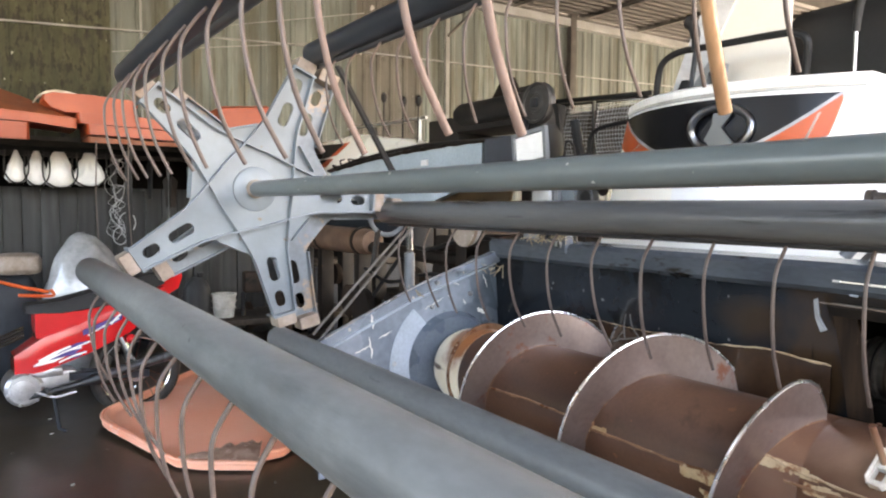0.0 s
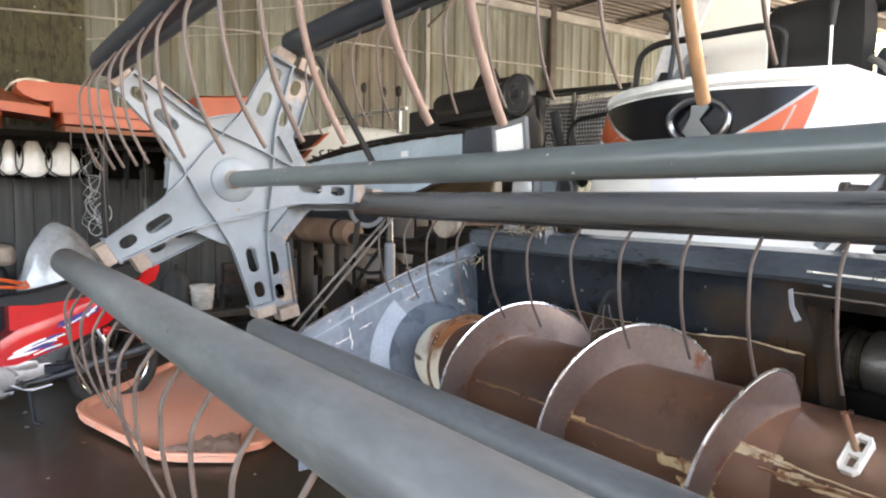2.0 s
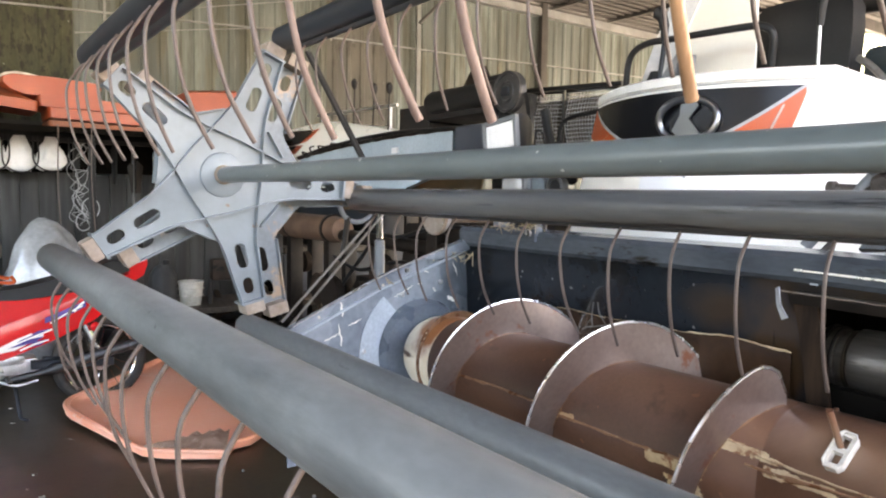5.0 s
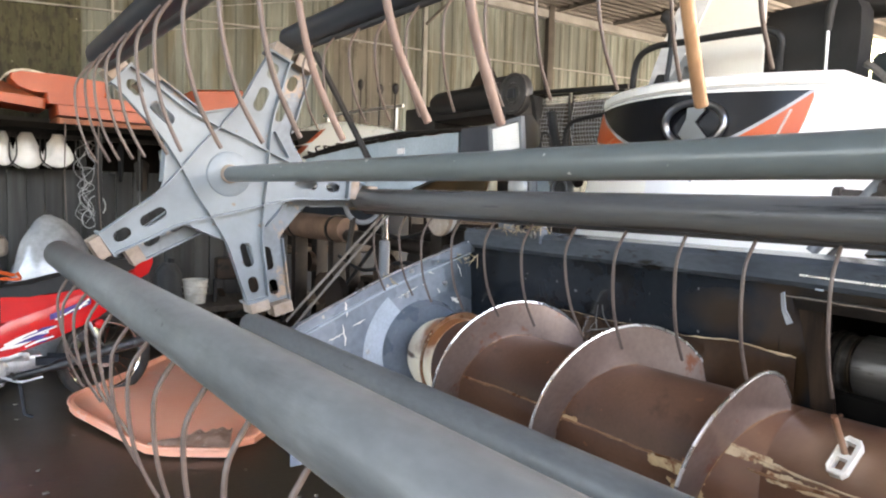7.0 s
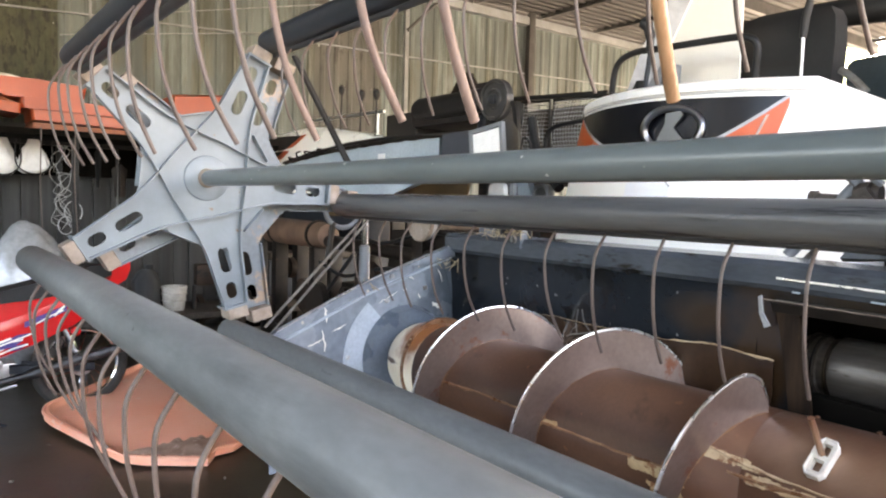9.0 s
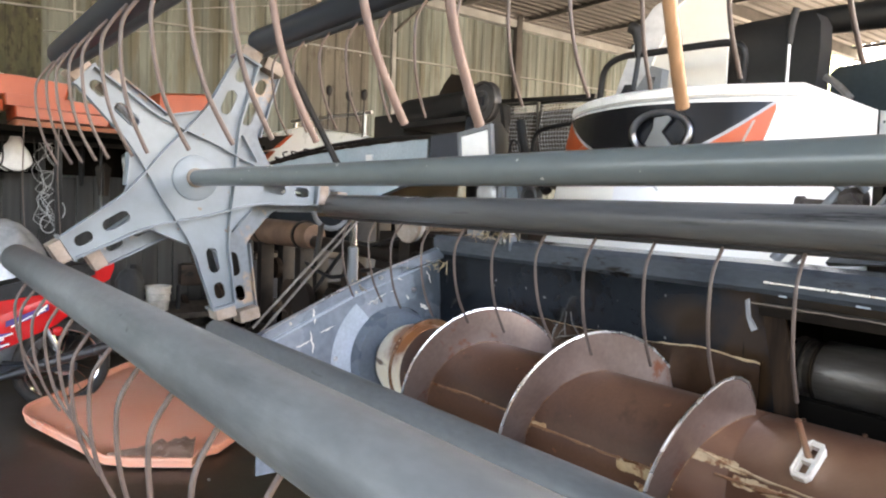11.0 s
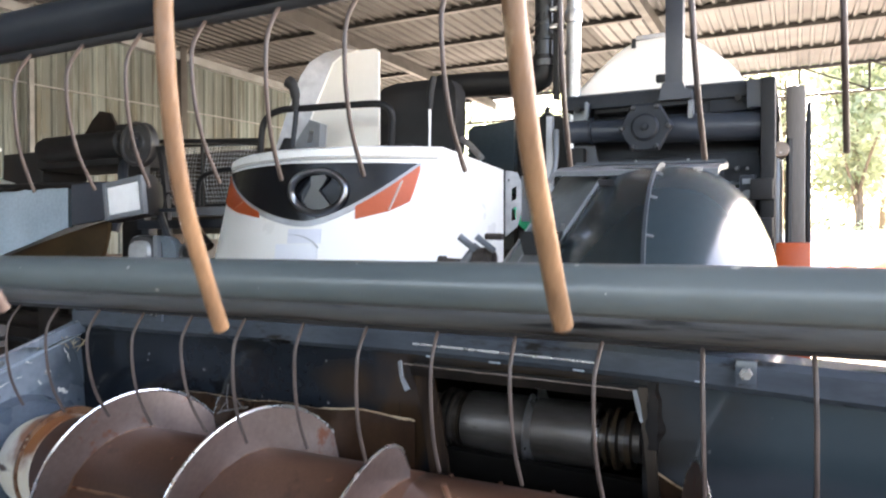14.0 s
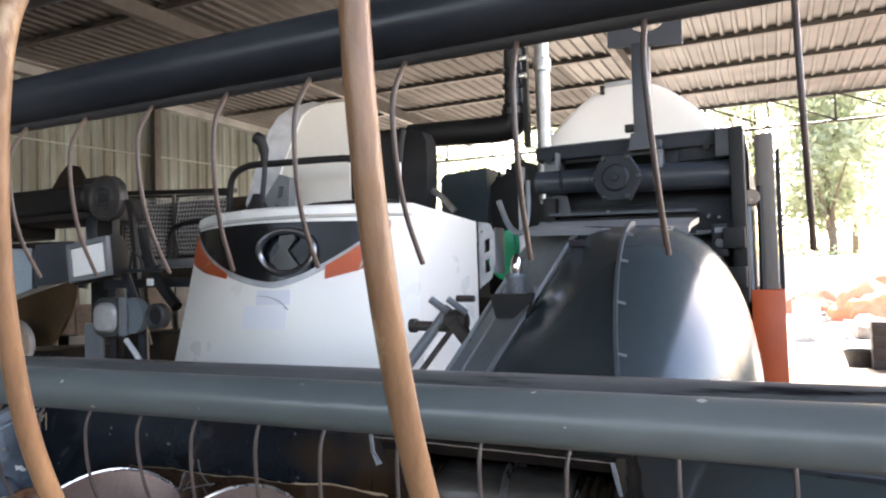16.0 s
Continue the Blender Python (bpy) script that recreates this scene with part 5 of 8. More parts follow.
# air pipe, exhaust, engine
part("air_pipe", sweep(smooth_line([(0.50, 2.6, 2.33), (0.75, 2.6, 2.32), (0.95, 2.6, 2.31), (1.035, 2.6, 2.32), (1.062, 2.6, 2.36), (1.066, 2.6, 2.42)], 5), 0.062, 20), BLACK, mc, "fat black air intake pipe")
part("intake_riser", lathe([(2.37, 0.05), (2.37, 0.066), (2.395, 0.068), (2.40, 0.053), (2.49, 0.053), (2.492, 0.061), (2.515, 0.061), (2.517, 0.052), (2.56, 0.052), (2.562, 0.057), (2.575, 0.057), (2.577, 0.050), (2.72, 0.050), (2.724, 0.075), (2.75, 0.078), (2.80, 0.078), (2.95, 0.05)], "z", (1.066, 2.6, 0), 24), RISER, mc, "dull steel intake riser with clamp rings")
part("exhaust_pipe", lathe([(1.95, 0.034), (2.54, 0.034), (2.545, 0.040), (2.575, 0.042), (2.60, 0.040), (2.605, 0.032), (2.90, 0.032)], "z", (1.218, 2.55, 0), 20), ALU, mc, "bright steel exhaust pipe")
part("pipe_clip", box(1.125, 1.150, 2.53, 2.57, 2.2, 2.75, 0.004), BLACK, mc)
for z, w in ((2.60, 0.045), (2.52, 0.035), (2.66, 0.03)):
    part("pipe_clamp", box(1.118, 1.118 + w, 2.50, 2.53, z, z + 0.022, 0.003), STEEL, mc, "small bright steel clamp")
part("engine_cover", loft([[(0.615, y, 1.5), (0.868, y, 1.5), (0.868, y, 2.150), (0.640, y, 2.135), (0.615, y, 2.11)] for y in (2.7, 3.0)]), ENGSLATE, mc, "dark slate engine cover", smooth=False)
part("engine_side", loft([[(x, y, z) for x, z in ((0.872, 1.5), (1.19, 1.5), (1.19, 2.12), (1.05, 2.17), (0.985, 2.165), (0.975, 2.10), (0.90, 2.09), (0.872, 2.06))] for y in (2.74, 3.0)]), BLACK, mc, "black engine bay side", smooth=False)
for x, z, w in ((0.90, 2.09, 0.02), (0.945, 2.10, 0.03), (1.01, 2.165, 0.028)):
    part("engine_fitting", lathe([(z - 0.01, w), (z + 0.02, w), (z + 0.026, w * 0.5), (z + 0.05, w * 0.4)], "z", (x, 2.80, 0), 10), DARKMETAL, mc)
part("engine", loft([[(x, y, z) for x, y in ((0.5, 2.9), (1.25, 2.9), (1.25, 3.4), (0.5, 3.4))] for z in (0.6, 1.4, 1.75)]), BLACK, mc)

part("hose_nozzle", sweep(smooth_line([(0.905, 2.0, 1.965), (0.95, 2.0, 1.93), (1.0, 2.0, 1.875)], 3), 0.013, 8), STEEL, mc)
part("fan_disc", lathe([(2.44, 0.02), (2.44, 0.11), (2.46, 0.11), (2.46, 0.02)], "y", (1.075, 0, 1.69), 28), GREEN, mc, "bright green fan wheel")
part("fan_mesh", sheet([(1.03, 1.62), (1.11, 1.64), (1.10, 1.82), (1.04, 1.80)], (), 0.01, Matrix.Translation((0, 2.42, 0)) @ XZ), GREEN, mc, "bright green fan guard")
part("ladder_hook", sweep(smooth_line([(1.19, 2.0, 1.90), (1.24, 1.97, 1.80), (1.29, 1.96, 1.77), (1.315, 1.97, 1.83), (1.31, 2.0, 1.97)], 4), 0.011, 8), RAMP, mc)
part("steel_upright", box(1.262, 1.286, 2.02, 2.05, 1.4, 2.03, 0.003), PLASTIC, mc)
# thresher front
part("thresher_body", box(1.34, 2.075, 2.14, 3.6, 0.6, 2.09, 0.01), DARKMETAL, mc, "dark slate thresher body")
part("top_lip", box(1.335, 2.075, 2.03, 2.15, 2.045, 2.098, 0.006), DARKMETAL, mc)
tube = part("cross_tube", sweep([(1.345, 2.02, 1.960), (1.60, 2.02, 1.953), (1.70, 2.02, 1.948), (2.05, 2.02, 1.938)], [0.043, 0.043, 0.050, 0.050], 28), STEELBLUE, mc, "slate grey cross tube")
part("hex_flange", lathe([(1.898, 0.058), (1.898, 0.088), (1.902, 0.094), (1.915, 0.094), (1.92, 0.07), (1.955, 0.062)], "y", (1.664, 0, 1.941), 6), DARKMETAL, tube, "hexagonal bearing flange")
part("bearing_cap", lathe([(1.868, 0.004), (1.870, 0.012), (1.882, 0.014), (1.884, 0.040), (1.890, 0.047), (1.904, 0.050)], "y", (1.664, 0, 1.941), 24), DARKMETAL, tube)
for k in range(6):
    a = radians(60 * k)
    part("flange_bolt", lathe([(1.884, 0.006), (1.89, 0.009), (1.90, 0.009)], "y", (1.664 + 0.079 * math.cos(a), 0, 1.941 + 0.079 * math.sin(a)), 6), PULLEYM, tube)
part("lower_plate", box(1.36, 2.04, 2.10, 2.14, 1.74, 1.86, 0.006), DARKMETAL, mc)
for x0, x1, z0, z1, d, mt in ((1.36, 1.42, 1.99, 2.05, 2.05, RAMP), (1.86, 1.99, 2.0, 2.055, 2.05, DARKMETAL), (1.44, 1.62, 2.03, 2.06, 2.06, BLACK), (1.80, 1.86, 1.90, 2.06, 2.06, DARKMETAL), (1.40, 1.96, 1.735, 1.75, 2.03, RAMP), (1.84, 1.90, 1.60, 1.72, 1.98, DARKMETAL), (1.94, 2.0, 1.56, 1.70, 1.99, BLACK), (1.36, 1.41, 1.78, 1.90, 2.02, BLACK)):
    part("front_fitting", box(x0, x1, d, 2.14, z0, z1, 0.005), mt, mc)
part("lip_edge", strip([(1.345, 2.026, 2.094), (2.07, 2.026, 2.094)], (0, 1, 0), 0.12, (0, 0, 1), 0.005), STEELBLUE, mc)
part("end_block", box(1.985, 2.062, 1.985, 2.03, 1.995, 2.092, 0.006), STEELBLUE, mc, "slate grey end block")
for x, z in ((1.385, 2.045), (1.955, 2.040)):
    part("bolt_hole", lathe([(2.022, 0.003), (2.022, 0.012), (2.031, 0.012)], "y", (x, 0, z), 14), BLACK, mc)
part("hanger_leg", box(1.795, 1.812, 1.975, 2.03, 1.975, 2.045, 0.003), RAMP, mc)
part("hanger_leg", box(1.425, 1.434, 1.985, 2.03, 2.005, 2.065, 0.002), RAMP, mc)
part("hanger_plate", box(1.60, 1.80, 1.985, 2.03, 2.025, 2.043, 0.003), DARKMETAL, mc)
for x in (1.445, 1.60):
    part("tube_collar", lathe([(x - 0.006, 0.040), (x - 0.005, 0.050), (x + 0.005, 0.050), (x + 0.006, 0.040)], "x", (0, 2.02, 1.957), 24), DARKMETAL, mc)
part("ledge_strip", strip([(1.40, 1.96, 1.826), (1.92, 1.96, 1.812)], (0, 1, 0), 0.14, (0, 0, 1), 0.010), STEELBLUE, mc)
part("ledge_web", box(1.41, 1.91, 2.02, 2.03, 1.74, 1.815, 0.003), DARKMETAL, mc)
for x, z in ((1.62, 1.842), (1.80, 1.838), (1.99, 1.80), (2.045, 1.72), (2.04, 1.62)):
    part("cap_screw", lathe([(1.954, 0.003), (1.957, 0.005), (1.965, 0.005)], "y", (x, 0, z - 0.012), 8), RAMP, mc)
lb = part("lamp_box", box(1.965, 2.015, 1.95, 2.0, 1.655, 1.765, 0.006), DARKMETAL, mc, "small dark switch box")
part("box_button", lathe([(1.942, 0.006), (1.945, 0.014), (1.952, 0.015)], "y", (1.99, 0, 1.70), 14), RAMP, lb)
part("box_label", box(1.975, 2.005, 1.9475, 1.9495, 1.735, 1.752), RAMP, lb)
part("idler_roller", lathe([(2.08, 0.01), (2.08, 0.026), (2.10, 0.028), (2.16, 0.028), (2.16, 0.01)], "y", (2.088, 0, 1.86), 16), BRACKET, mc, "small brown idler roller")
part("cable", sweep(smooth_line([(2.02, 2.0, 1.86), (2.035, 1.97, 1.78), (2.028, 1.97, 1.68), (2.04, 1.99, 1.58)], 5), 0.005, 6), BLACK, mc)
part("side_plate", box(2.03, 2.075, 1.96, 2.2, 1.5, 2.09, 0.006), BLACK, mc)
part("gusset", sheet([(1.36, 1.83), (1.46, 1.83), (1.42, 2.04), (1.36, 2.06)], [[(1.40, 2.0), (1.42, 2.0), (1.42, 2.025), (1.40, 2.025)]], 0.01, Matrix.Translation((0, 2.075, 0)) @ XZ), STEELBLUE, mc)
for x, z in ((1.42, 2.05), (1.55, 2.05), (1.90, 2.05), (1.50, 1.80), (1.75, 1.80), (1.95, 1.80), (2.06, 1.66)):
    part("bolt", lathe([(2.055, 0.006), (2.09, 0.009)], "y", (x, 0, z), 6), RAMP, mc)
for z in (1.55, 1.68):
    part("side_box", box(2.0, 2.07, 1.93, 2.0, z, z + 0.07, 0.006), BLACK, mc)
mast = part("mast", box(1.716, 1.779, 1.985, 2.03, 2.05, 2.43, 0.006), STEELBLUE, mc, "slate grey mast")
part("mast_foot", sheet([(1.700, 2.04), (1.812, 2.04), (1.812, 2.068), (1.79, 2.074), (1.782, 2.10), (1.712, 2.10), (1.705, 2.065)], (), 0.05, Matrix.Translation((0, 2.0, 0)) @ XZ), STEELBLUE, mast)
part("mast_head", sheet([(1.634, 2.43), (1.892, 2.405), (1.897, 2.60), (1.634, 2.60)], [[(1.775 + 0.075 * math.cos(radians(a)), 2.53 + 0.065 * math.sin(radians(a))) for a in range(0, 360, 15)]], 0.02, Matrix.Translation((0, 2.01, 0)) @ XZ), STEELBLUE, mast, "mast head plate with a round hole")
part("mast_stop", box(1.683, 1.716, 1.99, 2.02, 2.115, 2.142, 0.004), BLACK, mast)
TANK = smooth_line([(1.14, 1.95, 0), (1.14, 2.17, 0), (1.18, 2.25, 0), (1.37, 2.415, 0), (1.50, 2.476, 0), (1.62, 2.48, 0), (1.76, 2.42, 0), (1.91, 2.28, 0), (1.94, 2.17, 0), (1.94, 1.95, 0)], 3)
part("grain_tank", loft([[(1.54 + (p.x - 1.54) * q, y, 1.95 + (p.y - 1.95) * q) for p in TANK] for y, q in ((2.70, 0.97), (2.71, 1.0), (3.6, 1.0))]), WHITE, mc, "white peaked grain tank")
part("tank_top", box(1.47, 1.60, 2.69, 2.72, 2.470, 2.490, 0.006), PLASTIC, mc)
part("tank_pin", sweep([(1.462, 2.69, 2.435), (1.462, 2.69, 2.475)], 0.010, 8), BLACK, mc)
for i, (x0, x1, z1) in enumerate(((2.062, 2.088, 1.84), (2.104, 2.166, 2.085), (2.170, 2.184, 2.03))):
    part("belt_guard", box(x0, x1, 2.1 + 0.02 * i, 2.6, 1.53, z1, 0.012), (RAMP, GREYBOARD, DARKMETAL)[i], mc, "worn belt guard board")
part("belt", sweep([(2.11, 2.12, 1.2), (2.115, 2.12, 1.9)], 0.012, 6), BLACK, mc)
part("orange_side_panel", box(2.075, 2.183, 2.10, 2.75, 0.7, 1.537, 0.006), ORANGE, mc, "orange side panel")
# rounded hood over the feeder drive
HY, HZ = 1.22, 1.36


def hood_line(f, s=1.0):
    """Point of the hood's outline: f from 0 below the front to 1 at the top behind."""
    if f < 0.2:
        return HY - 0.44 * s, HZ - (0.2 - f) * 0.08
    g = (f - 0.2) / 0.8 * radians(95)
    c = math.copysign(abs(math.cos(g)) ** 1.2, math.cos(g))
    return HY - 0.44 * s * c, HZ + 0.37 * s * math.sin(g) ** 1.2


def flange_x(z):
    return 1.835 + 0.115 * (1.72 - z)


FS = steps(0, 1, 22)
rows = []
for i in range(17):
    f = math.sin(i / 16 * math.pi / 2)
    s = max(0.03, 1 - f ** 2.8) ** 0.55
    ring = []
    for q in FS:
        y, z = hood_line(q, s)
        ring.append((flange_x(hood_line(q)[1]) + 0.004 + (0.275 - 0.115 * (1.72 - hood_line(q)[1]) * 0.8) * f, y, z))
    rows.append(ring)
hood = part("hood_dome", loft(rows, closed=False), SLATE, mc, "glossy slate rounded hood")
outer = [hood_line(q, 1.032) for q in FS]
inner = [hood_line(q, 0.98) for q in FS]
part("hood_flange", loft([[(flange_x(z) - 0.001, y, z), (flange_x(z) + 0.006, y, z), (flange_x(z) + 0.006, v, w), (flange_x(z) - 0.001, v, w)] for (y, z), (v, w) in zip(outer, inner)]), FLANGE, hood, "bolted hood flange")
for k in (5, 8, 11, 14, 17):
    y, z = hood_line(FS[k], 1.025)
    part("flange_clip", sweep([(flange_x(z), y, z), (flange_x(z) + 0.022, y + 0.004, z - 0.006)], 0.0035, 6), RAMP, hood)


def cover_edge(f):
    return Vector((1.51, 1.0, 1.348)).lerp(Vector((1.71, 1.225, 1.735)), f)


part("hood_cover", loft([[Vector((flange_x(hood_line(q)[1]), *hood_line(q))).lerp(cover_edge(q), f) - Vector((0, 0.02 * math.sin(math.pi * f), 0)) for f in steps(0, 1, 6)] for q in FS], closed=False), SLATE, mc, "dark slate feeder cover")
# flat black plate: the notch's dark inside put into colour, nothing is cut
part("cover_notch", box(-0.02, 0.02, -0.002, 0.002, -0.011, 0.011, 0, None, pose(1.712, 1.138, 1.688, -38, 0, 35)), BLACK, mc)
part("hood_top_plate", loft([[(1.56, y, z), (1.97, y, z - 0.01), (1.97, y, z - 0.025), (1.56, y, z - 0.012)] for y, z in ((1.19, 1.728), (1.24, 1.742), (1.46, 1.768))]), RAMP, mc, "grey top plate behind the hood")
chute_a, chute_b = Vector((1.335, 1.11, 1.335)), Vector((1.545, 1.385, 1.765))
part("chute_plate", loft([[chute_a.lerp(chute_b, f), cover_edge(f) + Vector((0.03, 0.012, 0)), cover_edge(f) + Vector((0.03, 0.03, 0)), chute_a.lerp(chute_b, f) + Vector((0, 0.02, -0.01))] for f in steps(0, 1, 8)]), CHUTE, mc, "grey sloping chute plate")
for g, h in ((0.05, 0.62), (0.38, 0.66), (0.92, 0.97)):
    part("chute_rib", sweep([chute_a.lerp(chute_b, f).lerp(cover_edge(f), g + (h - g) * 0.12 * f) + Vector((0, -0.006, 0.002)) for f in steps(0.04, h, 4)], 0.006, 6), CHUTE, mc)
part("chute_step", loft([[chute_a.lerp(chute_b, f).lerp(cover_edge(f), 0.42) + Vector((0, -0.004, 0.0)), chute_a.lerp(chute_b, f).lerp(cover_edge(f), 0.93) + Vector((0, -0.004, 0.0)), chute_a.lerp(chute_b, f).lerp(cover_edge(f), 0.93) + Vector((0, -d, 0.0)), chute_a.lerp(chute_b, f).lerp(cover_edge(f), 0.42) + Vector((0, -d, 0.0))] for f, d in ((0.05, 0.012), (0.5, 0.022), (0.56, 0.006))]), RAMP, mc, "grey stepped plate", smooth=False)
vb = part("valve_base", loft([[(1.550 + sx * w, 1.145 + sy * 0.045, z) for sx, sy in ((-1, -1), (1, -1), (1, 1), (-1, 1))] for z, w in ((1.508, 0.042), (1.52, 0.046), (1.560, 0.056), (1.568, 0.054))]), BLACK, mc, "black valve base", smooth=False)
for x0, x1, z0, z1 in ((1.905, 1.925, 1.712, 1.714), (1.905, 1.925, 1.698, 1.700), (1.905, 1.907, 1.698, 1.714), (1.923, 1.925, 1.698, 1.714), (1.872, 1.876, 1.700, 1.712), (1.884, 1.888, 1.704, 1.714)):
    part("paint_mark", box(x0, x1, -0.001, 0.001, z0 - 1.705, z1 - 1.705, 0, None, pose(0.012, 1.165, 1.716, -62, 0, 0)), CREAMW, mc, "small white paint mark")
part("valve_body", lathe([(1.566, 0.030), (1.572, 0.028), (1.576, 0.024), (1.604, 0.024), (1.610, 0.027), (1.616, 0.026), (1.620, 0.014)], "z", (1.546, 1.145, 0), 16), RAMP, vb, "grey valve body")
part("valve_stem", lathe([(1.612, 0.012), (1.63, 0.016), (1.65, 0.014), (1.668, 0.006), (1.672, 0.001)], "z", (1.552, 1.145, 0), 14), CHROME, vb, "shiny chrome stem")
for dx in (-0.02, 0.03):
    part("valve_bolt", sweep([(1.58 + dx, 1.105, 1.572), (1.582 + dx, 1.10, 1.585)], 0.006, 6), ALU, vb)
jt = part("universal_joint", lathe([(1.325, 0.018), (1.328, 0.032), (1.362, 0.034), (1.366, 0.026), (1.384, 0.024), (1.388, 0.012)], "x", (0, 1.20, 1.492), 12), JOINT, mc, "grimy grey-brown drive joint")
part("joint_fork", loft([[(1.335 + 0.05 * f, 1.15 + 0.02 * f, 1.50 - 0.075 * f), (1.365 + 0.05 * f, 1.15 + 0.02 * f, 1.51 - 0.075 * f), (1.365 + 0.05 * f, 1.20, 1.51 - 0.075 * f), (1.335 + 0.05 * f, 1.20, 1.50 - 0.075 * f)] for f in (0.0, 0.5, 1.0)]), JOINT, jt, smooth=False)
part("joint_pin", sweep([(1.300, 1.15, 1.556), (1.335, 1.18, 1.520)], 0.010, 8), RAMP, jt)
part("joint_pin", sweep([(1.352, 1.15, 1.556), (1.392, 1.18, 1.516)], 0.009, 8), RAMP, jt)
part("joint_pin", sweep([(1.375, 1.16, 1.556), (1.425, 1.16, 1.555)], 0.009, 8), JOINT, jt)
part("stub_shaft", sweep([(1.235, 1.17, 1.482), (1.34, 1.19, 1.476)], 0.014, 12), JOINT, jt)
part("shaft_cap", lathe([(1.225, 0.004), (1.228, 0.020), (1.245, 0.020), (1.247, 0.012)], "x", (0, 1.17, 1.482), 14), JOINT, jt)
part("drive_shaft", sweep([(1.335, 1.2, 1.53), (1.20, 1.12, 1.33)], 0.015, 12), RAMP, jt, "grey sloping shaft")
part("drive_shaft", sweep([(1.365, 1.2, 1.50), (1.245, 1.12, 1.32)], 0.008, 10), JOINT, jt)
part("hood_bracket", box(2.03, 2.07, 0.83, 0.86, 1.37, 1.41, 0.003), CREAMW, mc)
# tracks carry the machine
for x0, x1 in ((0.10, 0.55), (1.62, 2.07)):
    tr = part("track", loft([[(x, y, z) for y, z in ((1.75, 0.22), (1.9, 0.02), (3.4, 0.02), (3.6, 0.25), (3.5, 0.5), (1.9, 0.52))] for x in (x0, x1)]), RUBBER, mc, "black rubber track")
part("chassis", box(0.2, 2.0, 1.9, 3.5, 0.45, 0.75, 0.01), DARKMETAL, mc)
part("feeder_house", loft([[(x, y, z) for x, z in ((1.30, z0), (1.84, z0), (1.84, z1), (1.30, z1))] for y, z0, z1 in ((1.36, 0.86, 1.22), (2.16, 1.0, 1.45))]), DARKMETAL, mc)

# ---- the second harvester's header and lamps ----
oh = thing("parked_harvester", "second harvester with pale blue header and black gearbox", "harvester")
part("header_trough", loft([[(x, 1.60, z0), (x, 1.60, z1), (x, 1.66, z1 + 0.005), (x, 1.72, z1 - 0.02), (x, 1.74, z0 + 0.02), (x, 1.68, z0 + 0.01)] for x, z0, z1 in ((-3.0, 1.60, 1.722), (-2.6, 1.52, 1.770), (-2.04, 1.42, 1.812), (-1.6, 1.455, 1.825), (-1.34, 1.52, 1.819), (-1.1, 1.585, 1.812), (-0.93, 1.63, 1.809), (-0.74, 1.655, 1.806))]), HEADBLUE, oh, "pale blue sheet trough")
part("trough_edge", sweep([(-3.05, 1.60, 1.722), (-2.6, 1.595, 1.773), (-2.04, 1.595, 1.815), (-1.6, 1.595, 1.828), (-1.1, 1.595, 1.815), (-0.72, 1.595, 1.809)], 0.012, 8), BLACK, oh, "dark grimy trough edge")
part("trough_joint", box(-0.985, -0.965, 1.585, 1.60, 1.61, 1.81, 0.003), SLATE, oh)
part("end_plate", sheet([(-0.93, 1.62), (-0.70, 1.64), (-0.66, 1.815), (-0.93, 1.812)], (), 0.03, Matrix.Translation((0, 1.595, 0)) @ XZ), STEELBLUE, oh)
part("white_tag", box(-1.62, -1.55, 1.585, 1.596, 1.70, 1.735), JUG, oh)
part("trough_underside", loft([[(x + e * (1.0 - f) * 0.27, y, zt + (1.33 - zt) * f) for f, y in ((0.0, 1.655), (0.25, 1.70), (0.5, 1.73), (0.75, 1.74), (1.0, 1.73), (1.0, 1.75), (0.75, 1.76), (0.5, 1.75), (0.25, 1.72), (0.0, 1.675))] for x, zt, e in ((-2.6, 1.525, 0), (-2.04, 1.425, 0), (-1.6, 1.46, 0), (-1.34, 1.525, 0), (-1.13, 1.60, 0.45), (-1.06, 1.645, 1.0))]), BROWNSHEET, oh, "oily brown sheet under the trough")
dr = part("auger_end", lathe([(1.60, 0.004), (1.598, 0.105), (1.606, 0.118), (1.64, 0.118), (1.66, 0.10)], "y", (-1.17, 0, 1.345), 36), PLASTIC, oh, "pale dusty round end plate")
part("rusty_rim", lathe([(1.596, 0.108), (1.592, 0.114), (1.594, 0.124), (1.612, 0.126)], "y", (-1.17, 0, 1.345), 36), BRACKET, dr, "rusty rim")
eng = part("gearbox", box(-2.55, -1.72, 2.45, 2.9, 2.03, 2.20, 0.03), BLACK, oh, "oily black gearbox and drum")
part("gearbox_drum", lathe([(-2.45, 0.02), (-2.45, 0.07), (-2.40, 0.085), (-1.66, 0.085), (-1.64, 0.05)], "x", (0, 2.45, 2.16), 24), BLACK, eng)
part("gearbox_side", box(-3.0, -2.55, 2.5, 2.85, 1.95, 2.17, 0.02), BLACK, eng)
part("shield", sheet([(-2.28, 2.2), (-1.92, 2.2), (-1.88, 2.28), (-1.96, 2.40), (-2.06, 2.42), (-2.14, 2.36)], (), 0.02, Matrix.Translation((0, 2.6, 0)) @ XZ), GREASE, eng, "brown rusty shield plate")
part("cap", box(-1.82, -1.66, 2.5, 2.62, 2.22, 2.30, 0.02), BLACK, eng)
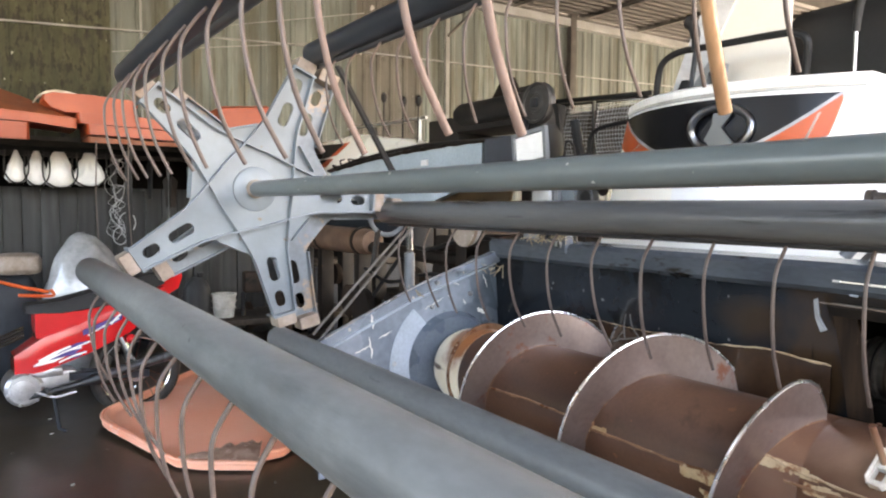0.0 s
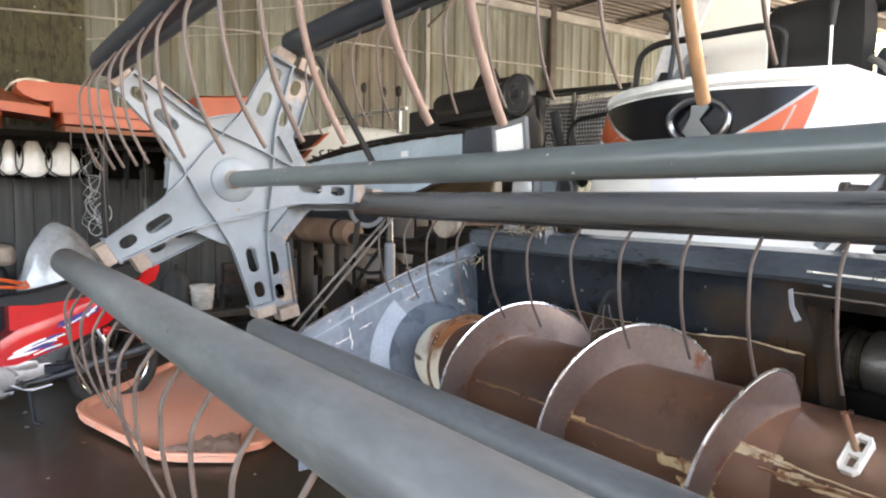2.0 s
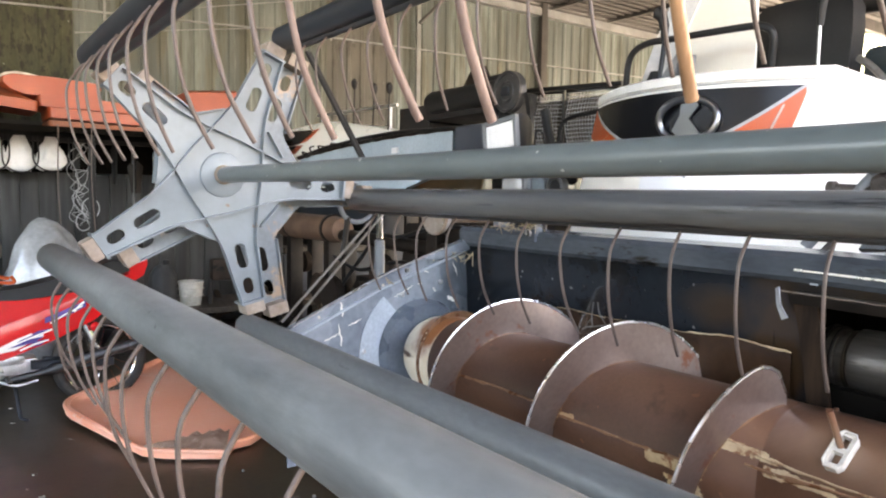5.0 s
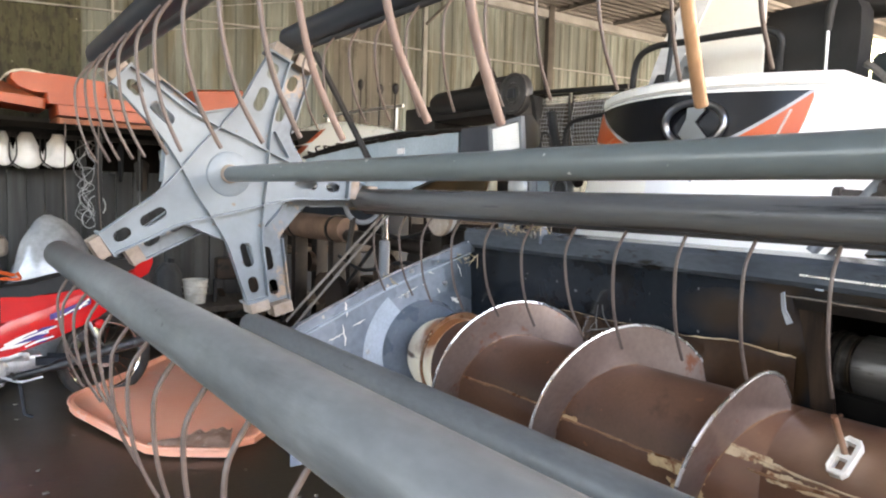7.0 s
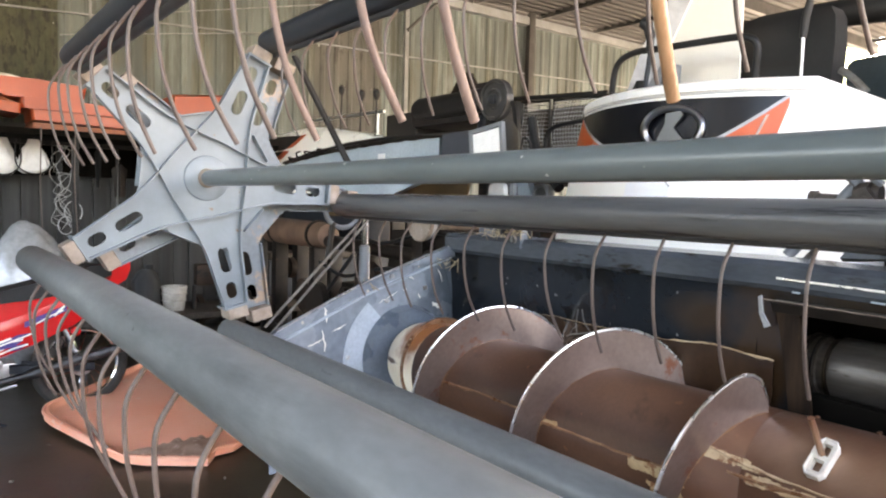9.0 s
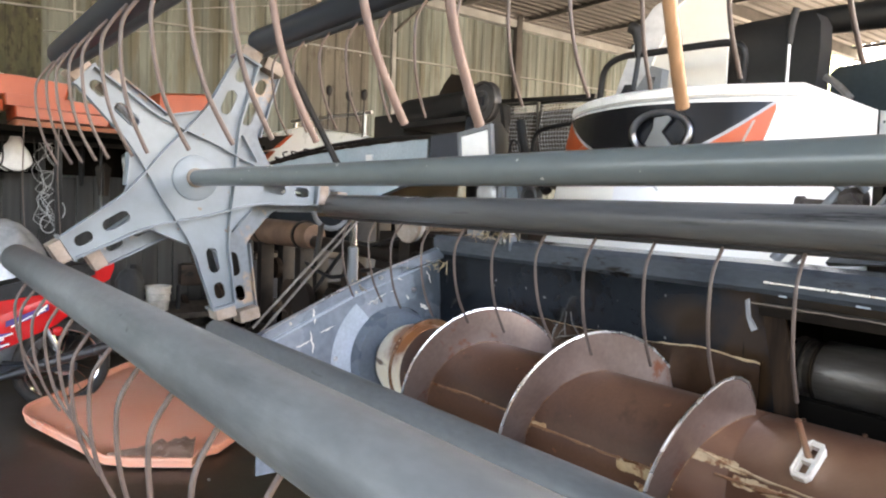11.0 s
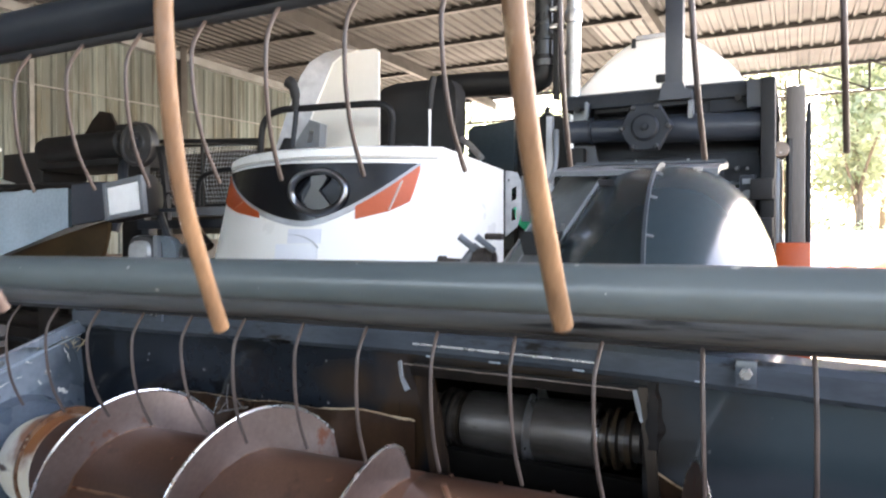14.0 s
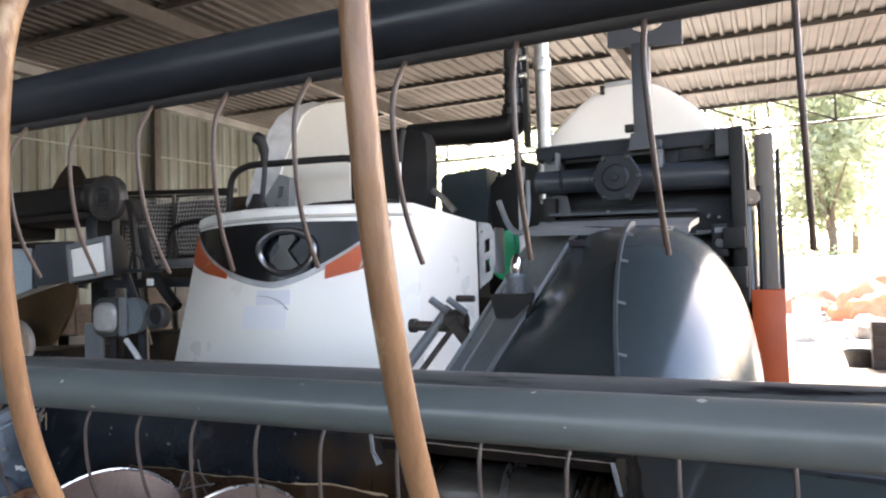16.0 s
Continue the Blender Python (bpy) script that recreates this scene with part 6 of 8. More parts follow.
pul = part("pulley", lathe([(2.385, 0.03), (2.385, 0.055), (2.378, 0.060), (2.378, 0.068), (2.388, 0.074), (2.392, 0.112), (2.380, 0.118), (2.380, 0.134), (2.388, 0.138), (2.400, 0.130), (2.425, 0.130), (2.437, 0.138), (2.442, 0.138), (2.445, 0.03)], "y", (-1.480, 0, 2.140), 40), PULLEYM, oh, "dark grey belt pulley")
part("pulley_hub", box(-1.512, -1.448, 2.366, 2.386, 2.108, 2.172, 0.008), DARKMETAL, pul)
part("drive_belt", strip(smooth_line([(-1.35, 2.42, 2.12), (-1.275, 2.38, 2.02), (-1.20, 2.34, 1.80), (-1.14, 2.30, 1.58), (-1.05, 2.26, 1.45)], 3), (0, 1, 0), 0.03, (1, 0, 0), 0.034), BLACK, oh)
part("arm", sweep(smooth_line([(-1.60, 2.4, 2.03), (-1.55, 2.35, 1.95), (-1.48, 2.3, 1.80), (-1.5, 2.25, 1.6)], 4), 0.03, 10), DARKMETAL, oh)
part("frame_plate", box(-1.75, -1.55, 2.5, 2.56, 1.3, 2.1, 0.01), BLACK, oh)
random.seed(31)
for k in range(5):
    x = -2.85 + 0.11 * k + random.uniform(-0.04, 0.04)
    z = 1.725 + 0.095 * (x + 3.0)
    part("bent_rod", sweep(smooth_line([(x, 1.59, z), (x + random.uniform(-0.05, 0.1), 1.58, z + random.uniform(0.01, 0.05)), (x + random.uniform(0.05, 0.22), 1.57, z + random.uniform(-0.02, 0.07))], 3), 0.006, 5), GREASE, oh)
part("grime_strip", sweep([(-3.0 + 0.045 * i, 1.592, 1.715 + 0.0045 * i * (1.0 - 0.0117 * i) + 0.008 * noise.noise((i * 0.5, 1.0, 0.0))) for i in range(50)], [0.012 + 0.008 * noise.noise((i * 0.7, 4.0, 0.0)) for i in range(50)], 6), GREASE, oh, "clotted grime along the trough edge")
lamp = thing("work_lamp", "square white work lamp on the parked harvester", "work lamp", group="work lamps")
part("housing", loft([[(x, y, z) for x, z in ((cx - w, cz - h), (cx + w, cz - h), (cx + w, cz + h), (cx - w, cz + h))] for cx, cz, w, h, y in ((-0.362, 1.722, 0.118, 0.084, 1.412), (-0.362, 1.722, 0.120, 0.086, 1.46), (-0.35, 1.722, 0.07, 0.05, 1.53))]), BLACK, lamp)
part("lens", box(-0.460, -0.268, 1.398, 1.414, 1.664, 1.780, 0.006), LENS, lamp, "ribbed clear lens")
for i in range(9):
    part("lens_rib", box(-0.456, -0.272, 1.396, 1.3985, 1.673 + 0.0118 * i, 1.677 + 0.0118 * i), LENS, lamp)
for x0, x1, z0, z1 in ((-0.482, -0.462, 1.642, 1.802), (-0.266, -0.244, 1.642, 1.802), (-0.462, -0.266, 1.642, 1.662), (-0.462, -0.266, 1.782, 1.802)):
    part("lens_frame", box(x0, x1, 1.392, 1.414, z0, z1, 0.003), RAMP, lamp)
part("stalk", sweep([(-0.30, 1.5, 1.72), (-0.28, 1.55, 1.5), (-0.3, 1.6, 1.35)], 0.016, 8), DARKMETAL, lamp)
lamp.matrix_basis = Matrix.Translation((-0.362, 0, 1.722)) @ Matrix.Rotation(radians(-7), 4, "Y") @ Matrix.Translation((0.362, 0, -1.722))
lamp2 = thing("round_cornered_lamp", "grey round-cornered lamp with a wired clear lens", "work lamp", group="work lamps")
part("housing", loft([[(cx + w * math.copysign(abs(math.cos(g)) ** 0.6, math.cos(g)), y, 1.487 + h * math.copysign(abs(math.sin(g)) ** 0.6, math.sin(g))) for g in [2 * math.pi * i / 24 for i in range(24)]] for cx, w, h, y in ((-0.275, 0.078, 0.076, 1.41), (-0.272, 0.086, 0.082, 1.42), (-0.262, 0.086, 0.082, 1.445), (-0.250, 0.080, 0.076, 1.455), (-0.240, 0.072, 0.068, 1.475), (-0.23, 0.04, 0.04, 1.49))]), PULLEYM, lamp2)
part("lens", loft([[(-0.28 + w * math.copysign(abs(math.cos(g)) ** 0.6, math.cos(g)), y, 1.487 + h * math.copysign(abs(math.sin(g)) ** 0.6, math.sin(g))) for g in [2 * math.pi * i / 24 for i in range(24)]] for w, h, y in ((0.03, 0.030, 1.390), (0.055, 0.052, 1.396), (0.062, 0.060, 1.41))]), LENSDIM, lamp2)
part("bucket", lathe([(1.435, 0.02), (1.435, 0.072), (1.475, 0.070), (1.485, 0.02)], "y", (-0.175, 0, 1.492), 24), ENDPLATE, lamp2, "dusty slate lamp bucket")
part("bezel_strip", strip([(-0.205, 1.408, 1.415), (-0.200, 1.406, 1.49), (-0.205, 1.408, 1.565)], (1, 0, 0), 0.022, (0, 1, 0), 0.02), RAMP, lamp2)
part("plug", sweep([(-0.18, 1.42, 1.40), (-0.14, 1.42, 1.36), (-0.11, 1.43, 1.31)], 0.011, 8), PLASTIC, lamp2)
part("bracket", box(-0.47, -0.36, 1.46, 1.47, 1.30, 1.46, 0.004), RAMP, lamp2)
part("bracket_foot", sweep([(-0.2, 1.52, 1.45), (-0.22, 1.56, 0.9), (-0.22, 1.56, 0.0)], 0.02, 8), DARKMETAL, lamp2)
part("pipe_stub", lathe([(1.472, 0.030), (1.44, 0.034), (1.436, 0.042), (1.44, 0.050), (1.475, 0.050)], "y", (-0.045, 0, 1.49), 24), PULLEYM, oh, "open pipe end")
part("pipe_shadow", lathe([(1.446, 0.002), (1.446, 0.036), (1.46, 0.036)], "y", (-0.045, 0, 1.49), 24), BLACK, oh)
part("hose", sweep(smooth_line([(-0.30, 1.62, 1.85), (-0.24, 1.6, 1.7), (-0.17, 1.6, 1.60), (-0.07, 1.58, 1.52)], 5), 0.024, 10), BLACK, oh)
part("wire_tag", box(-0.17, -0.135, 1.515, 1.522, 1.61, 1.638, 0.003), JUG, oh, "pale wire tag")
part("clip_bar", box(-0.26, -0.05, 1.47, 1.49, 1.665, 1.68, 0.003), DARKMETAL, oh)
part("loop_wire", sweep(smooth_line([(-0.20, 1.46, 1.68), (-0.17, 1.45, 1.74), (-0.14, 1.46, 1.72), (-0.13, 1.47, 1.67), (-0.05, 1.48, 1.69)], 4), 0.005, 6), BLACK, oh)
part("cross_bar", box(-0.6, 0.05, 1.66, 1.70, 1.60, 1.64, 0.004), DARKMETAL, oh)
part("upright", box(-0.02, 0.03, 1.7, 1.75, 0.0, 1.62, 0.004), DARKMETAL, oh)
part("upright", box(-0.62, -0.57, 1.7, 1.75, 0.0, 1.62, 0.004), DARKMETAL, oh)
part("floor_box", box(-0.5, -0.28, 1.68, 1.9, 1.22, 1.40, 0.01), GREASE, oh)
# running gear under it, seen between the reel's arms
part("track_frame", box(-3.2, -0.9, 2.2, 2.9, 0.35, 0.75, 0.02), GREASE, oh)
part("track", loft([[(x, y, z) for x, z in ((-3.3, 0.25), (-3.1, 0.02), (-1.0, 0.02), (-0.8, 0.25), (-0.95, 0.5), (-3.15, 0.5))] for y in (2.05, 2.45)]), RUBBER, oh, "dirty rubber track")
for x in (-2.8, -2.3, -1.8, -1.3):
    part("track_roller", lathe([(2.0, 0.03), (2.0, 0.11), (2.06, 0.11)], "y", (x, 0, 0.25), 20), GREASE, oh)
part("gear_case", loft([[(x, y, z) for x, z in ((-2.1, 0.8), (-1.2, 0.75), (-1.1, 1.05), (-1.3, 1.28), (-2.0, 1.25))] for y in (1.95, 2.3)]), GREASE, oh, "brown greasy gear case")
part("axle_beam", sweep([(-2.9, 1.9, 1.12), (-0.8, 1.9, 1.08)], 0.05, 12), GREASE, oh)
part("drop_arm", box(-1.62, -1.5, 1.85, 1.95, 0.6, 1.2, 0.01), GREASE, oh)
part("drop_arm", box(-2.42, -2.3, 1.9, 2.0, 0.5, 1.15, 0.01), GREASE, oh)
for z, x0 in ((0.95, -2.9), (0.72, -2.6), (1.22, -2.4)):
    part("hydraulic_line", sweep(smooth_line([(x0, 1.85, z), (x0 + 0.5, 1.8, z - 0.06), (x0 + 1.0, 1.85, z + 0.04), (x0 + 1.6, 1.88, z - 0.02)], 4), 0.014, 8), BLACK, oh)
hl = thing("coiled_hose", "grey hose coiled beside the reel's end", "hose")
part("hose", sweep([(-0.25, 0.60 + 0.075 * math.cos(a), 1.415 + 0.075 * math.sin(a)) for a in [math.pi * (0.9 + 1.4 * i / 16) for i in range(17)]], 0.010, 8), RAMP, hl)
part("hose_clip", sweep([(-0.25, 0.56, 1.36), (-0.25, 0.54, 1.22)], 0.012, 8), GREASE, hl)
lift = thing("lift_cylinder", "chrome lift cylinder beside the header side sheet", "cylinder")
part("piston_rod", sweep([(-0.2, 0.67, 1.28), (-0.2, 0.67, 1.40)], 0.013, 14), CHROME, lift)
part("barrel", lathe([(0.80, 0.020), (1.27, 0.020), (1.275, 0.014)], "z", (-0.2, 0.67, 0), 18), RAMP, lift)
part("clevis", sweep([(-0.2, 0.67, 0.80), (-0.12, 0.67, 0.78), (-0.0, 0.67, 0.78)], 0.02, 8), DARKMETAL, lift)
# wire-mesh basket
bk = thing("wire_basket", "dark framed wire-mesh cage on the parked harvester", "cage")
for x0, x1 in ((-2.14, -1.66), (-1.62, -1.14)):
    z0, z1 = 1.80, 2.27
    fr = part("frame", sweep([(x0, 3.1, z0), (x0, 3.1, z1 - 0.02 - 0.05 * (x0 + 2.14)), (x1, 3.1, z1 - 0.02 - 0.05 * (x1 + 2.14)), (x1, 3.1, z0)], 0.014, 6, None, False, True), BLACK, bk)
    bm = bmesh.new()
    n = 17
    for i in range(1, n):
        x = x0 + (x1 - x0) * i / n
        sweep(smooth_line([(x, 3.1 + 0.006 * math.sin(i), z1 - 0.03 - 0.05 * (x + 2.14)), (x + 0.002, 3.06, 2.05), (x + 0.01, 3.05, 1.93), (x - 0.004, 3.11, z0)], 3), 0.0024, 4, bm)
    for j in range(1, 15):
        z = z0 + (z1 - z0) * j / 16
        sweep(smooth_line([(x0, 3.095, z), ((x0 + x1) / 2, 3.07, z - 0.006), (x1, 3.095, z - 0.02)], 3), 0.0028, 4, bm)
    part("wire_mesh", bm, PLASTIC, fr, "pale bent wire mesh")
part("top_rail", strip([(-2.2, 3.08, 2.27), (-1.1, 3.08, 2.21)], (0, 1, 0), 0.04, (0, 0, 1), 0.03), BLACK, bk)
# dark backing added for the dim space seen through the mesh
part("dim_backing", box(-2.7, -1.1, 3.5, 3.52, 1.6, 2.24), WOOD, bk)
part("hoop", sweep(smooth_line([(-1.50, 2.9, 1.78), (-1.46, 2.88, 1.94), (-1.36, 2.88, 2.0), (-1.1, 2.88, 2.02)], 4), 0.016, 8), BLACK, bk)
for x in (-2.1, -1.2):
    part("leg", box(x - 0.03, x + 0.03, 3.1, 3.16, 0, 1.8, 0.004), BLACK, bk)
part("ledge", box(-2.2, -0.3, 3.0, 3.12, 1.72, 1.78, 0.005), RAMP, bk)
# a further white machine
wm = thing("small_white_machine", "white machine hood with orange stripe and levers", "harvester")
part("hood", loft([[(x, y, z) for y, z in ((2.18, 1.5), (2.2, z1 - 0.20), (2.29, z1 - 0.03), (2.32, z1), (2.44, z1 + 0.01), (2.44, 1.5))] for x, z1 in ((-5.0, 2.10), (-4.62, 2.11), (-4.02, 2.13), (-3.5, 2.06), (-3.1, 2.015), (-2.72, 1.93))]), WHITE, wm, "white hood")
for nm, mt, lab, outline in (("panel", BLACK, "", [(-4.95, 1.83), (-4.60, 1.83), (-4.10, 2.05), (-4.70, 2.07), (-4.95, 2.06)]), ("stripe", ORANGE, "orange stripe", [(-4.59, 1.83), (-4.42, 1.83), (-4.01, 2.055), (-4.09, 2.05)])):
    bm = sheet(outline, (), 0.006, Matrix.Translation((0, 2.182, 0)) @ XZ)
    for v in bm.verts:
        v.co.y += max(0.0, v.co.z - 1.92) * 0.50  # leans back with the hood
    part(nm, bm, mt, wm, lab, smooth=False)
part("grey_panel", box(-3.4, -2.74, 2.188, 2.196, 1.60, 1.87, 0.002), PLASTIC, wm)
for x, h in ((-3.55, 2.38), (-3.2, 2.30), (-2.95, 2.28)):
    lv = part("lever", sweep([(x, 2.36, 1.95), (x + 0.02, 2.36, h)], 0.008, 6), BLACK, wm)
    part("knob", lathe([(h, 0.012), (h + 0.03, 0.03), (h + 0.07, 0.03), (h + 0.09, 0.012)], "z", (x + 0.02, 2.36, 0), 10), BLACK, lv)
part("bar", sweep([(-4.4, 2.42, 2.22), (-2.9, 2.42, 2.19)], 0.014, 8), ALU, wm)
for x in (-4.3, -3.0):
    part("bar_post", sweep([(x, 2.42, 1.9), (x, 2.42, 2.2)], 0.012, 8), ALU, wm)
part("chassis", box(-4.5, -2.8, 2.24, 2.44, 1.1, 1.5, 0.02), DARKMETAL, wm)
for x in (-4.3, -3.6, -2.95):
    part("leg", box(x - 0.06, x + 0.06, 2.28, 2.4, 0.0, 1.1, 0.01), GREASE, wm)
# ---- rack by the wall with orange sheet-metal parts ----
rack = thing("storage_rack", "dark steel rack holding orange machine panels", "rack")
part("shelf", box(-5.25, -4.3, -1.6, 2.1, 1.90, 1.95, 0.004), SHADEBLACK, rack)
# added black panel in place of the shadow under the shelf
part("shade_panel", box(-5.275, -5.262, -1.6, 2.1, 1.60, 1.90, 0.003), SHADEBLACK, rack, "black panel added for the shade under the shelf")
for y in (-1.5, 0.35, 2.0):
    for x in (-5.2, -4.38):
        part("upright", box(x - 0.025, x + 0.025, y - 0.025, y + 0.025, 0, 1.90, 0.003), BLACK, rack)
part("hanging_rail", box(-4.98, -4.94, -1.5, 2.0, 1.86, 1.90), BLACK, rack)
for k in range(24):
    y = -1.6 + 0.15 * k
    part("back_board", box(-5.31 - 0.006 * (k % 3), -5.28 - 0.006 * (k % 3), y, y + 0.145, 0.05 + 0.02 * (k % 4), 1.64 - 0.015 * (k % 5), 0.003), PLANK, rack)


def orange_panel(name, y0, y1, z0, z1, x=-4.5, tilt=0.0, label="orange painted sheet-metal cover on the rack", mat=None):
    t = thing(name, label, "machine cover", (0, 0, 0), "orange covers on the rack")
    part("cover_face", loft([[(x - d, y, z) for d, z in ((0, z0), (-0.012, z0 + 0.01), (-0.012, z1 - 0.02 + tilt * f), (0.02, z1 + tilt * f), (0.75, z1 - 0.01 + tilt * f), (0.75, z0))] for y, f in ((y0, 0), ((y0 + y1) / 2, 0.5), (y1, 1))]), mat or COVERRED, t)
    part("cover_rim", strip([(x + 0.012, y0, z0), (x + 0.012, y1, z0)], (1, 0, 0), 0.006, (0, 0, 1), 0.012), mat or COVERRED, t)
    return t


def cover(name, line, deep, x, label, mat):
    """A pressed cover: its face outline stands along y and z, with a rolled edge running back."""
    t = thing(name, label, "machine cover", (0, 0, 0), "orange covers on the rack")
    cy, cz = sum(p[0] for p in line) / len(line), sum(p[1] for p in line) / len(line)
    part("cover_face", loft([[(x - d, cy + (y - cy) * s, cz + (z - cz) * s) for y, z in line] for d, s in ((-0.012, 0.95), (0.0, 0.985), (0.015, 1.0), (deep, 1.0))]), mat, t)
    return t


cover("orange_cover", [(-1.2, 2.12), (-0.37, 2.10), (-0.03, 2.065), (-0.025, 2.15), (-0.56, 2.19), (-1.2, 2.20)], 0.5, -4.42, "orange sheet-metal cover with a folded front edge", COVERRED)
lid = thing("sloping_cover", "dull dark orange sheet leaning back on the covers", "machine cover", (0, 0, 0), "orange covers on the rack")
part("cover_face", loft([[(-4.43, -1.2, 2.20), (-4.9, -1.2, 2.50), (-4.91, -1.2, 2.49), (-4.44, -1.2, 2.19)], [(-4.43, -0.56, 2.19), (-4.9, -0.58, 2.42), (-4.91, -0.58, 2.41), (-4.44, -0.56, 2.18)], [(-4.43, -0.3, 2.175), (-4.8, -0.36, 2.33), (-4.81, -0.36, 2.32), (-4.44, -0.3, 2.165)], [(-4.43, -0.04, 2.155), (-4.6, -0.04, 2.17), (-4.61, -0.04, 2.16), (-4.44, -0.04, 2.15)]]), DULLORANGE, lid, smooth=False)
cover("orange_box", [(-1.2, 1.955), (-0.37, 1.955), (-0.37, 2.095), (-1.2, 2.11)], 0.5, -4.40, "orange box-shaped cover on the rack", COVERRED)
cover("rounded_cover", [(-0.12, 2.20), (0.43, 2.195), (0.46, 2.335), (0.1, 2.36), (-0.20, 2.36), (-0.265, 2.335), (-0.27, 2.29), (-0.22, 2.235)], 0.4, -4.48, "long orange cover with one rounded end", COVERRED)
cover("orange_cover", [(-0.02, 2.115), (0.78, 2.10), (0.72, 2.18), (0.4, 2.205), (-0.02, 2.21)], 0.5, -4.46, "orange sheet-metal cover with a folded front edge", COVERRED)
cover("orange_cover", [(0.05, 2.025), (0.74, 2.005), (0.76, 2.09), (0.04, 2.112)], 0.5, -4.42, "orange sheet-metal cover with a folded front edge", COVERRED)
cover("orange_cover", [(0.06, 1.955), (0.9, 1.955), (0.9, 1.995), (0.06, 2.015)], 0.5, -4.5, "orange sheet-metal cover lying flat on the rack", DULLORANGE)
orange_panel("orange_box", 1.18, 1.62, 1.95, 2.36, -4.5, 0.04, "orange box-shaped machine cover on the rack")
orange_panel("orange_box", 0.95, 1.2, 1.95, 2.24, -4.6, 0.0, "orange box-shaped machine cover on the rack")
ck = thing("curved_fender", "cream crumpled plastic fender lying on orange covers", "fender")
FENDER = smooth_line([(-4.7, -0.325, 2.27), (-4.7, -0.29, 2.335), (-4.7, -0.23, 2.372), (-4.7, -0.15, 2.392), (-4.7, -0.07, 2.388), (-4.7, 0.02, 2.36), (-4.7, 0.07, 2.325)], 5)
part("fender_band", strip([p + Vector((0, 0.006 * noise.noise(p * 14), 0.010 * noise.noise(p * 17))) for p in FENDER], (-1, 0, 0), 0.10, (0, 0, 1), 0.020), BUCKETM, ck)


def bag(y, wide, low, peak, seed):
    t = thing("hanging_bag", "crumpled white plastic bag tied up under the rack", "bag", (-4.9, y, 0), "hanging bags")
    bm = bmesh.new()
    bmesh.ops.create_icosphere(bm, subdivisions=4, radius=1.0)
    for v in bm.verts:
        c = v.co.copy()
        n = noise.fractal(c * 1.9 + Vector((seed, 0, 0)), 1.0, 2.0, 4) * 0.22
        ring = max(0.06, math.hypot(c.x, c.y))
        f = (c.z + 1) / 2
        girth = min(1.0, 0.55 + f * 4) * (1.0 if f < 0.22 else 1 - 0.95 * ((f - 0.22) / 0.78) ** 1.25) * min(1.0, math.hypot(c.x, c.y) * 4)
        v.co = Vector((c.x / ring * 0.07 * girth * (1 + n), c.y / ring * wide * girth * (1 + n), low + f * (peak - low) + 0.012 * n))
    part("bag_skin", bm, JUG, t)
    part("strap", sweep(smooth_line([(0.08, -wide * 1.05, peak - 0.02), (0.085, -wide * 1.1, low + 0.10), (0.085, -wide * 0.6, low + 0.02), (0.085, wide * 0.1, low), (0.085, wide * 0.7, low + 0.03), (0.085, wide * 1.1, low + 0.12), (0.08, wide * 1.0, peak)], 4), 0.007, 6), BLACK, t, "black strap")
    part("tie", sweep([(0.0, 0.0, peak - 0.03), (0.0, 0.005, 1.93)], 0.008, 6), JUG, t)


for i, (y, w, low, peak) in enumerate(((-0.45, 0.08, 1.62, 1.92), (-0.30, 0.085, 1.60, 1.94), (-0.125, 0.12, 1.585, 1.98), (0.105, 0.125, 1.60, 1.96))):
    bag(y, w, low, peak, 4.7 * i)
wr = thing("wire_bundle", "tangled bundle of pale wires hanging from the rack", "wires")
for k in range(6):
    pts = [(-4.85, 0.28 + 0.02 * k, 1.86)]
    for i in range(8):
        pts.append((-4.85 + random.uniform(-0.05, 0.05), 0.33 + random.uniform(-0.1, 0.1), 1.75 - 0.09 * i + random.uniform(-0.04, 0.04)))
    part("wire", sweep(smooth_line(pts, 4), 0.0028, 5), PLASTIC, wr)
for k, (y, r) in enumerate(((0.40, 0.07), (0.34, 0.06))):
    part("wire_loop", sweep([(-4.8, y + r * math.cos(a), 1.28 - 0.12 * k + 1.3 * r * math.sin(a)) for a in [2 * math.pi * i / 20 for i in range(20)]], 0.005, 5, None, False, True), PLASTIC, wr)
for y, z0, z1 in ((0.092, 1.05, 1.9), (0.335, 1.2, 1.9)):
    cp = thing("hanging_cable", "thin brown wire hanging beside the rack", "cable")
    part("cable", sweep(smooth_line([(-4.33, y, 1.94), (-4.285, y, 1.955), (-4.27, y, 1.90), (-4.26, y - 0.01, (z0 + z1) / 2), (-4.26, y + 0.01, z0 - 0.1)], 5), 0.005, 6), WIRE, cp)
hs = thing("hanging_tools", "dark tools and rags hanging below the rack", "tools")
for y, z0, z1, w, mt in ((0.78, 1.3, 1.85, 0.012, ALU), (0.80, 1.42, 1.72, 0.07, GREASE), (1.05, 1.5, 1.85, 0.10, SLATE), (1.25, 1.25, 1.8, 0.02, BLACK), (0.62, 1.5, 1.86, 0.03, BLACK), (-0.75, 1.55, 1.85, 0.09, WOOD)):
    part("hanging_tool", loft([[(-4.9, y - w * s, z), (-4.86, y, z), (-4.9, y + w * s, z), (-4.94, y, z)] for z, s in ((z1, 0.3), (z1 - 0.05, 1.0), ((z0 + z1) / 2, 0.8), (z0, 0.6))]), mt, hs)
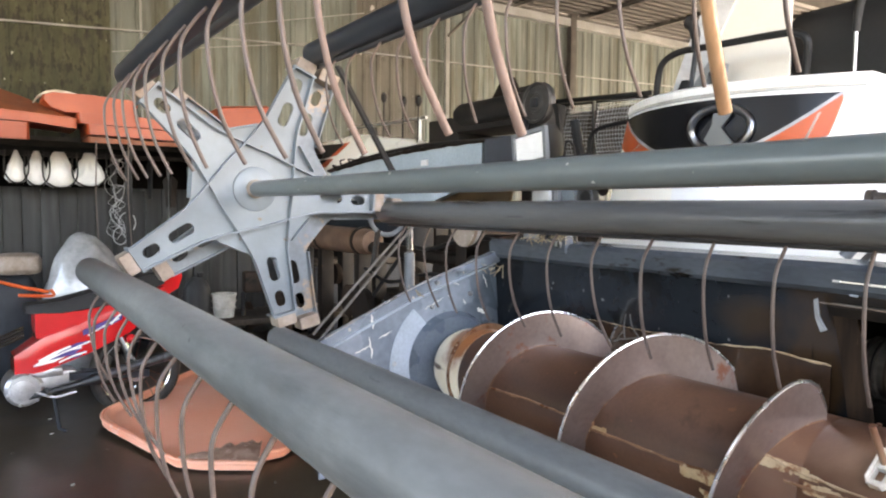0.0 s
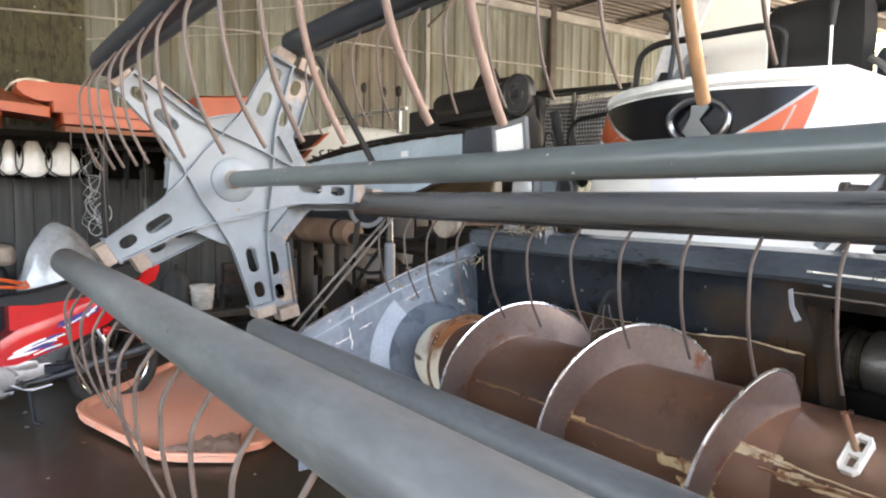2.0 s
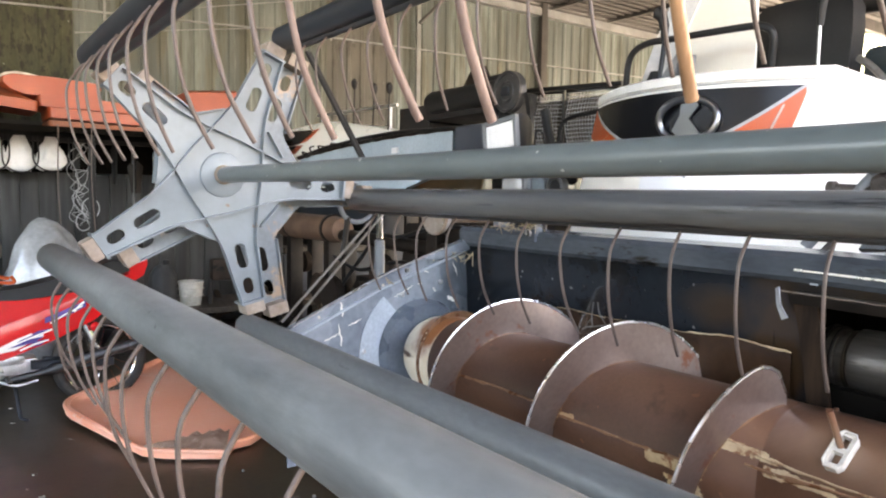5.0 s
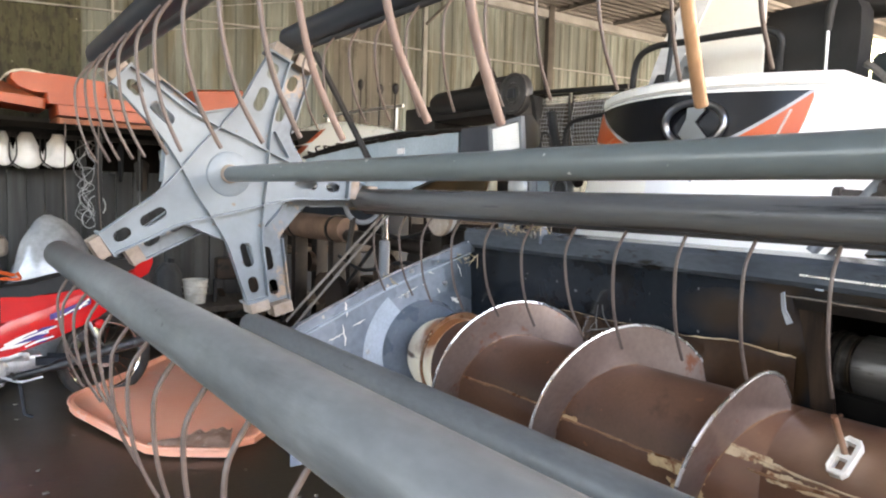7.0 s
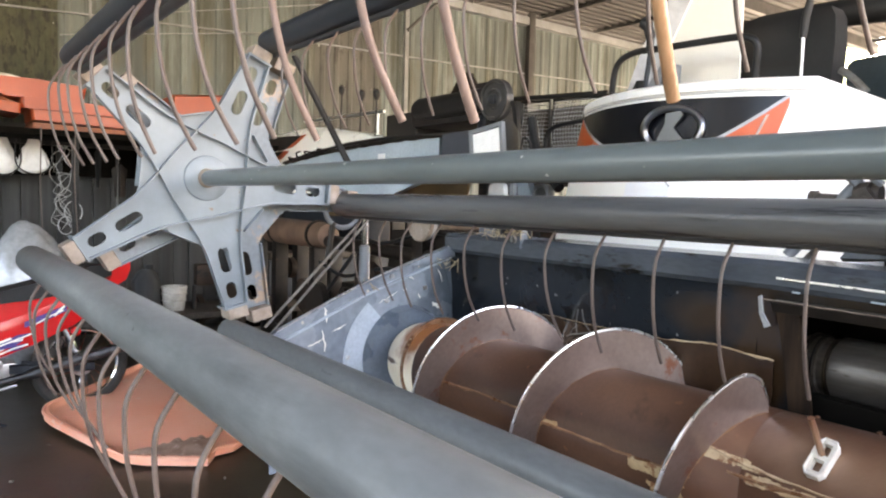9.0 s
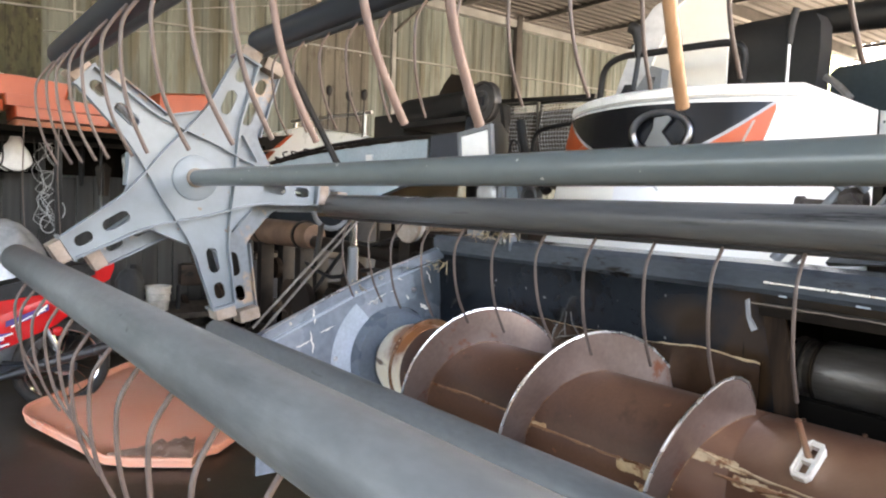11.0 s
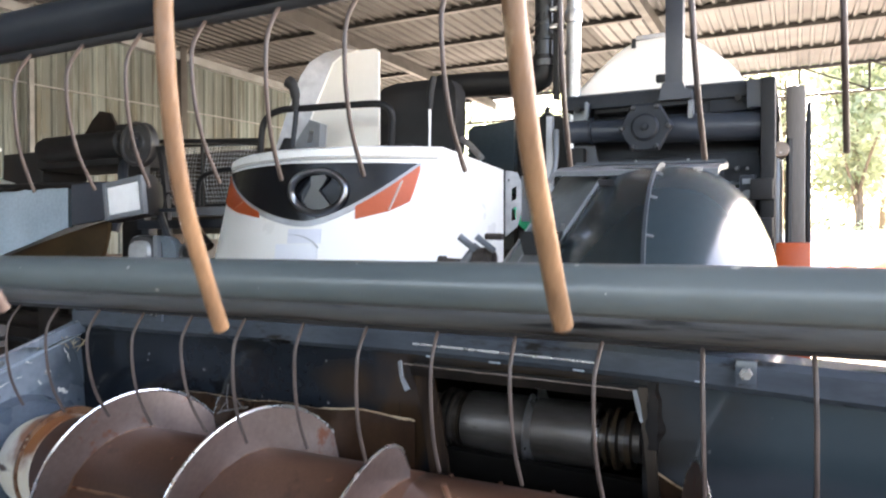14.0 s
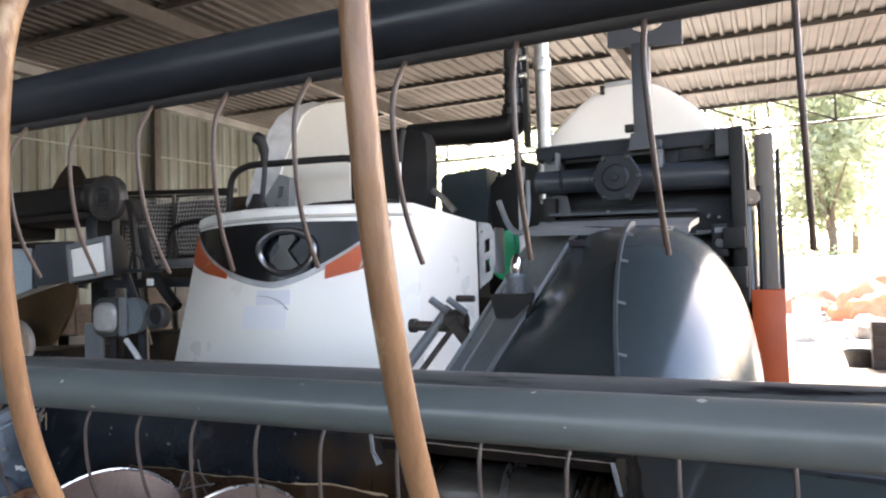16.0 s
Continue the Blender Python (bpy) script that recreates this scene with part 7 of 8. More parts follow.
# wrapped bundle and drums below
wb = thing("wrapped_bundle", "bundle wrapped in crumpled clear grey plastic sheet", "bundle")
bm = bmesh.new()
bmesh.ops.create_icosphere(bm, subdivisions=4, radius=1.0)
for v in bm.verts:
    n = noise.fractal(v.co * 1.3, 1.0, 2.0, 2) * 0.09 + abs(noise.noise(v.co * 2.2)) * 0.07
    v.co = Vector((-4.2 + v.co.x * 0.26 * (1 + n), -0.02 + v.co.y * 0.30 * (1 + n), max(0.0, 0.62 + v.co.z * 0.57 * (1 + n))))
part("plastic_wrap", bm, WRAP, wb)
for z0, z1, y, mt, lab in ((0.0, 0.88, -0.5, DARKMETAL, "dark dusty crate beside the wrapped bundle"), (0.88, 1.05, -0.47, BRACKET, "pale dusty sack lying on a crate")):
    ct = thing("crate" if z0 == 0 else "sack", lab, "crate" if z0 == 0 else "sack")
    bm = bmesh.new()
    bmesh.ops.create_icosphere(bm, subdivisions=4, radius=1.0)
    for v in bm.verts:
        c = v.co.copy()
        q = [math.copysign(abs(t) ** 0.45, t) for t in c]
        n = 1 + 0.06 * noise.noise(c * 2.5 + Vector((z1, 0, 0)))
        v.co = Vector((-4.45 + q[0] * 0.2 * n, y + q[1] * 0.16 * n, (z0 + z1) / 2 + q[2] * (z1 - z0) / 2))
    part("sack_skin" if z0 else "crate_body", bm, mt, ct)
bench = thing("low_bench", "low dark wooden bench holding a bucket", "bench")
part("bench_top", box(-4.6, -3.9, 0.8, 2.3, 0.40, 0.45, 0.005), WOOD, bench)
for x, y in ((-4.55, 0.85), (-3.95, 0.85), (-4.55, 2.25), (-3.95, 2.25)):
    part("bench_leg", box(x - 0.03, x + 0.03, y - 0.03, y + 0.03, 0, 0.40, 0.003), WOOD, bench)
bu = thing("plastic_bucket", "dirty pale plastic bucket standing on the bench", "bucket", (-4.15, 1.08, 0.45))
part("bucket_wall", lathe([(0.0, 0.02), (0.0, 0.085), (0.19, 0.105), (0.195, 0.112), (0.21, 0.112), (0.21, 0.10), (0.02, 0.08), (0.02, 0.02)], "z", (0, 0, 0), 28), BUCKETM, bu)
for z in (0.08, 0.14):
    part("bucket_rib", lathe([(z, 0.09 + 0.1 * z), (z + 0.004, 0.1 + 0.1 * z), (z + 0.008, 0.09 + 0.1 * z)], "z", (0, 0, 0), 28), BUCKETM, bu)
jc = thing("plastic_jar", "dark dusty plastic jar standing on the bench", "jar", (-4.2, 0.86, 0.45))
part("can_body", lathe([(0, 0.02), (0, 0.10), (0.04, 0.115), (0.26, 0.115), (0.33, 0.08), (0.36, 0.04), (0.36, 0.01)], "z", (0, 0, 0), 24), PLANK, jc)
part("can_neck", lathe([(0.36, 0.03), (0.40, 0.03)], "z", (0, 0.03, 0), 12), BLACK, jc)
rt = thing("rusty_tank", "brown rusty tank lying on trestles behind the reel", "tank")
part("tank_shell", lathe([(-4.0, 0.02), (-3.99, 0.10), (-3.95, 0.115), (-3.0, 0.105), (-2.86, 0.095), (-2.84, 0.02)], "x", (0, 1.9, 1.16), 28), RUSTTANK, rt)
for x in (-3.8, -3.05):
    part("tank_band", lathe([(x, 0.10), (x, 0.119), (x + 0.03, 0.119), (x + 0.03, 0.10)], "x", (0, 1.9, 1.16), 28), GREASE, rt)
    part("trestle", box(x - 0.03, x + 0.06, 1.84, 1.96, 0.0, 1.06, 0.006), GREASE, rt)
ju = thing("junk_pile", "dark greasy machine parts piled behind the reel", "machine parts")
random.seed(5)
for k in range(34):
    x, y = random.uniform(-4.6, -2.0), random.uniform(1.2, 2.1)
    z = random.uniform(0.0, 0.75)
    if k % 3 == 0:
        part("pipe_piece", sweep([(x, y, z), (x + random.uniform(-0.5, 0.5), y + random.uniform(-0.2, 0.2), z + random.uniform(-0.0, 0.5))], random.uniform(0.015, 0.04), 8), random.choice((GREASE, BLACK, RUSTDARK)), ju)
    elif k % 3 == 1:
        part("casting", box(-0.15, 0.15, -0.1, 0.1, -0.1, 0.1, 0.03, None, pose(x, y, z + 0.12, random.uniform(-20, 20), random.uniform(-20, 20), random.uniform(0, 90)) @ Matrix.Diagonal((random.uniform(0.5, 1.6), 1, random.uniform(0.5, 1.5), 1))), random.choice((GREASE, BLACK, RUSTDARK)), ju)
    else:
        r = random.uniform(0.06, 0.16)
        part("wheel_piece", lathe([(y, r * 0.3), (y, r), (y + 0.05, r), (y + 0.05, r * 0.3)], "y", (x, 0, z + r), 20), random.choice((GREASE, RUSTDARK, GREASE)), ju)
ob = thing("work_bench", "dark work bench cluttered with parts by the wall", "bench")
part("bench_top", box(-5.5, -4.7, 2.2, 5.0, 0.82, 0.88, 0.005), WOOD, ob)
part("bench_front", box(-4.8, -4.75, 2.2, 5.0, 0.1, 0.8, 0.005), DARKMETAL, ob)
for k in range(9):
    y = 2.3 + 0.3 * k
    part("parts_box", box(-5.2, -4.9, y, y + random.uniform(0.12, 0.26), 0.88, 0.88 + random.uniform(0.1, 0.4), 0.01), random.choice((DARKMETAL, GREASE, BLACK, GREASE)), ob)
random.seed(8)
for k in range(13):
    y = 2.5 + 0.5 * k + random.uniform(-0.1, 0.1)
    w, h = random.uniform(0.35, 0.55), random.uniform(1.35, 1.75)
    bd = thing("leaning_board", "dark weathered board leaning on the wall", "board", (-5.5, y, 0), "boards by the wall")
    part("board_face", box(-0.012, 0.012, -w / 2, w / 2, 0, h, 0.004, None, pose(0.11, 0, 0, 0, -4, random.uniform(-3, 3))), random.choice((SHADEBLACK, GREASE, RUSTDARK)), bd)
# ---- orange sheet on the floor ----
sh = thing("floor_panel", "faded orange sheet-metal cover lying on the floor", "machine cover")
SLOPE = 0.03


def tray(x, y, up):
    """The tray lies with its far end a little raised."""
    return Vector((x, y, 0.012 + SLOPE * max(0.0, -1.55 - x) + up))


edge = [(p.x, p.y) for p in smooth_line([(-2.60, -0.085, 0), (-2.74, -0.10, 0), (-2.88, -0.07, 0), (-2.97, 0.0, 0), (-3.10, 0.14, 0), (-3.34, 0.38, 0), (-3.64, 0.67, 0), (-3.70, 0.78, 0), (-3.62, 0.90, 0), (-3.2, 1.0, 0), (-2.5, 1.02, 0), (-1.9, 0.92, 0), (-1.66, 0.70, 0)], 3)] + [(-1.65, 0.595), (-1.535, 0.515), (-1.70, 0.245), (-1.80, 0.145), (-2.15, 0.045)]
cx, cy = sum(p[0] for p in edge) / len(edge), sum(p[1] for p in edge) / len(edge)
bm = bmesh.new()
loops = []
for shrink, h in ((0.0, 0.0), (0.0, 0.038), (0.030, 0.044), (0.055, 0.020), (0.085, 0.014), (0.30, 0.018), (0.60, 0.022)):
    ring = []
    for x, y in edge:
        d = math.hypot(x - cx, y - cy)
        q = max(0.05, 1 - shrink / d) if shrink < 0.2 else max(0.05, 1 - shrink)
        ring.append(bm.verts.new(tray(cx + (x - cx) * q, cy + (y - cy) * q, h)))
    loops.append(ring)
for a, b in zip(loops, loops[1:]):
    for k in range(len(edge)):
        bm.faces.new((a[k], a[(k + 1) % len(edge)], b[(k + 1) % len(edge)], b[k]))
bm.faces.new(loops[-1])
part("sheet_face", bm, PALEORANGE, sh)
part("sheet_rim", sweep([tray(x, y, 0.04) for x, y in edge], 0.011, 8, None, False, True), PALEORANGE, sh, "rolled orange rim")
# dried mud along the near side, thickest by the torn corner
bm = bmesh.new()
n = 26
lanes = []
for i in range(n + 1):
    f = i / n
    a, b = Vector((-1.80, 0.155)).lerp(Vector((-1.545, 0.52)), f), Vector((-1.93, 0.29)).lerp(Vector((-1.90, 0.66)), f)
    w = math.sin(math.pi * min(1.0, 0.08 + f * 1.5) * 0.5) * (0.85 + 0.35 * noise.noise((f * 9, 2.0, 0.0)))
    lanes.append([bm.verts.new(tray(*a.lerp(b, g * w), 0.046 + 0.012 * math.sin(math.pi * g) + 0.007 * noise.noise((f * 14, g * 5, 1.0)))) for g in (0.03, 0.2, 0.4, 0.6, 0.8, 1.0)])
for p, q in zip(lanes, lanes[1:]):
    for j in range(5):
        bm.faces.new((p[j], p[j + 1], q[j + 1], q[j]))
part("mud_crust", bm, MUD, sh, "dried pale mud crust")
# ---- motorcycle ----
mo = thing("motorcycle", "red and black underbone motorcycle leaning on its stand", "motorcycle", (-3.05, 0.0, 0), turn=4)


def wheel(y):
    w = part("wheel", sweep([(0, y + 0.236 * math.cos(a), 0.30 + 0.236 * math.sin(a)) for a in [2 * math.pi * i / 40 for i in range(40)]], 0.014, 10, None, False, True), CHROME, mo, "spoked chrome wheel")
    part("tyre", sweep([(0, y + 0.265 * math.cos(a), 0.30 + 0.265 * math.sin(a)) for a in [2 * math.pi * i / 40 for i in range(40)]], 0.036, 10, None, False, True), RUBBER, w)
    part("hub", lathe([(-0.05, 0.05), (-0.045, 0.07), (0.045, 0.07), (0.05, 0.05)], "x", (0, y, 0.30), 20), ALU, w)
    for i in range(18):
        a = 2 * math.pi * i / 18
        part("spoke", sweep([(0.02 * (-1) ** i, y + 0.06 * math.cos(a + 0.4), 0.30 + 0.06 * math.sin(a + 0.4)), (0, y + 0.235 * math.cos(a), 0.30 + 0.235 * math.sin(a))], 0.0025, 4), CHROME, w)


wheel(0.16)
wheel(-1.08)
part("seat", loft([[(s * w, y, z) for s, z in ((-1, z0), (-0.8, z1), (0.8, z1), (1, z0))] for y, w, z0, z1 in ((-0.50, 0.09, 0.76, 0.81), (-0.3, 0.13, 0.755, 0.83), (0.0, 0.13, 0.79, 0.90), (0.22, 0.12, 0.86, 0.97), (0.34, 0.08, 0.90, 0.96))]), BLACK, mo, "long black seat")
part("side_fairing", loft([[(s * w, y, z) for s, z in ((-1, z0), (-1.05, (z0 + z1) / 2), (-0.9, z1), (0.9, z1), (1.05, (z0 + z1) / 2), (1, z0))] for y, w, z0, z1 in ((-0.57, 0.10, 0.38, 0.50), (-0.42, 0.125, 0.39, 0.60), (-0.15, 0.13, 0.48, 0.69), (0.10, 0.12, 0.59, 0.78), (0.34, 0.08, 0.76, 0.88))]), RED, mo, "glossy red side fairing")
part("under_seat_panel", loft([[(s * w, y, z) for s, z in ((-1, z0), (-1, z1), (1, z1), (1, z0))] for y, w, z0, z1 in ((-0.45, 0.09, 0.60, 0.755), (-0.2, 0.115, 0.60, 0.76), (0.06, 0.11, 0.66, 0.79))]), RED, mo, "red panel under the seat", smooth=False)
part("decal", loft([[(0.137 + d, y, z0), (0.137 + d, y, z1), (0.13 + d, y, z1), (0.13 + d, y, z0)] for y, z0, z1, d in ((-0.19, 0.60, 0.635, 0.004), (-0.08, 0.63, 0.675, 0.002), (0.05, 0.685, 0.725, -0.003))]), DECALBLUE, mo, "violet blue decal")
for y0, z0, y1, z1 in ((-0.35, 0.495, -0.16, 0.565), (-0.40, 0.462, -0.20, 0.52), (-0.31, 0.455, -0.17, 0.50)):
    part("decal", sheet([(y0, z0), (y1 - 0.05, z1 - 0.035), (y1, z1), (y1 - 0.07, z1 - 0.008), (y0 + 0.05, z0 + 0.028)], (), 0.003, Matrix(((0, 0, 1, 0.1405), (1, 0, 0, 0), (0, 1, 0, 0), (0, 0, 0, 1)))), DECALBLUE, mo, "violet blue decal")
for k, (y0, z0, y1, z1) in enumerate(((-0.47, 0.432, -0.15, 0.555), (-0.44, 0.46, -0.26, 0.535), (-0.33, 0.44, -0.17, 0.49), (-0.16, 0.595, 0.03, 0.69), (-0.02, 0.655, 0.04, 0.715))):
    part("decal", strip([(0.1445, y0, z0), (0.1455, (y0 + y1) / 2, (z0 + z1) / 2 + 0.006), (0.1445, y1, z1)], (0, -0.45, 0.9), (0.009, 0.013, 0.010, 0.008, 0.012)[k], (1, 0, 0), 0.002), WHITE, mo, "white decal stripe")
part("decal", loft([[(0.139 + d, y, z0), (0.139 + d, y, z1), (0.13 + d, y, z1), (0.13 + d, y, z0)] for y, z0, z1, d in ((-0.46, 0.432, 0.445, 0.0), (-0.36, 0.448, 0.505, 0.002), (-0.2, 0.52, 0.555, 0.004))]), WHITE, mo, "white decal")
part("front_fairing", loft([[(s * w, y, z) for s, z in ((-1, z0), (-0.9, z1), (0.9, z1), (1, z0))] for y, w, z0, z1 in ((-0.98, 0.05, 0.5, 0.8), (-0.85, 0.11, 0.42, 0.82), (-0.68, 0.12, 0.40, 0.62))]), GLOSSBLACK, mo, "black leg shield")
for k in range(4):
    part("chrome_bar", sweep(smooth_line([(0.13, -0.92, 0.70 - 0.02 * k), (0.14, -0.70, 0.63 - 0.02 * k), (0.135, -0.52, 0.69 - 0.02 * k)], 4), 0.007, 6), CHROME, mo)
part("engine", lathe([(-0.10, 0.05), (-0.10, 0.11), (0.10, 0.11), (0.12, 0.09), (0.125, 0.02)], "x", (0, -0.52, 0.29), 24), ALU, mo, "cast alloy engine")
part("engine_case", box(-0.09, 0.10, -0.52, -0.22, 0.24, 0.38, 0.03), ALU, mo)
part("clutch_cover", lathe([(0.10, 0.07), (0.13, 0.065), (0.135, 0.03)], "x", (0, -0.53, 0.29), 20), ALU, mo)
part("exhaust", sweep(smooth_line([(0.11, -0.50, 0.24), (0.13, -0.20, 0.29), (0.14, 0.10, 0.36), (0.14, 0.42, 0.42)], 5), [0.02] * 6 + [0.036] * 10, 14), RISER, mo)
part("swing_arm", sweep([(0.08, -0.2, 0.36), (0.08, 0.16, 0.30)], 0.02, 8), DARKMETAL, mo)
part("shock", sweep([(0.09, 0.02, 0.62), (0.09, 0.14, 0.34)], 0.024, 10), CHROME, mo)
for a in range(6):
    g = radians(60 * a + 12)
    part("cover_bolt", lathe([(0.122, 0.010), (0.134, 0.009)], "x", (0, -0.52 + 0.098 * math.cos(g), 0.29 + 0.098 * math.sin(g)), 6), ALU, mo)
for k in range(6):
    part("cylinder_fin", box(-0.06, 0.075, -0.76 - 0.016 * k, -0.754 - 0.016 * k, 0.30, 0.40, 0.002), ALU, mo)
part("crank_case_top", box(-0.08, 0.11, -0.50, -0.30, 0.345, 0.405, 0.02), ALU, mo)
part("gear_lever", sweep(smooth_line([(0.14, -0.46, 0.27), (0.16, -0.36, 0.23), (0.17, -0.24, 0.25)], 4), 0.009, 8), ALU, mo)
part("chain_case", loft([[(x, y, z) for x, z in ((0.095, zc - h), (0.12, zc - h * 0.7), (0.12, zc + h * 0.7), (0.095, zc + h))] for y, zc, h in ((-0.27, 0.335, 0.03), (-0.1, 0.325, 0.034), (0.12, 0.31, 0.04), (0.22, 0.30, 0.035))]), DARKMETAL, mo)
part("indicator_lamp", lathe([(0.09, 0.012), (0.11, 0.028), (0.15, 0.03), (0.165, 0.01)], "x", (0, 0.10, 0.55), 14), RED, mo)
part("kick_stand", sweep([(0.06, -0.36, 0.26), (0.15, -0.34, 0.02), (0.17, -0.30, 0.0)], 0.011, 8), DARKMETAL, mo)
part("foot_peg", sweep([(0.08, -0.40, 0.27), (0.22, -0.40, 0.27)], 0.014, 8), RUBBER, mo)
part("tail_lamp", loft([[(s * w, y, z) for s, z in ((-1, z0), (0, z1), (1, z0))] for y, w, z0, z1 in ((0.33, 0.06, 0.80, 0.93), (0.44, 0.05, 0.86, 0.97), (0.48, 0.01, 0.93, 0.98))]), RED, mo, "red tail lamp")
part("rear_guard", strip(smooth_line([(-0.05, 0.30, 0.60), (-0.05, 0.42, 0.46), (-0.05, 0.47, 0.34)], 4), (1, 0, 0), 0.10, (0, 1, 0), 0.006), BLACK, mo)
part("lever_guard", sweep(smooth_line([(0.30, -0.70, 1.01), (0.30, -0.58, 0.965), (0.30, -0.44, 0.925), (0.30, -0.40, 0.915)], 4), 0.011, 8), ORANGE, mo, "orange lever")
part("lever_guard", sweep(smooth_line([(0.30, -0.39, 0.93), (0.30, -0.375, 0.89), (0.30, -0.46, 0.895), (0.30, -0.56, 0.905)], 4), 0.010, 8), ORANGE, mo)
part("grip", sweep([(0.30, -0.74, 1.02), (0.14, -0.76, 1.03)], 0.020, 10), ORANGE, mo)
part("handlebar", sweep(smooth_line([(-0.3, -0.72, 0.97), (-0.1, -0.78, 0.99), (0.1, -0.78, 0.99), (0.3, -0.72, 0.97)], 4), 0.012, 8), CHROME, mo)
part("steering_column", sweep([(0, -0.78, 0.98), (0, -1.05, 0.40)], 0.03, 10), BLACK, mo)
part("fork_leg", sweep([(0.06, -0.92, 0.6), (0.06, -1.08, 0.30)], 0.018, 8), ALU, mo)
part("fork_leg", sweep([(-0.06, -0.92, 0.6), (-0.06, -1.08, 0.30)], 0.018, 8), ALU, mo)

# ---- litter on the floor ----
random.seed(52)
lv, lf = [], []
for _ in range(75):
    x, y = random.uniform(-4.2, 0.6), random.uniform(-2.2, 1.2)
    r, h = random.uniform(0.006, 0.022), random.uniform(0.002, 0.010)
    k, a0, n = len(lv), random.uniform(0, 6), random.choice((4, 5, 6))
    ring = [(x + r * random.uniform(0.6, 1.2) * math.cos(a0 + 6.283 * i / n), y + r * random.uniform(0.6, 1.2) * math.sin(a0 + 6.283 * i / n)) for i in range(n)]
    lv += [(p, q, 0.0005) for p, q in ring] + [(x + (p - x) * 0.7, y + (q - y) * 0.7, h) for p, q in ring]
    lf += [(k + i, k + (i + 1) % n, k + n + (i + 1) % n, k + n + i) for i in range(n)] + [tuple(k + n + i for i in range(n))]
me = bpy.data.meshes.new("floor_litter")
me.from_pydata(lv, [], lf)
me.materials.append(LITTERM)
tagged(new("floor_litter", me), "small pale crumbs scattered on the dark floor", "litter", kind="stuff")

# ---- the yard outside ----
yw = tagged(new("yard_wall"), "pale sunlit plastered yard wall", "wall", kind="structure")
part("wall_slab", box(-14, 26, 29.6, 29.9, -0.05, 1.9, 0.02), PLASTER, yw)
random.seed(11)


def leaf_cloud(centre, spread, count, size):
    verts, faces = [], []
    for _ in range(count):
        d = Vector((random.gauss(0, 1), random.gauss(0, 1), random.gauss(0, 1))).normalized() * random.random() ** 0.45
        c = Vector(centre) + Vector((d.x * spread[0], d.y * spread[1], d.z * spread[2]))
        a = Vector((random.gauss(0, 1), random.gauss(0, 1), random.gauss(0, 1))).normalized()
        b = a.cross(Vector((random.gauss(0, 1), random.gauss(0, 1), random.gauss(0, 1)))).normalized()
        s = size * random.uniform(0.6, 1.4)
        n = len(verts)
        verts += [c - a * s, c + b * s * 0.45, c + a * s, c - b * s * 0.45]
        faces.append((n, n + 1, n + 2, n + 3))
    return verts, faces


def tree(x, y, high, wide, name="yard_tree"):
    t = thing(name, "leafy green tree behind the yard wall", "tree", (x, y, -0.03), "trees behind the yard")
    part("trunk", sweep(smooth_line([(0, 0, -0.1), (0.1, 0, high * 0.25), (-0.05, 0.1, high * 0.5), (0.1, 0, high * 0.8)], 4), [0.22 - 0.014 * i for i in range(13)], 10), BARK, t)
    vs, fs = [], []
    for k in range(20):
        a = random.uniform(0, 2 * math.pi)
        r = wide * random.uniform(0.1, 0.8)
        z = high * random.uniform(0.3, 0.95)
        c = (r * math.cos(a), r * math.sin(a), z)
        if k < 7:
            part("limb", sweep(smooth_line([(0, 0, z * 0.55), (c[0] * 0.5, c[1] * 0.5, z * 0.8), c], 3), [0.09, 0.08, 0.07, 0.06, 0.05, 0.04, 0.02], 6), BARK, t)
        v, f = leaf_cloud(c, (wide * 0.40, wide * 0.40, high * 0.12), 230, 0.19)
        fs += [tuple(i + len(vs) for i in q) for q in f]
        vs += v
    me = bpy.data.meshes.new("crown")
    me.from_pydata([tuple(v) for v in vs], [], fs)
    me.materials.append(LEAF)
    c = new("crown", me)
    c.parent = t
    tagged(c, kind="stuff")


for x, y, h, w in ((-7.5, 36, 11, 4.2), (-2.5, 34, 10, 4.0), (1.6, 37, 13, 4.6), (4.4, 33.5, 11.5, 3.6), (8.4, 36, 13, 4.4), (12.5, 34, 11, 4.0), (17.5, 38, 12, 4.5), (-14, 38, 12, 4.5), (6.2, 44, 16, 5.5)):
    tree(x, y, h, w)
vs, fs = [], []
for k in range(40):
    x = random.uniform(-12, 22)
    v, f = leaf_cloud((x, 31.2 + random.uniform(-0.3, 0.8), random.uniform(0.8, 2.3)), (1.0, 0.6, 0.7), 110, 0.12)
    fs += [tuple(i + len(vs) for i in q) for q in f]
    vs += v
me = bpy.data.meshes.new("hedge")
me.from_pydata([tuple(v) for v in vs], [], fs)
me.materials.append(LEAF)
tagged(new("hedge", me), "green shrubs growing along the yard wall", "shrubs", kind="stuff")


def rubble(count, x0, x1, y0, y1, big):
    for _ in range(count):
        x, y, s = random.uniform(x0, x1), random.uniform(y0, y1), random.uniform(0.25, 1) * big
        bm = bmesh.new()
        bmesh.ops.create_icosphere(bm, subdivisions=2, radius=s)
        for v in bm.verts:
            v.co *= 1 + 0.5 * noise.noise(v.co * 2.2 / s + Vector((x, y, 0)))
            v.co.z *= 0.6
        ob = part("rubble_stone", bm, STONE, None, "", False)
        ob.location = (x, y, s * 0.3 - 0.03)
        tagged(ob, "grey rubble block lying in the yard", "stone", "yard rubble")


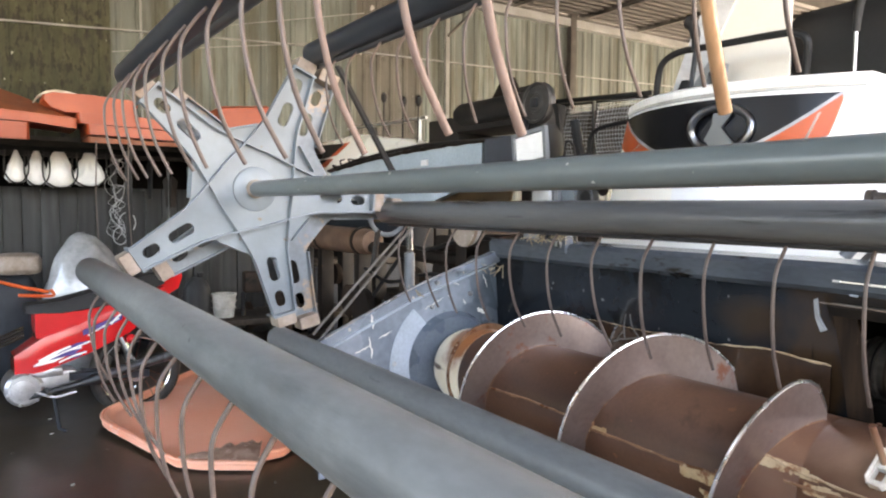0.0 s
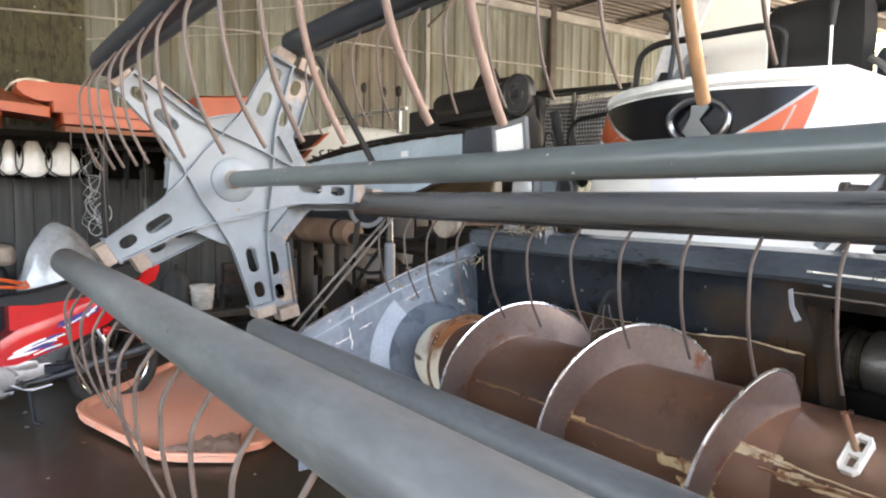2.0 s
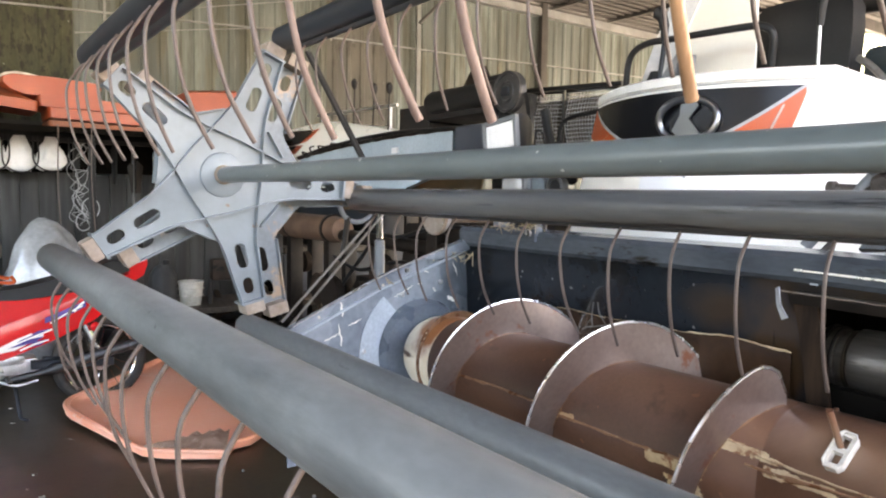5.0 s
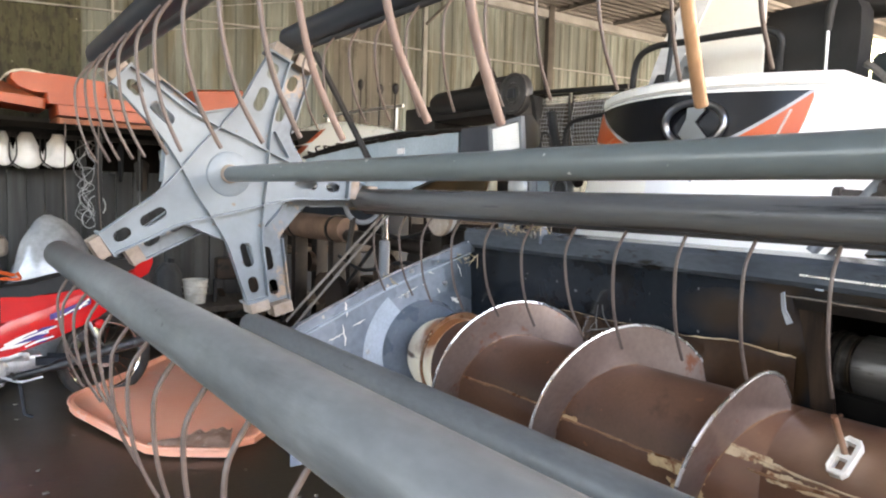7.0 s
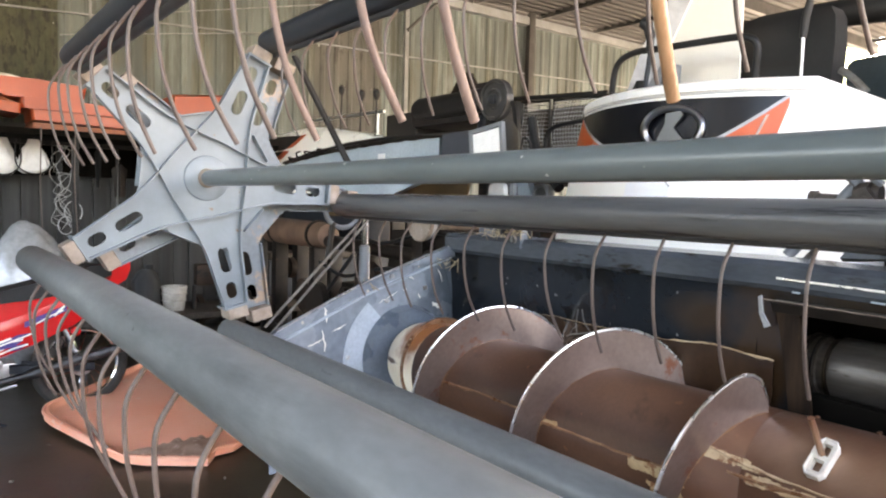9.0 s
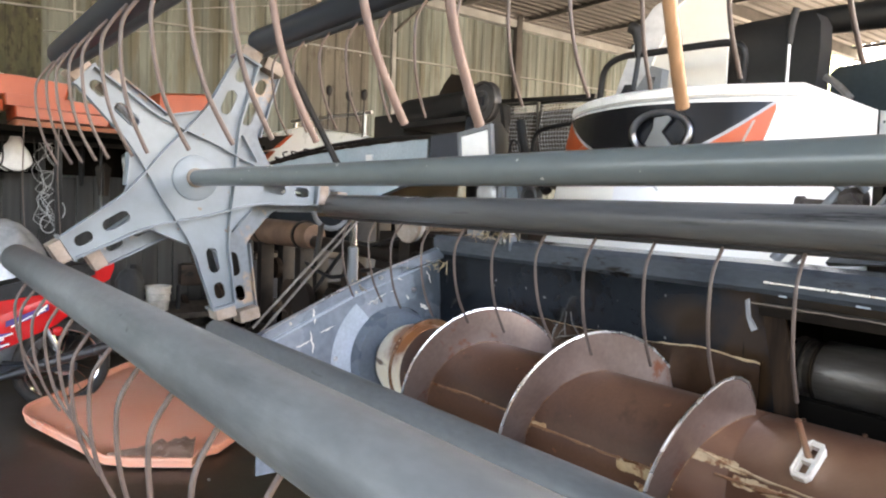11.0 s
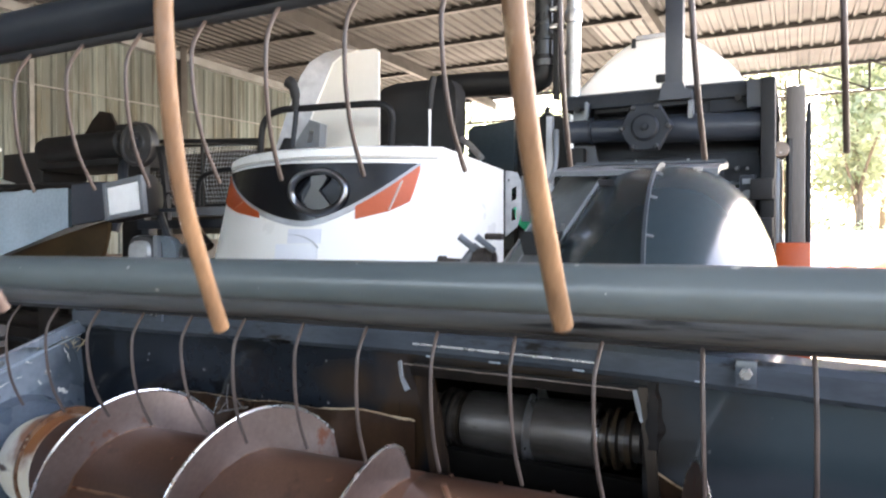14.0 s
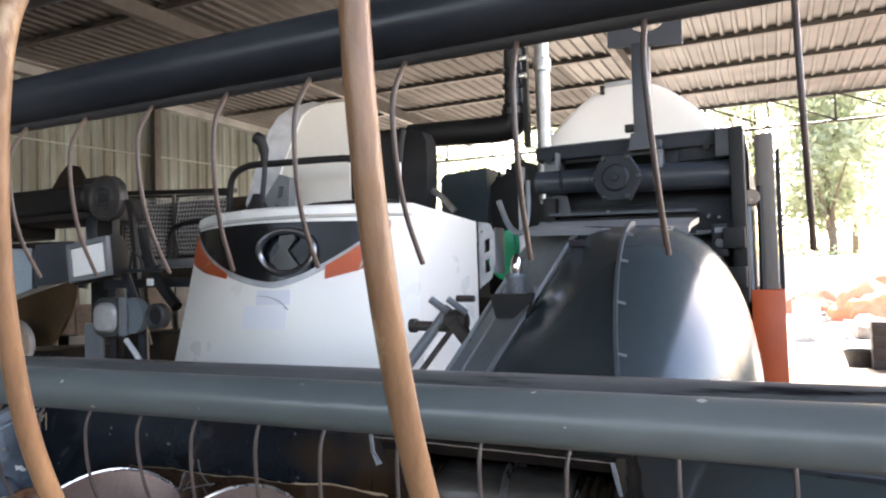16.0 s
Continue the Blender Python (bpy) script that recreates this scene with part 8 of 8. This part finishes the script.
rubble(26, 2.6, 7.5, 17, 28, 0.35)
rubble(12, 2.4, 6.0, 13.5, 19, 0.16)
for x, y, sx, sz in ((4.55, 22.5, 0.9, 1.0), (5.7, 24, 1.4, 1.5), (3.3, 26, 0.8, 0.7)):
    t = thing("tarp_heap", "faded orange tarpaulin thrown over a heap", "tarpaulin")
    bm = bmesh.new()
    bmesh.ops.create_icosphere(bm, subdivisions=4, radius=1.0)
    for v in bm.verts:
        n = 1 + 0.3 * noise.fractal(v.co * 1.8 + Vector((x, y, 0)), 1.0, 2.0, 4)
        v.co = Vector((x + v.co.x * sx * n, y + v.co.y * 0.8 * n, max(-0.03, v.co.z * sz * n)))
    part("tarp_sheet", bm, TARP, t)
ba = thing("black_basin", "black rubber basin standing on the yard", "basin", (3.36, 12.35, -0.03))
part("basin_wall", lathe([(0.0, 0.02), (0.0, 0.20), (0.24, 0.27), (0.26, 0.285), (0.27, 0.28), (0.26, 0.25), (0.03, 0.18), (0.03, 0.02)], "z", (0, 0, 0), 32), RUBBER, ba)
for x, y, z in ((3.7, 12.0, 0.75), (3.95, 13.2, 0.5)):
    ch = thing("wooden_crate", "weathered wooden crate beside the basin", "crate", (x, y, -0.03), "yard crates")
    for k in range(4):
        part("slat", box(-0.25, 0.25, -0.2, -0.18, 0.02 + z * k / 4, z * (k + 0.8) / 4, 0.004), WOOD, ch)
    part("crate_body", box(-0.24, 0.24, -0.178, 0.2, 0, z, 0.01), WOOD, ch)
cl = thing("concrete_slab", "broken pale concrete slab lying in the yard", "slab", (4.3, 17.5, 0.1))
part("slab", box(-0.7, 0.7, -0.5, 0.5, -0.13, 0.12, 0.02, None, pose(0, 0, 0, 4, 6, 12)), STONE, cl)
pl = thing("white_barrel", "pale plastic drum standing in the yard", "drum", (2.75, 16.5, -0.03))
part("drum_shell", lathe([(0, 0.02), (0, 0.26), (0.05, 0.28), (0.3, 0.27), (0.32, 0.29), (0.6, 0.27), (0.85, 0.26), (0.87, 0.02)], "z", (0, 0, 0), 28), BUCKETM, pl)
